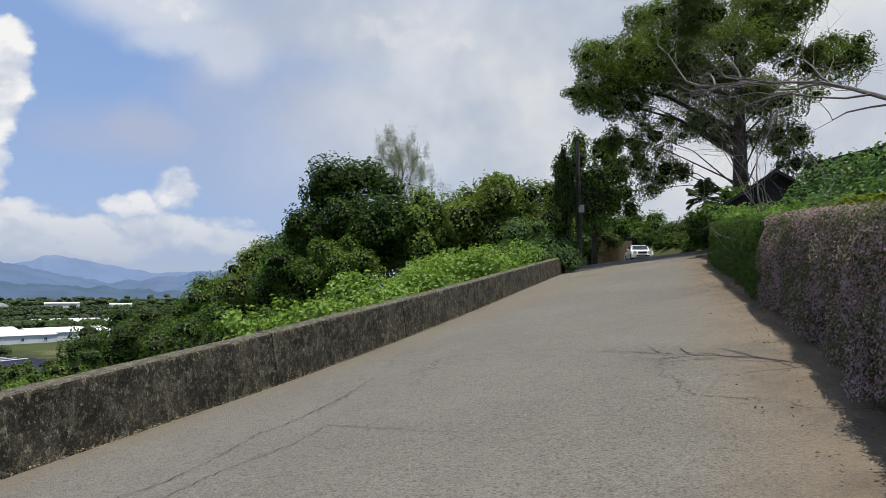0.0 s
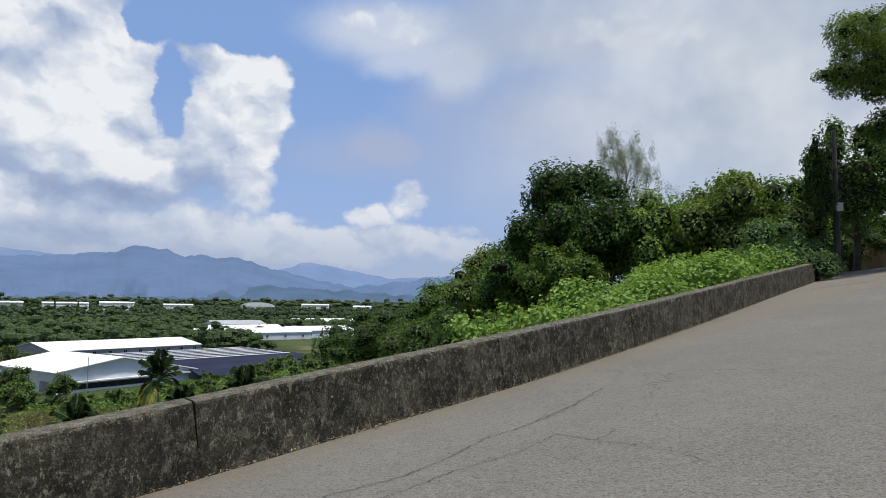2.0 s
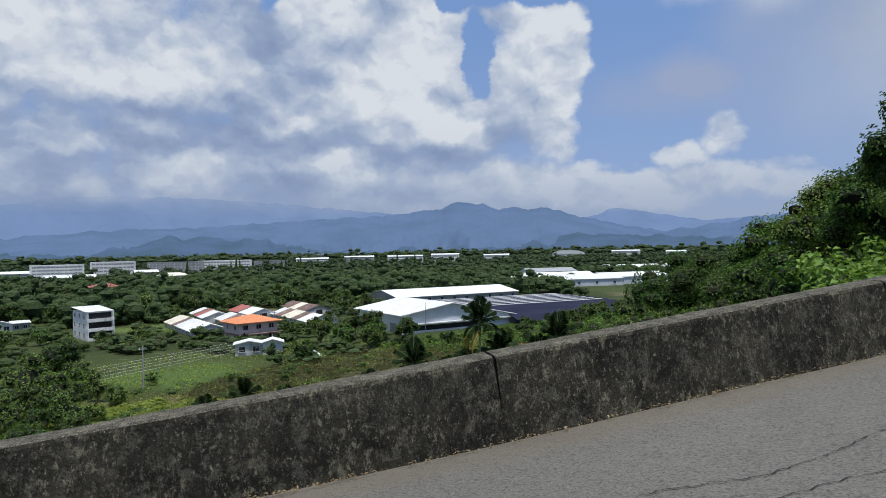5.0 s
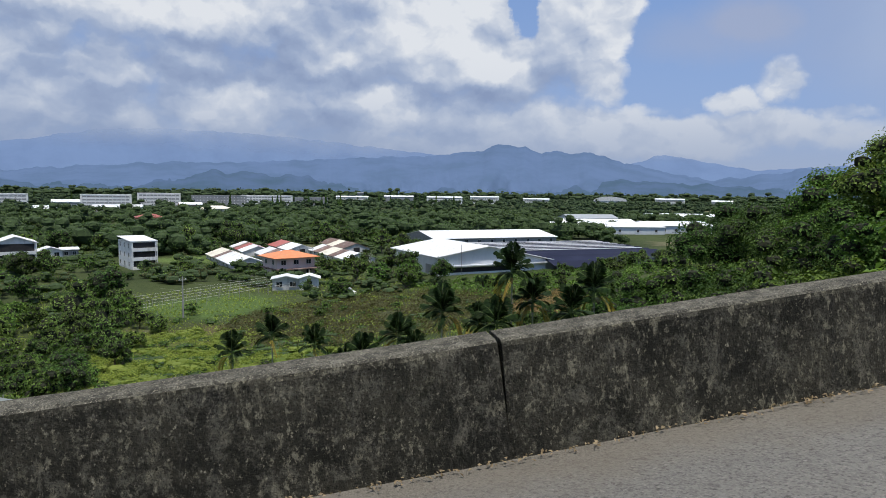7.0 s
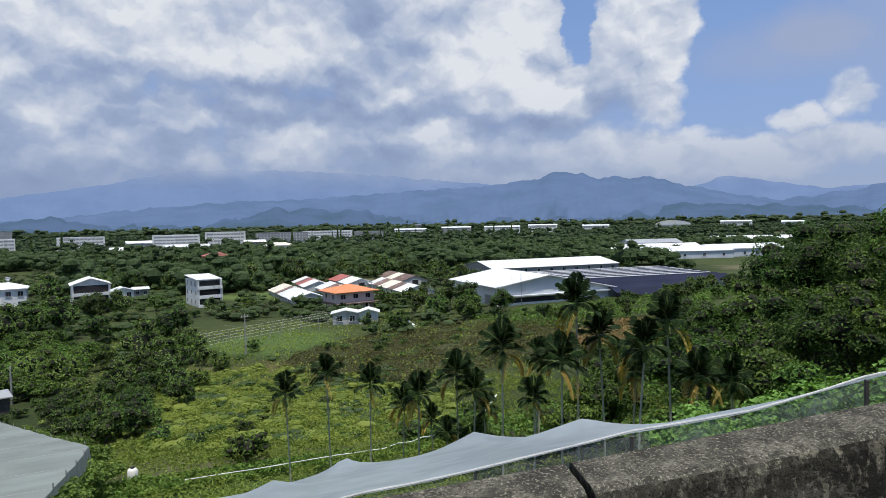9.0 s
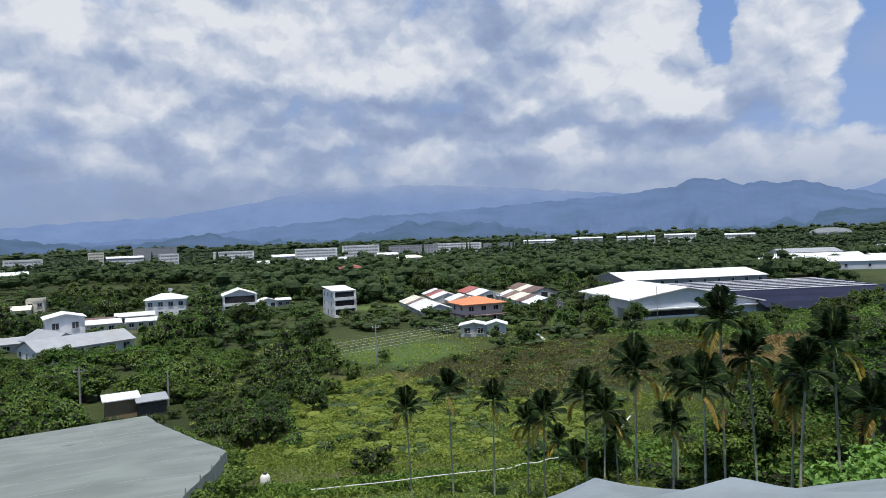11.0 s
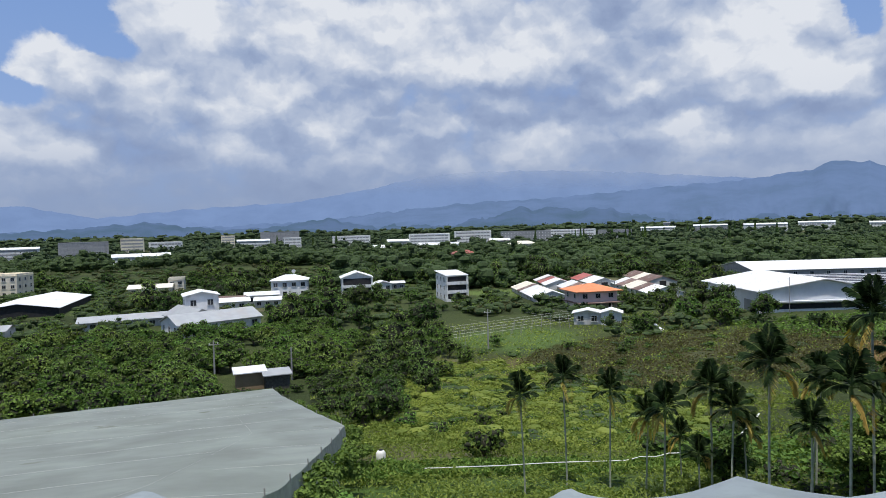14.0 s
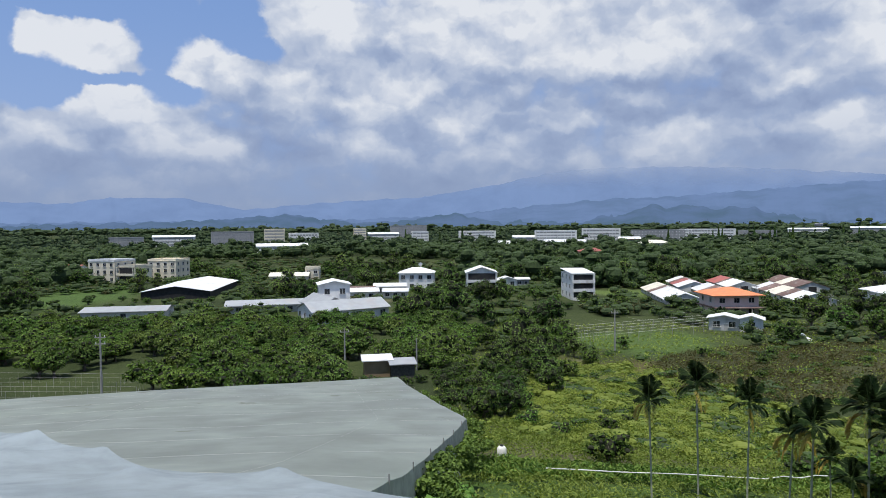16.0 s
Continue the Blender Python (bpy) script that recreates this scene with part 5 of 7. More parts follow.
# the town along the plain: azimuth, distance, width, height, storeys
for az, far, w, high, storeys, walls, roof in ((88.2, 880, 22, 15, 4, WHITE_WALL, "flat"), (83.2, 890, 50, 15, 4, WHITE_WALL, "flat"), (76.4, 775, 48, 16, 5, WHITE_WALL, "flat"), (75.6, 690, 42, 6, 2, WHITE_WALL, "gable"),
        (72.6, 900, 50, 17, 4, WHITE_WALL, "flat"), (68.0, 880, 66, 15, 4, GREY_WALL, "flat"), (64.2, 960, 70, 15, 4, WHITE_WALL, "flat"), (60.5, 1050, 50, 12, 3, GREY_WALL, "flat"), (93.4, 1050, 20, 19, 5, CREAM_WALL, "flat"), (89.2, 1080, 60, 23, 6, GREY_WALL, "flat"),
        (91.4, 960, 44, 12, 3, WHITE_WALL, "gable"), (104.0, 780, 46, 18, 4, GREY_WALL, "flat"), (100.6, 905, 26, 20, 5, CREAM_WALL, "flat"), (98.2, 930, 40, 14, 3, WHITE_WALL, "flat"), (100.0, 600, 44, 7, 2, WHITE_WALL, "gable"), (108.5, 900, 50, 12, 3, WHITE_WALL, "gable"),
        (112.0, 860, 36, 12, 3, GREY_WALL, "flat"), (80.6, 610, 15, 7, 2, CREAM_WALL, "gable"), (79.0, 780, 30, 9, 2, WHITE_WALL, "gable"), (70.3, 720, 22, 8, 2, RED_WALL, "gable"), (57, 1250, 60, 12, 3, WHITE_WALL, "gable"), (53, 1350, 60, 13, 3, GREY_WALL, "gable"), (49, 1300, 70, 13, 3, WHITE_WALL, "gable"),
        (45.5, 1400, 60, 14, 2, WHITE_WALL, "gable"), (41, 1300, 50, 12, 2, WHITE_WALL, "gable"), (30, 1500, 60, 14, 2, WHITE_WALL, "gable"), (26, 1450, 40, 12, 2, WHITE_WALL, "gable")):
    x, y = -5 - math.sin(radians(az)) * far, 5.3 + math.cos(radians(az)) * far
    house("town_building", "far " + ("pale" if walls is not GREY_WALL else "grey") + " town building above the treetops", x, y, az + random.uniform(-8, 8), w, 16, high, storeys, roof, 2.2, walls, WHITE_METAL if roof == "gable" else walls, 0, 0, category="building", along="x", group="town buildings", bands=True)
tower = thing("control_tower", "slim pale tower with a wider glazed top", "tower", (-1085, 725, VALLEY))
part("shaft", Shape().tube([(0, 0, 0), (0, 0, 15)], 4.2, 10).mesh("shaft", WHITE_WALL), tower)
part("cabin", Shape().tube([(0, 0, 15), (0, 0, 16.5), (0, 0, 20), (0, 0, 21.5)], [4.2, 6.2, 6.8, 6.0], 10).mesh("cabin", GREY_WALL), tower)

# ---- poles, trellis, pipes ----


def power_pole(x, y, z, high, arms=1, mat=GREY_POST, label="slim concrete power pole with a crossarm", lean=0.0):
    ob = thing("power_pole", label, "pole", (x, y, z - 0.4))
    part("pole", Shape().tube([(0, 0, 0), (lean * 0.5, 0, high * 0.5), (lean, 0, high + 0.4)], [0.17, 0.14, 0.10], 8).mesh("pole", mat), ob)
    for k in range(arms):
        arm = part("crossarm", Shape().box(lean, 0, high - 0.3 - 0.9 * k, 0.12, 1.5, 0.12).mesh("crossarm", mat), ob)
        for q in (-0.6, 0.0, 0.6):
            part("insulator", Shape().tube([(lean, q, high - 0.18 - 0.9 * k), (lean, q, high + 0.06 - 0.9 * k)], [0.05, 0.07], 6).mesh("insulator", WHITE_PIPE), arm)
    return ob


power_pole(-127.1, 46.3, VALLEY, 8.0)
power_pole(-97.0, -35.6, land(-97, -35.6), 8.6, 2)
power_pole(-106.0, -3.2, land(-106, -3.2), 8.0)
power_pole(-112.0, 8.0, land(-112, 8), 5.4, 0, GREY_POST, "short pale pole beside a shed")
for x, y in ((-188, 104), (-187, 108), (-160, 112)):
    power_pole(x, y, VALLEY, 6.5, 1)
pole = power_pole(8.05, 39.0, float(road_z(8.05, 39.0)), 7.5, 0, DARK_POST, "dark grey roadside utility pole, overgrown with vines")
part("meter_box", Shape().box(0.1, -0.25, 3.6, 0.3, 0.24, 0.42).mesh("meter_box", WHITE_PIPE), pole, "small white box strapped to the pole")
trellis = thing("crop_trellis", "trellis of pale posts and wires over a green plot", "trellis")
m = pose(-148, 59, VALLEY, 0, 0, 110)
for i in range(5):
    for j in range(16):
        p = m @ Vector((-23 + j * 3.0, -9 + i * 3.1, 0))
        part("post", kept("trellis_post", lambda: Shape().tube([(0, 0, -0.3), (0, 0, 1.9)], 0.028, 5).mesh("post", GREY_POST)), trellis).matrix_basis = pose(*p)
    a, b = m @ Vector((-23, -9 + i * 3.1, 2.0)), m @ Vector((22, -9 + i * 3.1, 2.0))
    part("wire", Shape().tube([a, b], 0.02, 4).mesh("wire", WHITE_PIPE), trellis)
for j in range(0, 16, 3):
    a, b = m @ Vector((-23 + j * 3.0, -9, 1.95)), m @ Vector((-23 + j * 3.0, 9.6, 1.95))
    part("wire", Shape().tube([a, b], 0.018, 4).mesh("wire", GREY_POST), trellis)


low_trellis = thing("crop_trellis", "low trellis of pale posts and wires over a crop", "trellis")
for i in range(6):
    ends = []
    for j in range(9):
        x, y = -110 + i * 4.2 + j * 0.6, -60 + j * 3.4 + i * 1.2
        ends.append((x, y, land(x, y) + 1.7))
        part("post", kept("low_post", lambda: Shape().tube([(0, 0, -0.3), (0, 0, 1.7)], 0.025, 5).mesh("post", GREY_POST)), low_trellis).matrix_basis = pose(x, y, land(x, y))
    part("wire", Shape().tube(ends, 0.02, 4).mesh("wire", GREY_POST), low_trellis)


def draped(points, lift):
    pts = rounded(points, 2)
    return [(x, y, land(x, y) + lift) for x, y in pts]


solo("water_pipe", Shape().tube(draped([(-45.6, 14.5), (-44.6, 18.5), (-45.2, 23), (-45.4, 27), (-44.6, 31.4), (-43.4, 34)], 0.75), 0.032, 6).mesh("water_pipe", WHITE_PIPE), "long pale water pipe lying across a weedy ditch", "pipe")
solo("bamboo_pole", Shape().tube([(-46.5, 38.2, land(-46.5, 38.2) + 0.4), (-49.5, 43.4, land(-49.5, 43.4) + 2.4)], [0.09, 0.06], 6).mesh("bamboo_pole", WHITE_PIPE), "pale bamboo pole leaning in the undergrowth", "pole")
tank = thing("white_tank", "small white plastic tank standing in tall grass", "tank", (-52.8, 12.8, land(-52.8, 12.8)), 20)
part("tank_body", Shape().tube([(0, 0, 0), (0, 0, 0.1), (0, 0, 0.75), (0, 0, 0.92), (0, 0, 0.95)], [0.32, 0.36, 0.36, 0.24, 0.13], 14).mesh("tank_body", WHITE_PIPE, True), tank)
part("cap", Shape().tube([(0, 0, 0.95), (0, 0, 1.03)], 0.15, 10).mesh("cap", DARK), tank, "dark cap")

# ---- plants ----


def leaf_arrays(c, n, size, slim, rng, bend=0.12):
    """A leaf (a bent lozenge) at each point c, facing n."""
    c, n = np.asarray(c, float), np.asarray(n, float)
    n = n / (np.linalg.norm(n, axis=1, keepdims=True) + 1e-9)
    a = np.cross(n, rng.normal(size=c.shape))
    a /= np.linalg.norm(a, axis=1, keepdims=True) + 1e-9
    b = np.cross(n, a)
    length = size * rng.uniform(0.65, 1.3, (len(c), 1))
    half = length * slim * 0.5
    v = np.stack([c - a * length / 2, c + b * half + n * length * bend + a * length * 0.05, c + a * length / 2 - n * length * bend, c - b * half + n * length * bend + a * length * 0.05], 1)
    return v.reshape(-1, 3), np.arange(len(c) * 4).reshape(-1, 4)


def crown_points(blobs, count, rng, up=0.45, shell=0.72, jitter=0.3):
    """Points and facings spread over the outside of joined blobs (centre, radii), lumpy and with gaps."""
    c = np.array([b[0] for b in blobs], float)
    r = np.array([b[1] if np.ndim(b[1]) else (b[1],) * 3 for b in blobs], float)
    weight = (r ** 2).mean(1)
    pick = rng.choice(len(blobs), count, p=weight / weight.sum())
    way = rng.normal(size=(count, 3))
    way /= np.linalg.norm(way, axis=1, keepdims=True)
    reach = shell + (1.06 - shell) * rng.uniform(0, 1, (count, 1)) ** 0.6
    p = c[pick] + way * r[pick] * reach
    span = r.mean()
    for k in range(4):
        wave = rng.normal(size=3) * (2.6, 4.2, 6.5, 9.0)[k] / span
        p = p + way * (np.sin(p @ wave + rng.uniform(0, 6.28)) * span * (0.14, 0.11, 0.08, 0.05)[k])[:, None]
    facing = way * 0.85 + np.array([0, 0, up]) + rng.normal(size=(count, 3)) * jitter
    inside = np.zeros(count, bool)
    for k in range(len(blobs)):
        inside |= (((p - c[k]) / r[k]) ** 2).sum(1) < (shell * 0.85) ** 2
    keep = ~inside | (rng.uniform(size=count) < 0.12)
    return p[keep], facing[keep]


def lobes(centre, radii, count, rng, size=0.40):
    """Smaller blobs over one large one, so that its outline is uneven."""
    out = [(tuple(centre), tuple(np.array(radii) * 0.72))]
    for _ in range(count):
        way = rng.normal(size=3)
        way[2] = abs(way[2]) * 0.8 - 0.25
        way /= np.linalg.norm(way)
        k = rng.uniform(0.65, 1.15) * size
        out.append((tuple(np.array(centre) + way * np.array(radii) * rng.uniform(0.68, 0.98)), tuple(np.array(radii) * k * np.array([1, 1, 0.85]))))
    return out


def limb_shape(shape, start, way, length, radius, depth, rng, spread=0.6, sides=5, tips=None, lift=0.1, kids=(2, 4)):
    """A branch that forks and thins out."""
    p, way = Vector(start), Vector(way).normalized()
    pts, rad = [p.copy()], [radius]
    for k in range(3):
        way = (way + Vector(rng.normal(size=3)) * (0.16 + (0.14 if sides < 6 else 0)) + Vector((0, 0, lift))).normalized()
        p = p + way * (length / 3)
        pts.append(p.copy())
        rad.append(radius * (1 - 0.16 * (k + 1)))
    shape.tube(pts, rad, sides, cap=False)
    if depth == 0:
        if tips is not None:
            tips.append(p.copy())
        return
    for k in range(rng.integers(*kids)):
        at = pts[-1] if k == 0 else pts[int(rng.integers(1, 4))]
        turn = (way + Vector(rng.normal(size=3)) * spread).normalized()
        limb_shape(shape, at, turn, length * rng.uniform(0.55, 0.85), rad[-1] * (0.85 if k == 0 else 0.62), depth - 1, rng, spread, max(3, sides - 1), tips, lift, kids)


def ball(cuts=3):
    """Corners and faces of a rounded lump."""
    pts, faces, seen = [], [], {}
    for axis in range(3):
        for e in (-1, 1):
            grid = {}
            for i in range(cuts + 1):
                for j in range(cuts + 1):
                    q = [0.0, 0.0, 0.0]
                    q[axis], q[(axis + 1) % 3], q[(axis + 2) % 3] = e, math.tan((i / cuts - 0.5) * 1.5708), math.tan((j / cuts - 0.5) * 1.5708)
                    key = tuple(round(v, 4) for v in q)
                    if key not in seen:
                        seen[key] = len(pts)
                        pts.append(Vector(q).normalized()[:])
                    grid[i, j] = seen[key]
            for i in range(cuts):
                for j in range(cuts):
                    f = (grid[i, j], grid[i + 1, j], grid[i + 1, j + 1], grid[i, j + 1])
                    faces.append(f if e > 0 else f[::-1])
    return np.array(pts), np.array(faces)


BALL = ball(2)


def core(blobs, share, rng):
    """Lumpy dark cores inside joined blobs, coloured as the shade between leaves."""
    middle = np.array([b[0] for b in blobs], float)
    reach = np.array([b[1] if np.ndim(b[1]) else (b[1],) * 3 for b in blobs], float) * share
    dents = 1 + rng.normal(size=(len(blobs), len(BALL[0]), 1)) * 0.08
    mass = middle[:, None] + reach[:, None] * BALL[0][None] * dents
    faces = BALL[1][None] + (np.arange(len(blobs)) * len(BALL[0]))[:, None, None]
    return mass.reshape(-1, 3), faces.reshape(-1, 4), CROWN_SHADE


def tree_meshes(seed, high, wide, count, size, leaf, bark=BARK, stem=0.35, slim=0.6, clumps=9, shell=0.72):
    """Trunk and crown of one broad tree standing at the origin."""
    rng = np.random.default_rng(seed)
    mid = high * (1 + stem) / 2
    radii = np.array([wide / 2, wide / 2, high * (1 - stem) / 2])
    trunk = Shape()
    foot = wide * 0.035 + 0.05
    trunk.tube([(0, 0, -0.4), (0, 0, 0.2), (wide * 0.01, 0, high * stem * 0.7), (0, wide * 0.02, mid)], [foot * 1.5, foot * 1.1, foot * 0.85, foot * 0.4], 7, cap=False)
    for k in range(5):
        q = k * 1.26 + rng.uniform(0, 0.6)
        limb_shape(trunk, (0, 0, high * (stem * 0.75 + 0.05 * k)), (math.cos(q), math.sin(q), 0.9), wide * 0.35, foot * 0.5, 1, rng, 0.5, 4)
    blobs = lobes((0, 0, mid), radii, clumps + 5, rng, 0.33)
    p, n = crown_points(blobs, count, rng, 0.4, 0.74, 0.32)
    p[:, 2] = np.maximum(p[:, 2], 0.05)
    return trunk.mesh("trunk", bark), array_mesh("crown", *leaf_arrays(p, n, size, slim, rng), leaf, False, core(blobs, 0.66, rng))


def make_tree(meshes, label, category="tree", group="", name="tree", at=(0, 0, 0), turn=0.0):
    ob = thing(name, label, category, at, turn, group)
    part("trunk", meshes[0], ob)
    part("crown", meshes[1], ob)
    return ob


def plant(meshes, label, x, y, z, turn, size, name="tree", category="tree", group="", tall=None):
    ob = make_tree(meshes, label, category, group, name)
    ob.matrix_basis = pose(x, y, z, 0, 0, turn) @ Matrix.Diagonal((size, size, tall or size, 1))
    return ob


rng = np.random.default_rng(11)
ORCHARD = [tree_meshes(20 + k, 3.6 + 0.3 * k, 4.6, 1150, 0.38, (LEAF_MID, LEAF_MID, LEAF_LIGHT)[k], stem=0.16, clumps=10) for k in range(3)]
BROAD = [tree_meshes(30 + k, 7.0 + k, 6.0 + 0.5 * k, 1100, 0.48, (LEAF_MID, LEAF_DARK, LEAF_LIGHT)[k], stem=0.08, clumps=11) for k in range(3)]
SHRUB = [tree_meshes(40 + k, 1.7, 2.4, 420, 0.22, (LEAF_MID, LEAF_DARK)[k], stem=0.08, clumps=7) for k in range(2)]
HOUSES = [(p[0], p[1]) for p in PLOTS if p[0] > -700]


def clear_of(x, y, room):
    """Whether a spot lies clear of every building, by a share of the room given."""
    for a, b, q, w, d in PLOTS:
        dx, dy = x - a, y - b
        if abs(dx) + abs(dy) < 140:
            u, v = dx * math.cos(q) + dy * math.sin(q), dy * math.cos(q) - dx * math.sin(q)
            if math.hypot(max(abs(u) - w, 0), max(abs(v) - d, 0)) < room * 0.42:
                return False
    return True


def in_field(x, y):
    """The open weedy fields under the slope, the trellis plot and the lawns."""
    if -126 < x < -44 and 12 + max(0, -x - 95) * 0.55 < y < 125 + x * 0.1:
        return True
    if ((x + 145) / 27) ** 2 + ((y - 57) / 19) ** 2 < 1 or ((x + 236) / 12) ** 2 + ((y - 76) / 14) ** 2 < 1 or ((x + 245) / 26) ** 2 + ((y + 108) / 15) ** 2 < 1:
        return True
    return -88 < x < -20 and -10 < y < 13 or -172 < x < -118 and 118 < y < 190 or -215 < x < -105 and 160 < y < 250


# orchard beyond the great net
done = 0
while done < 290:
    x, y = rng.uniform(-166, -70), rng.uniform(-84, 24)
    if from_line(x, y, [(-64, -90), (-67, -66), (-90, 4), (-86, 14)])[0] < 2.6 or not clear_of(x, y, 4.5 if x > -150 else 9) or in_field(x, y) or (x > -113 and -3 < y < 9) or (-113 < x < -84 and -62 < y < -30):
        continue
    plant(ORCHARD[done % 3], "bushy green orchard tree in a dense stand", x, y, land(x, y) - 0.1, rng.uniform(0, 360), rng.uniform(0.85, 1.3), "orchard_tree", "tree", "orchard beyond the net")
    done += 1
# trees among the houses
done = 0
while done < 330:
    x, y = rng.uniform(-345, -125), rng.uniform(-190, 190)
    if not clear_of(x, y, 9.5) or in_field(x, y) or noise.noise(Vector((x * 0.02, y * 0.02, 7.0))) < -0.42 or (-166 < x and -84 < y < 24):
        continue
    low = any(math.hypot(x + 6, y - 5) > math.hypot(a + 6, b - 5) - 34 and abs(math.atan2(y - 5, -x - 5) - math.atan2(b - 5, -a - 5)) < 0.035 and math.hypot(x, y) < math.hypot(a, b) for a, b in HOUSES)
    if low or (-250 < x < -170 and -105 < y < -45):
        plant(SHRUB[done % 2], "rounded green shrub in a garden", x, y, land(x, y) - 0.1, rng.uniform(0, 360), rng.uniform(1.0, 1.7), "shrub", "shrub", "garden shrubs")
    else:
        k = int(rng.integers(0, 3))
        plant(BROAD[k], "leafy green tree among farm houses", x, y, land(x, y) - 0.2, rng.uniform(0, 360), rng.uniform(0.7, 1.2), "tree", "tree", "trees among the houses")
    done += 1
# dark thicket between the net and the yellow field
for k in range(46):
    a = k / 45
    x, y = -72 - 62 * a + rng.normal() * 2.5, 13.5 + 22 * a ** 1.3 + rng.normal() * (2 + 3.5 * a)
    plant(BROAD[int(rng.integers(0, 3))], "dense dark green tree at a field edge", x, y, land(x, y) - 0.3, rng.uniform(0, 360), rng.uniform(0.4, 0.62) + 0.12 * a, "thicket_tree", "tree", "thicket at the field edge")
for x, y, s in ((-50.5, 20.2, 1.45), (-68, 18, 1.1), (-66, 25, 1.0), (-63, 20, 0.9), (-130, 49, 1.3), (-120, 60, 1.0), (-110, 66, 1.1), (-118, 72, 0.9), (-100, 60, 0.9)):
    plant(SHRUB[0], "lone rounded shrub in an open field", x, y, land(x, y) - 0.1, rng.uniform(0, 360), s, "shrub", "shrub", "field shrubs", tall=s * (1.9 if s > 1.5 else 1.1))
for k in range(30):
    q = k * 2.4
    x, y = ((-107 + 7.5 * math.cos(q) * rng.uniform(0.7, 1.2), 4 + 6.5 * math.sin(q) * rng.uniform(0.8, 1.2)) if k < 12 else (rng.uniform(-52, -26), rng.uniform(30, 46)))
    if not clear_of(x, y, 5.5):
        continue
    s = rng.uniform(0.6, 1.1)
    plant(SHRUB[k % 2], "leafy green shrub in rough grass", x, y, land(x, y) - 0.15, rng.uniform(0, 360), s, "shrub", "shrub", "rough grass shrubs")
for k in range(34):
    x, y = rng.uniform(-112, -56), rng.uniform(18, 74)
    plant(SHRUB[k % 2], "small leafy shrub among creeping vines", x, y, land(x, y) - 0.15, rng.uniform(0, 360), rng.uniform(0.35, 0.75), "shrub", "shrub", "field shrubs")
# shrubs before the warehouse and the panel roofs
for k in range(46):
    x, y = rng.uniform(-135, -92), rng.uniform(112, 205)
    if x < -118 and y < 165 and x < -128 + (y - 112) * 0.1:
        continue
    s = rng.uniform(0.35, 0.62)
    plant(BROAD[int(rng.integers(0, 3))], "low leafy tree before a warehouse", x, y, land(x, y) - 0.3, rng.uniform(0, 360), s, "low_tree", "tree", "trees before the warehouse")


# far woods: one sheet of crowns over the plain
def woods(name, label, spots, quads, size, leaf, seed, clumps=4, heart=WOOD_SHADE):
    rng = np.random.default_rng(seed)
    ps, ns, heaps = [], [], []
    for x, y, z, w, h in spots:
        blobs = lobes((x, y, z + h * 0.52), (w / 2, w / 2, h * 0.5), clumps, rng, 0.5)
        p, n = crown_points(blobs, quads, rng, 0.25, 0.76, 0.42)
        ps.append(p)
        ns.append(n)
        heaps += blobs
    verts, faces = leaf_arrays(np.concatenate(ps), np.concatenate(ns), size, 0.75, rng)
    # heart colours the cores; by default it is painted shade
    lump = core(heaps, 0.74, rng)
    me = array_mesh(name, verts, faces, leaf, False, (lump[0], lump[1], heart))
    solo(name, me, label, "woods", kind="stuff")


near_wood, far_wood, edge_wood = [], [], []
while len(near_wood) < 1500:
    az, far = rng.uniform(15, 124), rng.uniform(240, 620)
    x, y = -5 - math.sin(radians(az)) * far, 5 + math.cos(radians(az)) * far
    wood = noise.noise(Vector((x * 0.008, y * 0.008, 2.0)))
    if (wood < -0.12 and not (24 < az < 66)) or not clear_of(x, y, 24) or in_field(x, y) or (az > 84 and far < 380 and wood < 0.15) or (az < 56 and far < 330) or (26 < az < 40 and far < 520 and wood < 0.1):
        continue
    wide = rng.uniform(7, 16)
    near_wood.append((x, y, VALLEY - 1.2, wide, wide * rng.uniform(0.65, 0.95)))
while len(far_wood) < 2500:
    az, far = rng.uniform(12, 126), rng.uniform(600, 1700)
    x, y = -5 - math.sin(radians(az)) * far, 5 + math.cos(radians(az)) * far
    if not clear_of(x, y, 26):
        continue
    far_wood.append((x, y, VALLEY, rng.uniform(11, 22), rng.uniform(7, 11) + 3.0 * (far > 850)))
for az in np.arange(10, 127, 0.16):
    far = rng.uniform(1700, 2400)
    edge_wood.append((-math.sin(radians(az)) * far, math.cos(radians(az)) * far, VALLEY, rng.uniform(26, 60), rng.uniform(17, 27) * (1.25 if rng.uniform() < 0.1 else 1)))
bushes = []
while len(bushes) < 2100:
    x, y = rng.uniform(-360, -118), rng.uniform(-210, 250)
    if not clear_of(x, y, 7.5) or in_field(x, y) or (-166 < x and -84 < y < 24) or noise.noise(Vector((x * 0.03, y * 0.03, 4.0))) < -0.25 or (-246 < x < -200 and -102 < y < -50):
        continue
    bushes.append((x, y, VALLEY - 0.5, rng.uniform(3.0, 7.5), rng.uniform(1.8, 4.6)))
scrub = []
while len(scrub) < 420:
    az, far = rng.uniform(84, 122), rng.uniform(270, 500)
    x, y = -5 - math.sin(radians(az)) * far, 5 + math.cos(radians(az)) * far
    if clear_of(x, y, 14):
        scrub.append((x, y, VALLEY - 0.2, rng.uniform(4, 10), rng.uniform(1.4, 3.4)))
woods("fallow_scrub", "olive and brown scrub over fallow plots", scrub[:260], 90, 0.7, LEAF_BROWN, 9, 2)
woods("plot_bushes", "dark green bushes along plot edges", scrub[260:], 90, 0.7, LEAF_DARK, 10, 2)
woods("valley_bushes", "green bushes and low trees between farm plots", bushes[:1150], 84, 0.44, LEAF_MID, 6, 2)
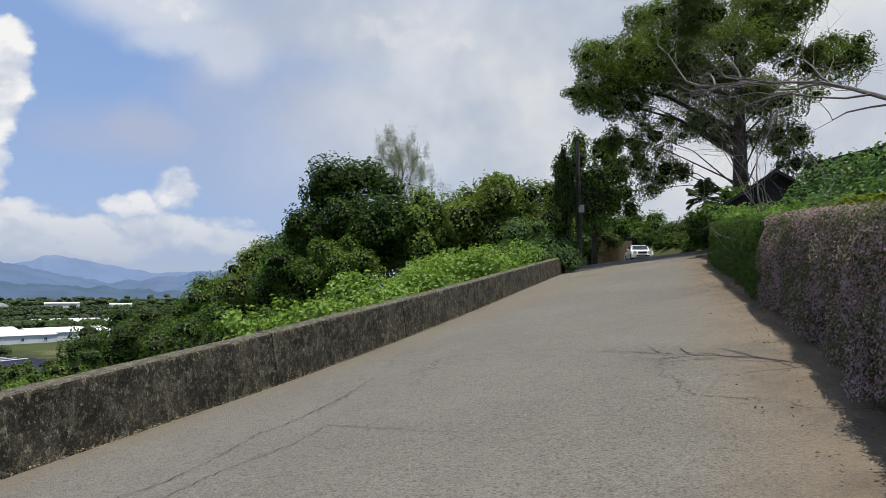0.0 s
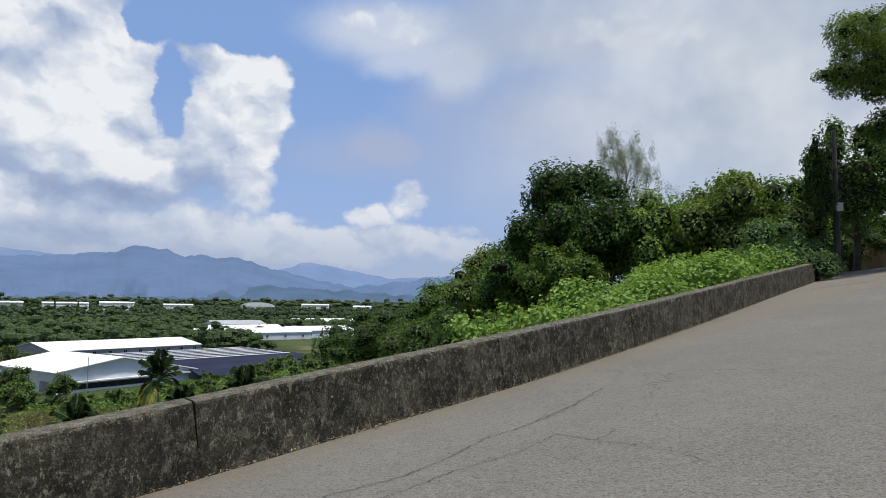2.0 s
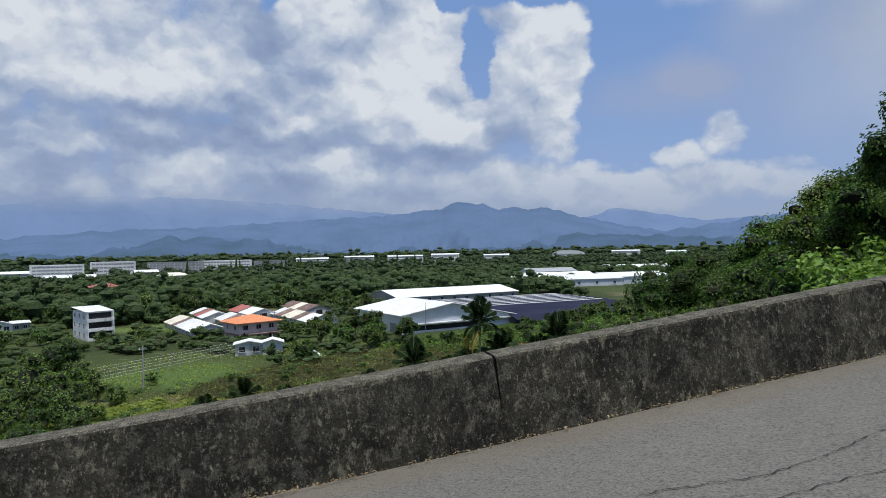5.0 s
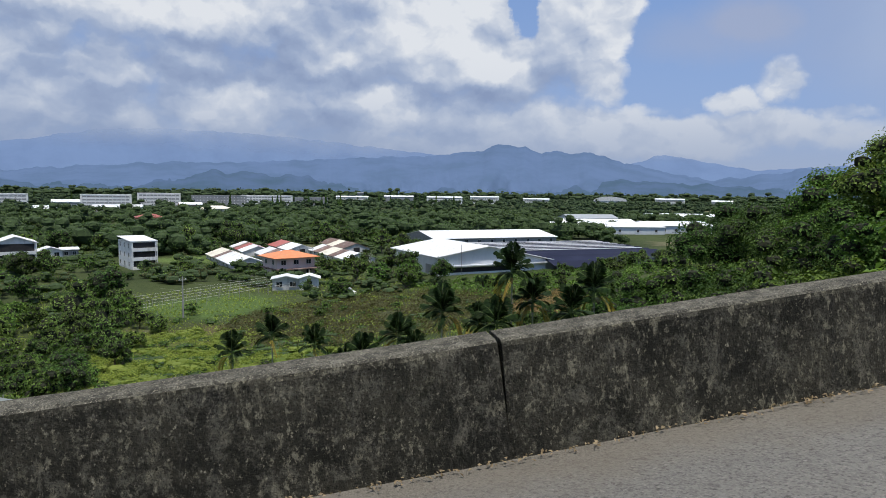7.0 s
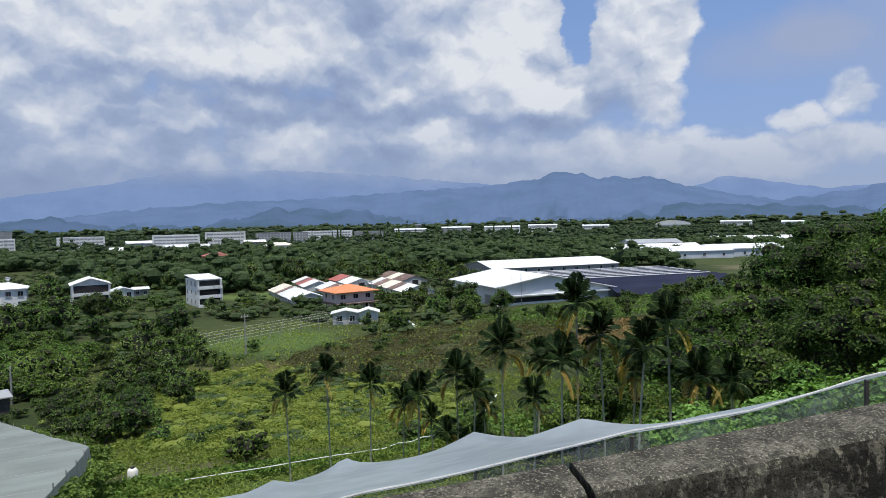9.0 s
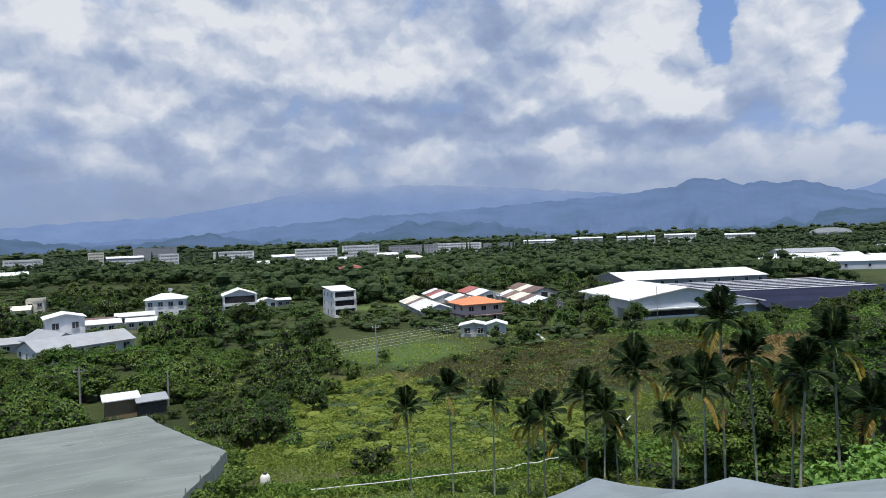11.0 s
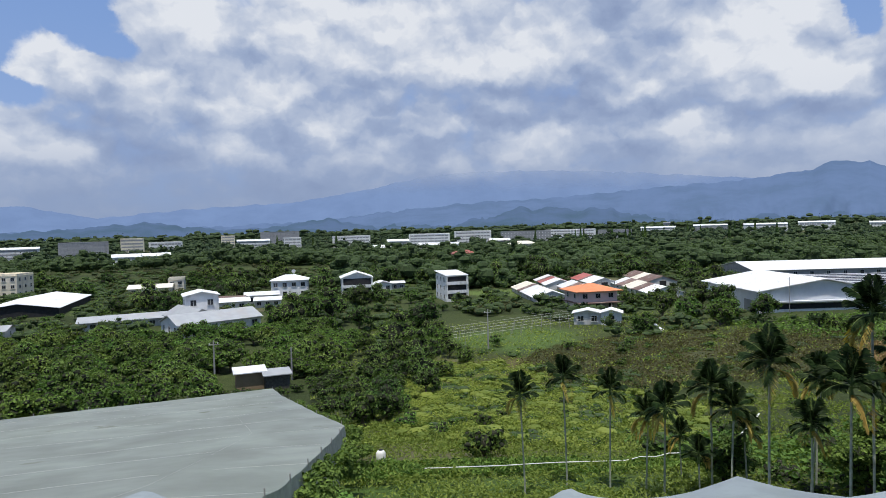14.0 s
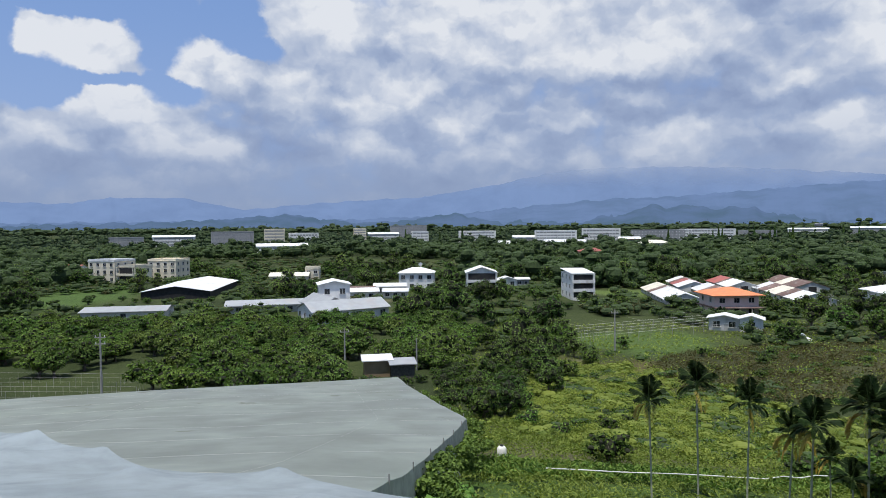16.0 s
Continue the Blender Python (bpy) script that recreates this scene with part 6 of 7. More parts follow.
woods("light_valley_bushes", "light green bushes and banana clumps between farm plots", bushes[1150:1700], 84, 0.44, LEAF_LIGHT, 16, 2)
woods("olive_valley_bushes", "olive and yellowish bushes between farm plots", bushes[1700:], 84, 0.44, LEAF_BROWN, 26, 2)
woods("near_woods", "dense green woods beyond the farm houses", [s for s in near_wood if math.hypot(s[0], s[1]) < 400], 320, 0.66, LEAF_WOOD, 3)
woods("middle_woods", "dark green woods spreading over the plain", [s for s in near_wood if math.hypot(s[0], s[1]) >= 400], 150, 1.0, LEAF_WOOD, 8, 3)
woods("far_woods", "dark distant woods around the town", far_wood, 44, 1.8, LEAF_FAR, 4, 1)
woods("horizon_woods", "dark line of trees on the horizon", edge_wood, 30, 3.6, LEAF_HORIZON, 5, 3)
# spires of conifers in the town
for k in range(26):
    az, far = rng.uniform(48, 92), rng.uniform(760, 1050)
    x, y = -5 - math.sin(radians(az)) * far, 5 + math.cos(radians(az)) * far
    if k == 0:
        r2 = np.random.default_rng(77)
        h = r2.uniform(0, 1, 260)
        q = r2.uniform(0, 6.283, 260)
        p = np.stack([np.cos(q) * (1 - h) * 2.3, np.sin(q) * (1 - h) * 2.3, 2 + h * 17], -1)
        spire = (Shape().tube([(0, 0, 0), (0, 0, 18)], [0.4, 0.1], 5).mesh("trunk", DARK_BARK), array_mesh("crown", *leaf_arrays(p, np.stack([np.cos(q), np.sin(q), q * 0 + 0.3], -1), 1.7, 0.7, r2), LEAF_DARK))
    plant(spire, "far dark spire-shaped conifer in the town", x, y, VALLEY, 0, rng.uniform(0.8, 1.15), "conifer", "tree", "town conifers")


# ---- ground cover ----


def cover(name, label, count, region, size, slim, leaf, seed, tall=0.5, patchy=0.0, heap_up=0.0, up=1.0):
    """Leaves and blades scattered over the land inside a region (a test of x, y within a box)."""
    rng = np.random.default_rng(seed)
    x0, x1, y0, y1, test = region
    ps = []
    while sum(len(p) for p in ps) < count:
        x, y = rng.uniform(x0, x1, 6000), rng.uniform(y0, y1, 6000)
        ok = test(x, y)
        if patchy:
            ok &= np.array([noise.noise(Vector((a * 0.18, b * 0.18, seed))) for a, b in zip(x, y)]) > -0.5 + patchy * rng.uniform(0, 1, 6000)
        x, y = x[ok], y[ok]
        lump = np.array([max(0.0, noise.noise(Vector((a * 0.35, b * 0.35, seed + 5.0)))) for a, b in zip(x, y)])
        z = ground_z(x, y) + rng.uniform(0, 1, len(x)) * tall + lump * heap_up * (0.4 + 0.6 * rng.uniform(0, 1, len(x)))
        ps.append(np.stack([x, y, z], -1))
    p = np.concatenate(ps)[:count]
    n = rng.normal(size=p.shape) * 0.42 + np.array([0, 0, up])
    solo(name, array_mesh(name, *leaf_arrays(p, n, size, slim, rng), leaf), label, "ground cover", kind="stuff")


oval = lambda cx, cy, rx, ry: (lambda x, y: ((x - cx) / rx) ** 2 + ((y - cy) / ry) ** 2 < 1)  # noqa: E731
cover("yellow_vines", "yellow-green creeping vines over a field", 46000, (-118, -52, 14, 52, oval(-85, 31, 33, 17)), 0.22, 0.8, LEAF_YELLOW, 51, 0.35, 1.35, 2.0)
hummock, weeds = [], []
while len(hummock) < 260:
    x, y = rng.uniform(-118, -54), rng.uniform(14, 60)
    if in_field(x, y) and ((x + 85) / 34) ** 2 + ((y - 33) / 20) ** 2 < 1:
        (hummock if len(hummock) < 170 or rng.uniform() < 0.5 else weeds).append((x, y, land(x, y) - 0.25, rng.uniform(1.4, 4.6), rng.uniform(0.5, 1.2)))
while len(weeds) < 190:
    x, y = rng.uniform(-126, -66), rng.uniform(22, 112)
    if in_field(x, y):
        weeds.append((x, y, land(x, y) - 0.25, rng.uniform(1.2, 5.0), rng.uniform(0.5, 1.3)))
woods("vine_hummocks", "mounds of yellow-green creeping vines", hummock, 150, 0.24, LEAF_YELLOW, 71, 3, LEAF_YELLOW)
woods("field_weed_clumps", "clumps of rank green weeds in open fields", weeds, 140, 0.28, LEAF_MID, 72, 3)
cover("slope_grass", "bright fresh grass on the lower slope", 30000, (-66, -24, -2, 48, lambda x, y: from_line(x, y, CREST)[0] > 16), 0.34, 0.25, LEAF_GRASS, 52, 0.35, 0.5, 0.5, 0.4)
cover("brown_weeds", "brown and olive weeds over a fallow field", 22000, (-128, -72, 46, 118, oval(-101, 80, 27, 36)), 0.42, 0.5, LEAF_BROWN, 53, 0.7, 0.6, 0.9, 0.5)
cover("field_grass", "green field grass and weeds", 15000, (-160, -60, 10, 110, lambda x, y: (x > -160) & (y > 8)), 0.60, 0.35, LEAF_GRASS, 54, 0.4, 0.9, 0.6, 0.5)
cover("warehouse_verge", "rank green shrubs and weeds before a warehouse", 9000, (-140, -90, 104, 215, lambda x, y: (x > -134 + (y - 112) * 0.12)), 0.7, 0.6, LEAF_MID, 60, 1.0, 0.5, 2.2)
cover("low_weeds", "mixed low weeds under slender palms", 26000, (-72, -30, 12, 62, lambda x, y: from_line(x, y, CREST)[0] > 14), 0.34, 0.4, LEAF_GRASS, 61, 0.5, 0.7, 1.2, 0.6)
cover("dry_grass", "tall dry tan grass", 5000, (-92, -52, 80, 118, oval(-72, 99, 16, 18)), 0.9, 0.2, LEAF_DRY, 55, 1.2, 0.5, 0.6, 0.2)
cover("ditch_weeds", "rank dark weeds along a ditch", 9000, (-60, -38, 8, 46, lambda x, y: np.abs(x + 47.5 + 0.18 * (y - 18) * -1) < 2.4 + 0.06 * np.abs(y - 20)), 0.42, 0.4, LEAF_MID, 56, 0.5, 0.4, 0.4, 0.4)
cover("net_edge_creeper", "green creeper heaped against the net's edge", 5000, (-46, -22, 0, 11, oval(-33, 6.2, 7.5, 2.2)), 0.34, 0.8, LEAF_MID, 57, 1.6, 0, 1.2)
cover("slope_scrub", "dense dark scrub and vines on the hillside", 42000, (-70, 10, 24, 150, lambda x, y: (from_line(x, y, CREST)[0] > 1.2) & (from_line(x, y, CREST)[0] < 55) & (y > 30 - x * 0.05)), 0.42, 0.7, LEAF_MID, 58, 1.2, 0.3, 2.6)
cover("net_crop_rows", "green crop seen through the net", 9000, (-84, -24, -60, 8, lambda x, y: np.sin(y * 2.1) > 0.1), 0.5, 0.6, LEAF_MID, 59, 0.9, 0.2, 0.3)

heaps_at = []
for k in range(3, 30):
    x, y = bx[k * 2, 0], by[k * 2, 0] + 0.9
    if abs(x + 84) > 4:
        heaps_at.append((float(x), float(y), float(gz[k * 2, 0]) - 1.1 - 0.5 * math.sin(k * 2.3), 0.8 + 0.35 * math.sin(k * 1.7)))

# ---- areca palms ----


def frond_mesh(name, long, droop, leaf, seed):
    """A feather frond from the origin along +x: a bowed stalk with a row of leaflets on either side."""
    rng = np.random.default_rng(seed)
    stalk = [(long * t, 0.0, long * (0.62 * t - droop * t * t)) for t in np.linspace(0, 1, 9)]
    verts, quads = [], []
    for k in range(24):
        t = 0.14 + 0.86 * k / 23
        base = np.array([long * t, 0, long * (0.62 * t - droop * t * t)])
        reach = long * 0.48 * (math.sin(math.pi * (0.12 + 0.8 * t)) ** 0.7) + 0.05
        for side in (-1, 1):
            way = np.array([0.62 + 0.2 * t, side * (0.85 - 0.35 * t), 0.20 - 0.55 * t + rng.normal() * 0.10])
            way /= np.linalg.norm(way)
            tip = base + way * reach + np.array([0, 0, -0.28 * reach * (0.4 + t)])
            mid = base + way * reach * 0.5
            wide = np.array([0.044 * long, 0, 0.010])
            k0 = len(verts)
            verts += [base - wide * 0.4, mid - wide, tip, mid + wide]
            quads.append((k0, k0 + 1, k0 + 2, k0 + 3))
    me = array_mesh(name, verts, quads, leaf)
    return me, Shape().tube(stalk, [0.035, 0.03, 0.027, 0.024, 0.02, 0.016, 0.012, 0.009, 0.006], 4).mesh("stalk", PALM_SHAFT)


FRONDS = [frond_mesh("frond", 1.08, d, LEAF_PALM, 60 + k) for k, d in enumerate((0.12, 0.34, 0.62))]
OLD_FROND = frond_mesh("frond", 1.15, 1.3, LEAF_PALM_OLD, 66)


def areca(x, y, top, seed, size=1.0, old=1, name="areca_palm", label="slender areca palm with a dark feathery crown"):
    rng = np.random.default_rng(seed)
    z = land(x, y) - 0.3
    high = top - z
    ob = thing(name, label, "palm", (x, y, z), 0, "areca palms")
    lean = rng.normal() * 0.15
    stem = Shape()
    pts, rad = [], []
    rings = max(8, int(high / 0.22))
    for k in range(rings + 1):
        t = k / rings
        pts.append((lean * t * t, lean * 0.6 * t, (high - 0.9 * size) * t))
        rad.append((0.056 - 0.014 * t + (0.03 if k == 0 else 0) + (0.006 if k % 2 else 0.0)) * size ** 0.5)
    stem.tube(pts, rad, 7)
    part("trunk", stem.mesh("trunk", PALM_BARK), ob)
    cx, cy, cz = pts[-1]
    part("crownshaft", Shape().tube([(cx, cy, cz), (cx, cy, cz + 0.25), (cx, cy, cz + 0.9 * size)], [0.06, 0.085, 0.04], 8).mesh("crownshaft", PALM_SHAFT), ob)
    count = int(rng.integers(15, 20))
    for k in range(count):
        t = k / count
        me, stalk = FRONDS[0 if t < 0.35 else 1 if t < 0.72 else 2]
        f = part("frond", me, ob)
        lift = 62 - 84 * t + rng.normal() * 7
        f.matrix_basis = pose(cx, cy, cz + 0.85 * size - 0.35 * t * size, 0, 0, 137.5 * k + rng.normal() * 10) @ pose(0, 0, 0, 0, -lift, 0) @ Matrix.Scale(size * rng.uniform(0.85, 1.1), 4)
        part("stalk", stalk, f)
    for k in range(old):
        f = part("frond", OLD_FROND[0], ob, "yellowed hanging frond")
        f.matrix_basis = pose(cx, cy, cz + 0.3, 0, 0, rng.uniform(0, 360)) @ pose(0, 0, 0, 0, rng.uniform(5, 25), 0) @ Matrix.Scale(size * 1.0, 4)
        part("stalk", OLD_FROND[1], f)
    return ob


for k, (x, y, top, size, old) in enumerate(((-38.5, 18.6, -8.0, 0.85, 1), (-41.2, 22.4, -7.9, 0.95, 0), (-40.1, 24.7, -8.6, 0.9, 0), (-37.3, 25.4, -9.4, 0.85, 2), (-35.2, 25.2, -8.4, 1.0, 2), (-33.8, 27.1, -7.2, 1.0, 2), (-32.6, 27.3, -8.0, 0.95, 1),
        (-29.1, 26.5, -4.9, 1.05, 1), (-29.5, 29.1, -6.0, 0.8, 2), (-31.6, 31.5, -6.4, 0.75, 2), (-25.6, 27.3, -5.2, 1.05, 0), (-25.7, 28.6, -2.5, 1.0, 1), (-25.2, 30.0, -4.2, 0.95, 2), (-21.1, 27.3, -3.9, 0.95, 1), (-22.3, 31.4, -3.3, 1.0, 1),
        (-23.2, 29.6, -5.6, 0.85, 1), (-34.0, 29.4, -9.9, 0.8, 0), (-27.4, 27.2, -7.4, 0.8, 1), (-38.6, 28.6, -11.4, 0.7, 1), (-20.0, 30.2, -5.4, 0.9, 2), (-17.6, 28.9, -5.0, 0.8, 1), (-33.3, 26.0, -10.5, 0.7, 0))):
    areca(x, y, top, 100 + k, size, old + 1)
areca(22.5, 55.8, 10.2, 140, 1.3, 0, label="small distant palm behind the road's end")
for x, y, s in ((-126, 108, 1.4), (-119, 118, 1.6), (-166, 86, 1.7), (-188, 76, 1.5)):
    z = land(x, y)
    ob = thing("feather_palm", "low feather palm beside a shed", "palm", (x, y, z), 0, "garden palms")
    part("trunk", Shape().tube([(0, 0, -0.3), (0, 0, 1.6)], [0.3, 0.2], 7).mesh("trunk", DARK_BARK), ob)
    for k in range(13):
        f = part("frond", FRONDS[k % 3][0], ob)
        f.matrix_basis = pose(0, 0, 1.6, 0, 0, 137.5 * k) @ pose(0, 0, 0, 0, -30 + 4 * k, 0) @ Matrix.Scale(s, 4)

# ---- the wooded bank above the parapet ----


def big_bush(name, label, centre, radii, count, size, leaf, seed, clumps=14, slim=0.6, category="tree", extra=()):
    """A mass of leaves with limbs inside, standing on the land under its middle."""
    rng = np.random.default_rng(seed)
    x, y, z = centre
    g = land(x, y)
    ob = thing(name, label, category, (x, y, g - 0.3))
    mid = z - g + 0.3
    wood = Shape().tube([(0, 0, 0), (0.1, 0, mid * 0.5), (0, 0.1, mid)], [0.16 + radii[0] * 0.04, 0.13 + radii[0] * 0.02, 0.06], 7, cap=False)
    for k in range(6):
        q = k * 1.05 + rng.uniform(0, 0.5)
        limb_shape(wood, (0, 0, mid * (0.35 + 0.08 * k)), (math.cos(q) * radii[0], math.sin(q) * radii[1], radii[2] * 0.7), max(radii) * 0.55, 0.07, 1, rng, 0.5, 4)
    part("trunk", wood.mesh("trunk", DARK_BARK), ob)
    blobs = lobes((0, 0, mid), radii, clumps + 8, rng, 0.32) + [((c[0] - x, c[1] - y, c[2] - g + 0.3), r) for c, r in extra]
    p, n = crown_points(blobs, int(count * 1.8), rng, up=0.45, shell=0.62, jitter=0.36)
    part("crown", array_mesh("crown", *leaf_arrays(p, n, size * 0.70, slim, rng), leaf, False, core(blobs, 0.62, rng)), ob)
    return ob


big_bush("vine_covered_tree", "dark round tree smothered in hanging vines", (-5.6, 41.5, 5.6), (3.9, 3.6, 4.2), 13000, 0.33, LEAF_DARK, 201, 20)
big_bush("round_bush", "dense round bush hung with creeper", (-5.9, 36.5, 3.0), (2.1, 2.0, 2.2), 5000, 0.26, LEAF_MID, 202, 14)
big_bush("vine_mass", "tall green bank of trees draped in vines", (2.9, 40.5, 5.4), (3.9, 3.6, 3.9), 13000, 0.32, LEAF_LIGHT, 203, 22)
big_bush("vine_mass", "leafy vine-draped tree behind a parapet", (-1.4, 41.5, 5.0), (3.0, 2.8, 3.6), 8000, 0.32, LEAF_LIGHT, 204, 16)
big_bush("vine_mass", "leafy vines piled beside a utility pole", (5.6, 40.8, 6.0), (2.1, 2.1, 2.9), 5200, 0.28, LEAF_LIGHT, 215, 16)
big_bush("roadside_shrubs", "glossy leafy shrubs crowding over a parapet", (4.4, 33.5, 3.3), (2.2, 2.6, 2.0), 6000, 0.20, LEAF_GLOSSY, 205, 14)
big_bush("dark_tree", "dark tall tree behind the utility pole", (11.0, 48.0, 9.2), (3.0, 3.0, 4.2), 6500, 0.30, LEAF_DARK, 206, 14)
big_bush("vine_column", "column of vines climbing a roadside pole", (7.15, 38.6, 7.0), (0.62, 0.62, 3.9), 3200, 0.20, LEAF_DARK, 207, 12)
big_bush("slope_tree", "leafy tree on a steep slope", (-15.0, 57.0, 2.4), (4.2, 4.2, 3.9), 6500, 0.34, LEAF_LIGHT, 208, 16)
big_bush("slope_tree", "dark leafy tree on a steep slope", (-10.5, 50.0, 3.0), (4.0, 3.8, 3.6), 6500, 0.32, LEAF_DARK, 209, 16)
big_bush("slope_tree", "rounded green tree low on the slope", (-26.5, 64.0, -2.6), (5.0, 4.6, 3.6), 6000, 0.36, LEAF_DARK, 210, 16)
big_bush("slope_tree", "rounded green tree among hillside scrub", (-20.0, 60.0, -0.5), (4.5, 4.2, 3.6), 6000, 0.36, LEAF_MID, 211, 16)
big_bush("slope_tree", "dark round tree at the foot of the hill", (-34.0, 70.0, -4.0), (4.5, 4.5, 4.0), 5500, 0.38, LEAF_DARK, 212, 14)
big_bush("slope_tree", "spreading tree on the wooded hill", (-13.0, 66.0, 5.0), (5.0, 5.0, 4.5), 6000, 0.40, LEAF_DARK, 213, 16)
big_bush("slope_tree", "tall tree on the wooded hill", (-5.0, 58.0, 6.0), (4.5, 4.5, 4.5), 6000, 0.38, LEAF_MID, 214, 16)
for k in range(34):
    s, u = rng.uniform(4, 46), rng.uniform(EDGE.near(9, 55), EDGE.near(-22, 122))
    x, y = (float(v) for v in EDGE.at(u, s))
    if y < 52:
        continue
    plant(BROAD[k % 3], "leafy tree in dense hillside woodland", x, y, land(x, y) - 0.4, rng.uniform(0, 360), rng.uniform(0.6, 0.95), "hillside_tree", "tree", "hillside wood")
for k, (x, y, z, r) in enumerate(((-10.5, 38.5, -1.0, 2.6), (-14.5, 44.0, -1.6, 3.0), (-18.5, 50.0, -2.6, 3.2), (-12.0, 33.0, -3.0, 2.2), (-17.0, 38.0, -4.2, 2.6), (-22.0, 44.0, -5.4, 2.8), (-25.0, 52.0, -5.6, 3.2), (-20.0, 35.0, -6.4, 2.2), (-27.0, 40.0, -7.6, 2.6), (-32.0, 50.0, -8.0, 3.0), (-30.0, 36.0, -9.4, 2.4), (-37.0, 45.0, -10.0, 2.6), (-15.5, 30.5, -6.0, 1.8), (-38.0, 58.0, -8.8, 3.4), (-46.0, 66.0, -10.5, 3.6), (-30.0, 33.0, -10.6, 1.9), (-36.0, 29.5, -12.2, 1.7))):
    big_bush("thicket_bush", "dense green bush in a hillside thicket", (x, y, z), (r, r * 0.95, r * 0.85), 2600, 0.30, (LEAF_MID, LEAF_DARK, LEAF_DARK)[k % 3], 230 + k, 10, category="shrub")


def vine_bank(name, label, spots, count, size, leaf, seed):
    """Low hummocks of broad vine leaves."""
    rng = np.random.default_rng(seed)
    blobs = []
    for x, y, z, r in spots:
        blobs += lobes((x, y, z), (r, r, r * 0.75), 7, rng, 0.42)
    p, n = crown_points(blobs, count, rng, 0.8, 0.66)
    solo(name, array_mesh(name, *leaf_arrays(p, n, size, 0.85, rng, 0.16), leaf), label, "vines", kind="stuff")


hummocks = []
for k in range(17):
    u = WALL_LINE.near(-2.6, 14.5) + k * 1.18
    for off in (1.9, 3.9):
        x, y = (float(v) for v in WALL_LINE.at(u + rng.normal() * 0.3, off + rng.normal() * 0.3))
        base = float(road_z(*WALL_LINE.at(u)))
        h = base + np.interp(k, [0, 4, 8, 12, 16], [-0.6, 0.3, 0.65, 0.9, 0.8]) + rng.normal() * 0.16 - (0.25 if off > 3 else 0.15)
        hummocks.append((x, y, h, rng.uniform(0.95, 1.35)))
vine_bank("bright_vines", "bright green broad-leaved vines heaped behind the parapet", hummocks, 24000, 0.15, LEAF_BRIGHT, 301)
vine_bank("bright_vines_low", "bright green vine patch on the slope", [(-15.0, 22.9, -5.6, 1.5), (-13.2, 24.2, -4.9, 1.6), (-16.6, 24.6, -6.3, 1.4), (-11.6, 25.4, -4.2, 1.5), (-10.0, 26.6, -3.6, 1.5), (-8.6, 27.6, -2.9, 1.6)], 6500, 0.20, LEAF_BRIGHT, 302)
under = []
for k in range(26):
    x, y = (float(v) for v in WALL_LINE.at(WALL_LINE.near(-4.69, 5.99) + rng.uniform(-1.0, 9), rng.uniform(1.6, 4.4)))
    under.append((x, y, land(x, y) + 0.45, rng.uniform(0.4, 0.75)))
vine_bank("weeds_behind_wall", "tall willowy weeds growing between wall and net", under, 8000, 0.15, LEAF_MID, 303)

vine_bank("net_side_creeper", "creeper and weeds grown up the net's open side", heaps_at, 9000, 0.22, LEAF_MID, 304)

# sparse grey tree above the bank
rng2 = np.random.default_rng(401)
ob = thing("sparse_tree", "tall grey-leaved tree with thin upright branches", "tree", (-3.4, 54.0, land(-3, 54) - 1.6))
wood, tips = Shape(), []
limb_shape(wood, (0, 0, 0), (0, 0, 1), 11.0, 0.26, 0, rng2, 0.2, 6)
for k in range(16):
    q = k * 2.4
    limb_shape(wood, (0, 0, 8.0 + 0.5 * k), (math.cos(q) * 0.55, math.sin(q) * 0.55, 1.0), 3.6 - 0.1 * k, 0.07, 2, rng2, 0.28, 4, tips, 0.18)
part("trunk", wood.mesh("trunk", BARK), ob)
p = np.repeat(np.array([tuple(t) for t in tips]), 210, 0) + rng2.normal(size=(len(tips) * 210, 3)) * np.array([0.17, 0.17, 0.42]) - np.array([0, 0, 0.25])
part("crown", array_mesh("crown", *leaf_arrays(p, rng2.normal(size=p.shape), 0.10, 0.45, rng2), LEAF_GREY), ob)

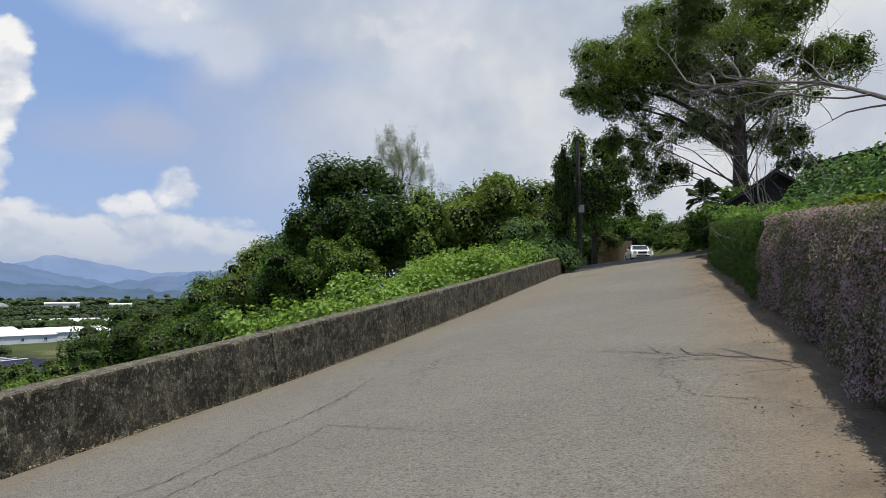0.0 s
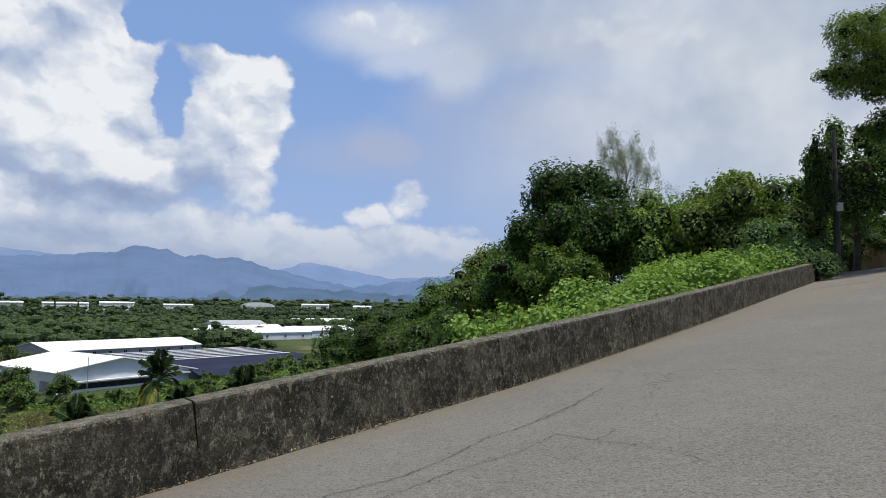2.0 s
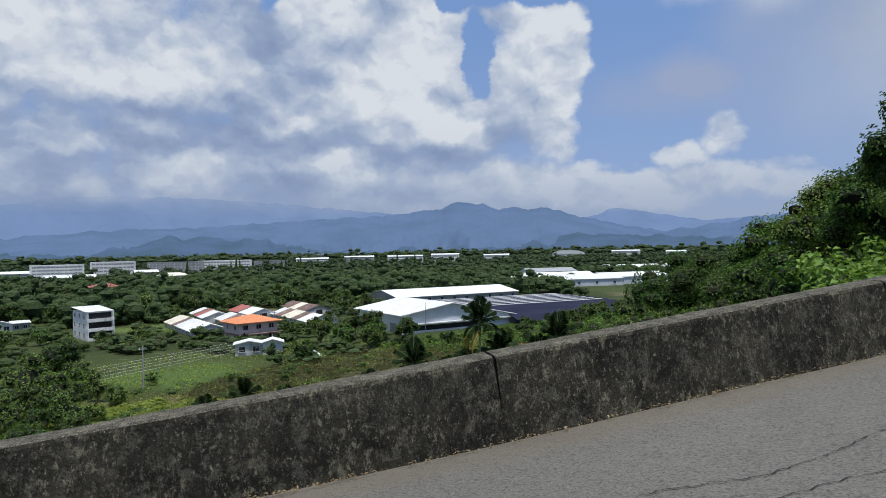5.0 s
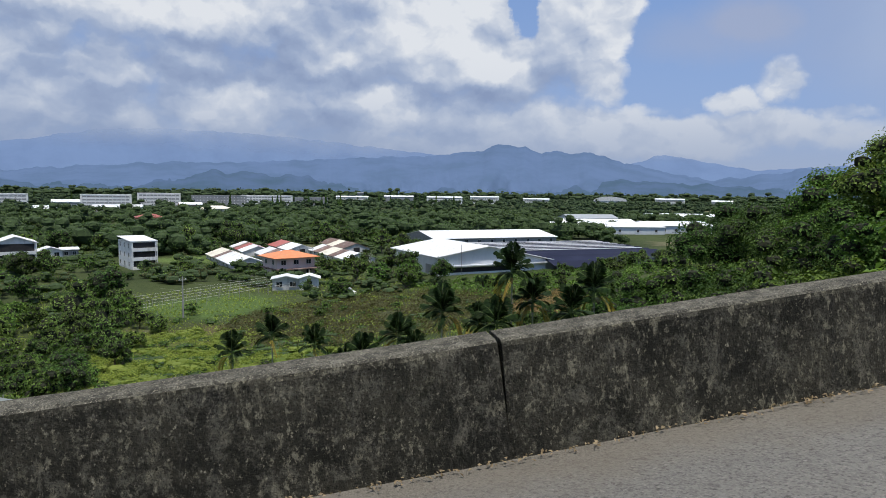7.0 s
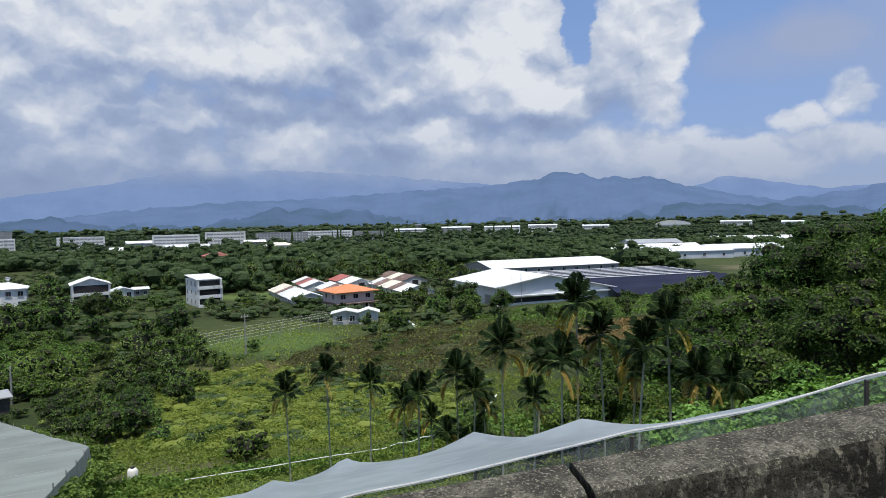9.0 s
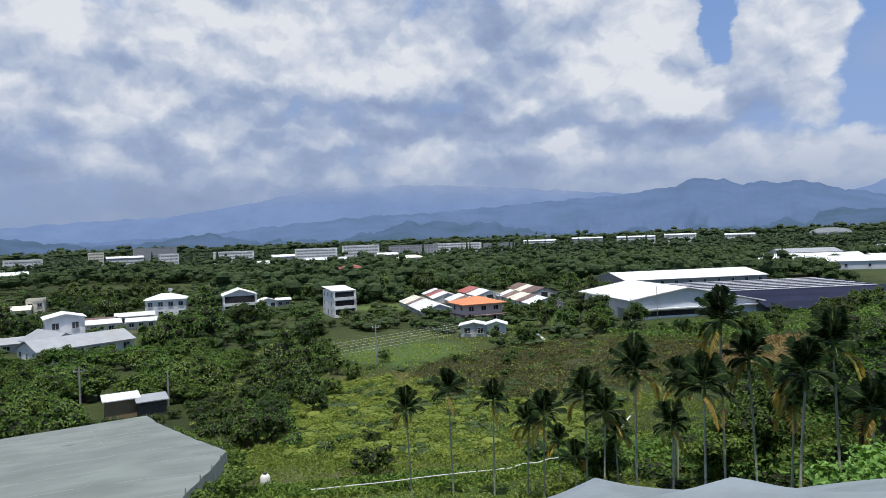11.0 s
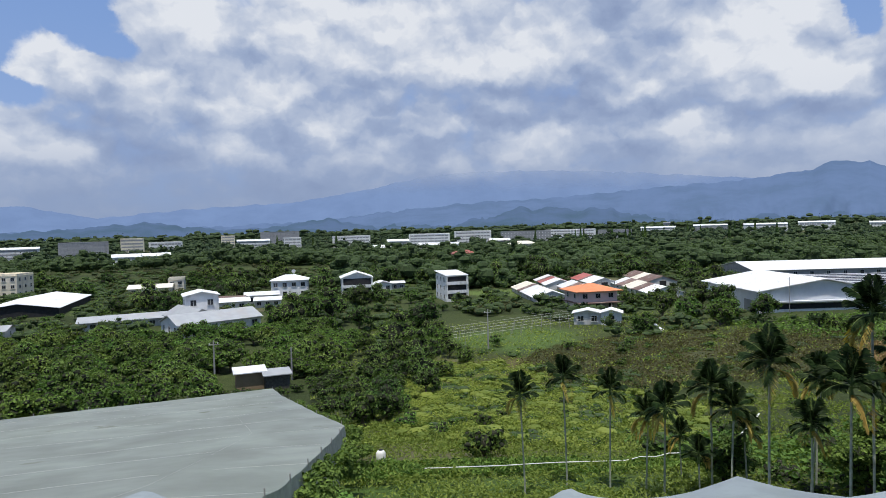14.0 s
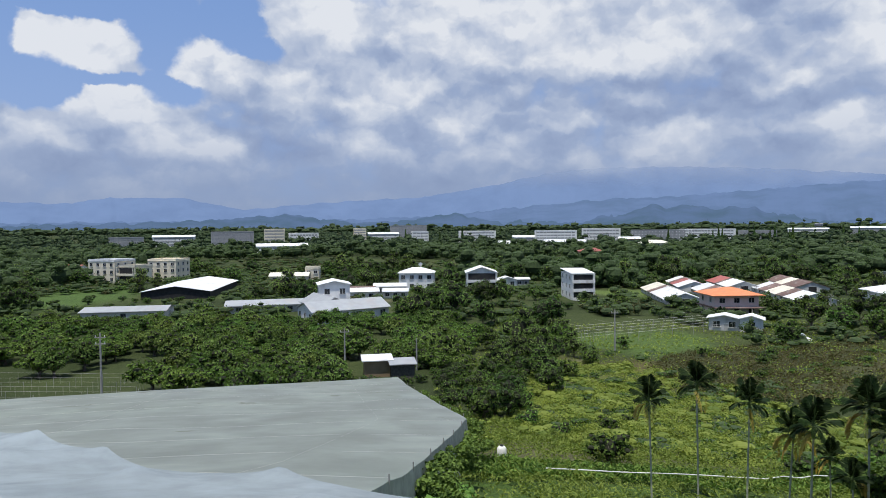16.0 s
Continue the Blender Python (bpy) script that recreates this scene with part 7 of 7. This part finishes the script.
# ---- right of the road: hedges, bank, trees, roofs ----


def hedge(name, label, u0, u1, high, count, size, leaf, seed, grow=1.0):
    """A clipped hedge along the road's right edge: leaves over a dark solid core."""
    rng = np.random.default_rng(seed)
    ob = thing(name, label, "hedge")
    t = rng.uniform(0, 1, count) ** grow
    u = u0 + (u1 - u0) * t
    side = rng.uniform(0, 1, count)
    face = side < 0.62
    up = np.where(face, rng.uniform(0.06, 1, count), 1.0)
    back = np.where(face, 0.0, rng.uniform(0, 1, count))
    bulge = np.array([noise.noise(Vector((a * 0.9, b * 2.2, seed))) + 0.5 * noise.noise(Vector((a * 2.6, b * 5.0, seed + 3))) for a, b in zip(u, up)])
    tall = high * (1 + 0.06 * np.array([noise.noise(Vector((a * 0.5, 0, seed + 9))) for a in u]))
    depth = 7.0 + back * 1.6 - 0.14 * bulge - 0.10 * (1 - up) + rng.uniform(-0.05, 0.10, count) + 0.22 * np.maximum(up - 0.8, 0) * face
    x, y = HEDGE.at(u, 7.0 - depth)
    z = road_z(x, y) + up * tall + np.where(face, 0, 0.10 * bulge) + rng.uniform(-0.06, 0.04, count)
    ex, ey = HEDGE.at(u, 7.5 - depth)
    out = np.stack([ex - x, ey - y, np.zeros(count)], -1) * 2
    n = np.where(face[:, None], out + np.array([0, 0, 0.35]), np.array([0, 0, 1.0])) + rng.normal(size=(count, 3)) * 0.5
    part("leaves", array_mesh("leaves", *leaf_arrays(np.stack([x, y, z], -1), n, size, 0.6, rng), leaf), ob)
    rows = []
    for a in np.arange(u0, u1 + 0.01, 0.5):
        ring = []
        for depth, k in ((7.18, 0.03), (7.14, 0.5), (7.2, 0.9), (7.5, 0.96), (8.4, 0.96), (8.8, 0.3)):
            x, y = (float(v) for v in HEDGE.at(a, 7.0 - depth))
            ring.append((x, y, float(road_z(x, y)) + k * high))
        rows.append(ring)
    part("hedge_core", grid_mesh("hedge_core", rows, DARK_BARK), ob, "dark solid sheet inside the hedge")
    return ob


HEDGE = Line(rounded([(-4.5, -10.0), (0.0, -2.6), (1.85, 1.9), (2.95, 4.6), (3.75, 6.6), (4.6, 9.0), (6.75, 15.3), (9.45, 23.3), (11.5, 29.5)]))
u_near, u_mid, u_far = HEDGE.near(0.6, -1.2), HEDGE.near(5.5, 11.7), HEDGE.near(9.6, 23.8)
hedge("flowering_hedge", "clipped hedge of small leaves dotted with purple bloom", u_near, u_mid, 1.44, 120000, 0.036, LEAF_PURPLE, 501, 0.85)
hedge("green_hedge", "clipped bright green hedge beside the road", u_mid, u_far, 1.45, 40000, 0.055, LEAF_HEDGE, 502, 1.2)
spots = []
for k in range(11):
    x, y = (float(v) for v in HEDGE.at(u_mid + 1 + k * 1.25, -0.7))
    spots.append((x, y, float(road_z(x, y)) + 1.32 + 0.02 * k + 0.16 * math.sin(k * 2.1), 0.42 + 0.1 * math.sin(k * 3.3)))
tufts = []
for k in range(7):
    x, y = (float(v) for v in HEDGE.at(HEDGE.near(3.9, 7.0) + k * 0.55, -0.75 - 0.2 * (k % 2)))
    tufts.append((x, y, float(road_z(x, y)) + 1.42, 0.20))
vine_bank("hedge_top_tufts", "yellow-green grass tufts on a clipped hedge", tufts, 3000, 0.06, LEAF_YELLOW, 505)
vine_bank("hedge_top_shoots", "fresh light green shoots above a hedge", spots, 7000, 0.075, LEAF_BRIGHT, 503)
vine_bank("ivy_bank", "glossy ivy covering the bank above a hedge", [(8.3, 12.6, 2.9, 1.0), (7.6, 13.6, 2.7, 0.9), (9.2, 12.0, 3.2, 1.1), (8.6, 14.0, 3.1, 1.0), (10.2, 13.2, 3.9, 1.3), (7.8, 11.0, 2.7, 1.1), (9.6, 15.4, 3.9, 1.3), (10.8, 16.8, 4.1, 1.3), (9.4, 10.4, 3.0, 1.3), (11.2, 19.0, 4.4, 1.3)], 11000, 0.13, LEAF_GLOSSY, 504)

# great shade tree over the road's end
rng3 = np.random.default_rng(601)
ob = thing("great_shade_tree", "great old tree with a dark trunk and wide airy crown", "tree", (15.0, 33.2, land(15, 33.2) - 0.5))
wood, tips = Shape(), []
wood.tube([(0, 0, 0), (0, 0, 1.0), (0.1, 0, 4.0), (0.2, 0.1, 7.0), (0.2, 0, 10.0)], [0.65, 0.44, 0.36, 0.28, 0.16], 10, cap=False)
tree_foot = Vector((15.0, 33.2, land(15, 33.2) - 0.5))
masses = [((9.2, 35.2, 13.1), (2.4, 2.3, 1.9)), ((10.6, 33.2, 13.6), (2.3, 2.2, 1.7)), ((12.8, 35.8, 16.5), (2.5, 2.3, 1.8)), ((14.1, 33.6, 16.4), (2.5, 2.3, 1.6)), ((16.8, 34.1, 16.3), (2.4, 2.2, 1.5)), ((14.3, 31.7, 13.9), (2.1, 2.0, 1.5)), ((17.4, 32.0, 15.9), (1.3, 1.2, 1.0)), ((19.0, 31.0, 12.8), (1.7, 1.6, 1.2)), ((18.7, 33.0, 13.3), (1.3, 1.3, 1.0)), ((13.8, 35.4, 12.9), (2.2, 2.1, 1.7)), ((10.2, 34.9, 11.8), (1.6, 1.5, 1.0)), ((11.3, 34.6, 10.1), (1.4, 1.3, 1.1)), ((12.2, 36.0, 8.6), (1.2, 1.1, 1.2)), ((11.0, 34.7, 7.3), (0.7, 1.0, 0.7)), ((13.7, 33.7, 10.7), (1.5, 1.4, 1.2)), ((16.1, 34.4, 12.5), (2.0, 1.9, 1.4)), ((16.2, 30.8, 10.9), (1.5, 1.4, 1.1)), ((17.3, 33.8, 9.9), (1.5, 1.4, 1.2)), ((15.3, 34.8, 10.2), (1.1, 1.1, 0.9)), ((17.3, 32.0, 8.1), (0.9, 1.0, 1.2)), ((8.9, 37.0, 14.9), (1.4, 1.3, 1.0)), ((12.7, 34.1, 14.0), (1.7, 1.6, 1.5)), ((7.6, 34.0, 12.3), (1.1, 1.0, 0.8)), ((9.6, 36.8, 10.4), (1.0, 1.0, 0.9)), ((10.2, 35.0, 8.7), (0.7, 1.0, 0.8))]
masses = [(Vector(c) - tree_foot, np.array(r) * (1.25, 1.25, 1.35)) for c, r in masses]
for number, (c, r) in enumerate(masses):
    start = Vector((0.15, 0, min(max(c[2] - 3.2, 2.6), 9.0)))
    goal = Vector(c)
    mid = start.lerp(goal, 0.55) + Vector((0, 0, 0.5))
    thick = 1.0 if number % 5 == 0 else 0.3
    wood.tube([start, start.lerp(mid, 0.6), mid, goal], [0.15 * thick, 0.12 * thick, 0.08 * thick, 0.03 * thick], 6, cap=False)
    for k in range(3):
        limb_shape(wood, goal, rng3.normal(size=3), max(r) * 0.6, 0.03, 1, rng3, 0.6, 4)
part("trunk", wood.mesh("trunk", DARK_BARK), ob)
blobs = []
for c, r in masses:
    blobs += lobes(c, np.array(r) * 0.92, 8, rng3, 0.36)
p, n = crown_points(blobs, 150000, rng3, 0.5, 0.50, 0.45)
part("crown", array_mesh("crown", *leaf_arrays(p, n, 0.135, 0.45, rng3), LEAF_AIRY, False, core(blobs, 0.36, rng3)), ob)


def bare_tree(name, label, x, y, z, stems, depth, seed, spread=0.45):
    rng = np.random.default_rng(seed)
    ob = thing(name, label, "tree", (x, y, z))
    for way, length, radius in stems:
        wood = Shape()
        limb_shape(wood, (0, 0, 0), way, length, radius, depth, rng, spread, 6, None, 0.05, (3, 5))
        part("branch", wood.mesh("branch", PALE_BARK), ob)
    return ob


bare_tree("bare_tree", "leafless pale tree with a dense tangle of twigs", 7.3, 14.6, land(7.3, 14.6) - 0.3, [((-0.25, -0.1, 1.0), 2.4, 0.042), ((0.1, 0.3, 1.0), 2.2, 0.036), ((-0.6, 0.2, 0.8), 2.0, 0.032), ((0.5, -0.1, 1.0), 2.2, 0.036), ((0.9, 0.1, 0.7), 2.2, 0.034)], 5, 701, 0.55)
# a second one stands behind the hedge, its long branch out over the road
rng5 = np.random.default_rng(702)
ob = thing("bare_tree", "leafless tree whose long branch reaches over the road", "tree", (6.4, 3.0, land(6.4, 3.0) - 0.2))
foot = Vector((6.4, 3.0, land(6.4, 3.0) - 0.2))
bough = [Vector(p) - foot for p in ((6.4, 3.0, land(6.4, 3.0) - 0.2), (6.2, 3.3, 2.1), (5.3, 4.5, 2.75), (4.08, 6.06, 3.31), (3.95, 6.6, 3.62), (3.84, 7.02, 3.82), (3.45, 7.6, 4.02), (3.05, 8.2, 4.16))]
limb = Shape().tube(bough, [0.07, 0.050, 0.036, 0.025, 0.020, 0.016, 0.011, 0.005], 7, cap=False)
for k in range(15):
    t = 3.0 + 3.9 * k / 14
    at = bough[int(t)].lerp(bough[int(t) + 1], t - int(t))
    ahead = (bough[-1] - bough[3]).normalized()
    aside = Vector((ahead.y, -ahead.x, 0)) * (1 if k % 2 else -1)
    limb_shape(limb, at, ahead + aside * rng5.uniform(0.35, 0.8) + Vector((0, 0, rng5.uniform(-0.2, 0.35))), rng5.uniform(0.45, 0.9), 0.014, 3, rng5, 0.42, 4, None, 0.04, (2, 4))
part("branch", limb.mesh("branch", PALE_BARK), ob)
for way, at in (((-0.5, 0.9, 1.0), 2), ((-0.2, 0.5, 1.0), 1), ((0.3, 0.8, 1.0), 1)):
    limb = Shape()
    limb_shape(limb, bough[at], way, 1.5, 0.018, 4, rng5, 0.45, 5, None, 0.05, (2, 4))
    part("branch", limb.mesh("branch", PALE_BARK), ob)
# black-roofed shelters behind the bank; black walls paint their shaded interiors
house("dark_shelter", "dark shelter with a black pitched roof behind a bank", 16.8, 24.2, 60, 8.0, 5.0, 1.3, 1, "gable", 0.45, BLACK_SHEET, BLACK_SHEET, 0, 0, category="shelter", along="x", ground=4.6)
house("dark_shelter", "dark low-roofed shelter in tree shade", 13.8, 28.2, 75, 3.6, 3.6, 1.3, 1, "gable", 1.2, BLACK_SHEET, BLACK_SHEET, 0, 0, category="shelter", along="x", ground=4.0)
# shade trees and boarding behind the car
for k, (x, y, z, r, h) in enumerate(((13.5, 60.5, 6.6, 2.6, 2.3), (20.5, 63.0, 6.8, 2.4, 2.6), (24.0, 60.0, 7.0, 2.6, 2.6), (17.5, 66.0, 8.2, 3.2, 2.4), (9.8, 56.0, 6.4, 2.8, 2.6), (27.0, 56.0, 7.6, 2.8, 2.8), (21.8, 52.5, 6.8, 2.0, 1.8), (12.8, 28.5, 4.6, 1.5, 1.5), (14.6, 34.6, 5.0, 1.5, 1.5), (16.6, 39.5, 5.2, 1.7, 1.6), (18.6, 44.5, 5.6, 1.8, 1.7), (20.5, 49.0, 6.0, 1.9, 1.8), (14.5, 70.0, 9.5, 3.6, 3.0))):
    big_bush("roadside_tree", "low dark tree shading the road's end", (x, y, z), (r, r, h), 3600, 0.28, (LEAF_DARK, LEAF_MID)[k % 2], 620 + k, 12)
for k, (x, y, z, r, h) in enumerate(((19.2, 52.6, 6.0, 1.6, 1.5), (19.0, 48.2, 5.8, 1.4, 1.4), (20.4, 56.5, 6.6, 1.7, 1.7), (22.2, 59.5, 7.2, 1.9, 1.9), (17.2, 45.2, 5.4, 1.3, 1.2), (19.8, 60.6, 6.6, 1.5, 1.5), (18.9, 55.2, 5.8, 1.0, 1.0), (19.6, 57.4, 6.2, 1.1, 1.1))):
    big_bush("verge_bush", "dense dark bush on the road verge", (x, y, z), (r, r, h), 2600, 0.2, LEAF_DARK, 650 + k, 8, category="shrub")
boards = thing("board_wall", "tan boarded wall beside a parked car", "wall", (15.3, 60.2, float(road_z(15.3, 60.2))), -12)
for k in range(14):
    part("board", kept("board", lambda: Shape().box(0, 0, -0.2, 0.27, 0.06, 2.5).mesh("board", TAN_WALL)), boards).matrix_basis = pose(-1.9 + k * 0.285, 0.01 * (k % 2), 0)
# black boards added to paint the shaded gap behind the road
back = thing("road_end_shade_boards", "black boards added for the dark gap behind the road", "fence", (21.5, 61.8, float(road_z(21.5, 61.8))), -10)
for k in range(22):
    part("board", kept("shade_board", lambda: Shape().box(0, 0, -0.3, 0.42, 0.06, 2.3).mesh("board", BLACK_SHEET)), back).matrix_basis = pose(-4.6 + k * 0.435, 0.012 * (k % 2), 0)
apron = Shape().add([(7.2, 41.2, float(road_z(7.2, 41.2)) + 0.06), (9.6, 40.6, float(road_z(9.6, 40.6)) + 0.06), (12.2, 47.0, float(road_z(12.2, 47.0)) + 0.06), (8.6, 48.0, float(road_z(8.6, 48.0)) + 0.06)], [(0, 1, 2, 3)])
apron.add([(v[0], v[1], v[2] - 0.3) for v in apron.v[:4]], [(3, 2, 1, 0)])
solo("concrete_apron", apron.mesh("concrete_apron", GREY_POST), "pale concrete driveway apron beside the road", "pavement", kind="structure")

# ---- parked car ----


def car(x, y, z, turn):
    ob = thing("car", "white sedan parked at the top of the road", "car", (x, y, z), turn)
    side = [(-2.2, 0.30), (-2.25, 0.55), (-2.15, 0.80), (-1.2, 0.93), (-0.55, 1.36), (0.15, 1.45), (0.95, 1.40), (1.55, 1.02), (2.15, 0.95), (2.22, 0.6), (2.15, 0.30)]
    half = [0.78, 0.84, 0.82, 0.80, 0.62, 0.60, 0.60, 0.76, 0.78, 0.83, 0.78]
    body = Shape()
    n = len(side)
    pts = [(sx * h * 0.96, a, b) for (a, b), h in zip(side, half) for sx in (-1, 1)]
    mid = [(sx * 0.87, a, min(b, 0.72)) for (a, b) in side for sx in (-1, 1)]
    body.add(pts + mid, [])
    for k in range(n - 1):
        body.f.append((2 * k, 2 * k + 1, 2 * k + 3, 2 * k + 2))
        for sx in (0, 1):
            o = 2 * n
            face = (2 * k + sx, 2 * k + 2 + sx, o + 2 * k + 2 + sx, o + 2 * k + sx)
            body.f.append(face if sx else face[::-1])
    body.box(0, 0, 0.28, 1.7, 4.3, 0.46)
    part("body", body.mesh("body", CAR_PAINT), ob)
    glass = Shape()
    glass.add([(-0.66, -1.10, 0.965), (0.66, -1.10, 0.965), (0.56, -0.60, 1.345), (-0.56, -0.60, 1.345)], [(0, 1, 2, 3)])
    part("windscreen", glass.mesh("windscreen", DARK_GLASS), ob).matrix_basis = pose(0, -0.03, 0.02)
    for sx in (-1, 1):
        pane = Shape().add([(sx * 0.78, -1.0, 0.95), (sx * 0.78, 1.35, 0.98), (sx * 0.64, 0.9, 1.36), (sx * 0.64, -0.48, 1.34)], [(0, 1, 2, 3)])
        part("side_window", pane.mesh("side_window", DARK_GLASS), ob).matrix_basis = pose(sx * 0.035, 0, 0)
        lamp = Shape().tube([(sx * 0.60, -2.20, 0.70), (sx * 0.60, -2.26, 0.70)], [0.17, 0.14], 10)
        part("headlight", lamp.mesh("headlight", LAMP_GLASS), ob, "clear headlight")
        part("mirror", Shape().box(sx * 0.95, -0.75, 0.95, 0.2, 0.12, 0.14).mesh("mirror", CAR_PAINT), ob)
        for yy in (-1.35, 1.35):
            wheel = part("wheel", Shape().tube([(sx * 0.66, yy, 0.31), (sx * 0.88, yy, 0.31)], 0.31, 16).mesh("wheel", RUBBER), ob)
            part("rim", Shape().tube([(sx * 0.80, yy, 0.31), (sx * 0.895, yy, 0.31)], 0.20, 12).mesh("rim", CHROME), wheel)
    part("grille", Shape().box(0, -2.255, 0.60, 0.72, 0.05, 0.16).mesh("grille", DARK), ob, "dark grille")
    part("bumper", Shape().box(0, -2.22, 0.28, 1.72, 0.16, 0.22).mesh("bumper", CAR_PAINT), ob)
    part("air_intake", Shape().box(0, -2.305, 0.33, 1.1, 0.03, 0.12).mesh("air_intake", DARK), ob)
    part("number_plate", Shape().box(0, -2.32, 0.44, 0.42, 0.02, 0.12).mesh("number_plate", WHITE_PIPE), ob)
    return ob


car(16.7, 56.2, float(road_z(16.7, 56.2)) + 0.01, -8)

# ---- litter along the foot of the wall and the hedge ----
rng4 = np.random.default_rng(801)
for name, label, lo, hi, left, spread, count in (("wall_foot_litter", "dry leaves and grit along the foot of the wall", WALL_LINE.near(-8, 1), WALL_LINE.near(2, 22), -0.07, 0.035, 1500), ("hedge_foot_litter", "dry fallen leaves under a hedge", 8.0, 36.0, 0.3, 0.3, 1600)):
    u = rng4.uniform(lo, hi, count)
    x, y = (HEDGE if left > 0 else EDGE).at(u, left + rng4.normal(size=count) * spread)
    ok = from_line(x, y, WALL)[0] < -0.02
    x, y = x[ok], y[ok]
    p = np.stack([x, y, road_z(x, y) + 0.022 + rng4.uniform(0, 0.02, len(x))], -1)
    n = np.array([0, 0, 1.0]) + rng4.normal(size=p.shape) * 0.35
    solo(name, array_mesh(name, *leaf_arrays(p, n, 0.032, 0.6, rng4), LITTER), label, "litter", kind="stuff")
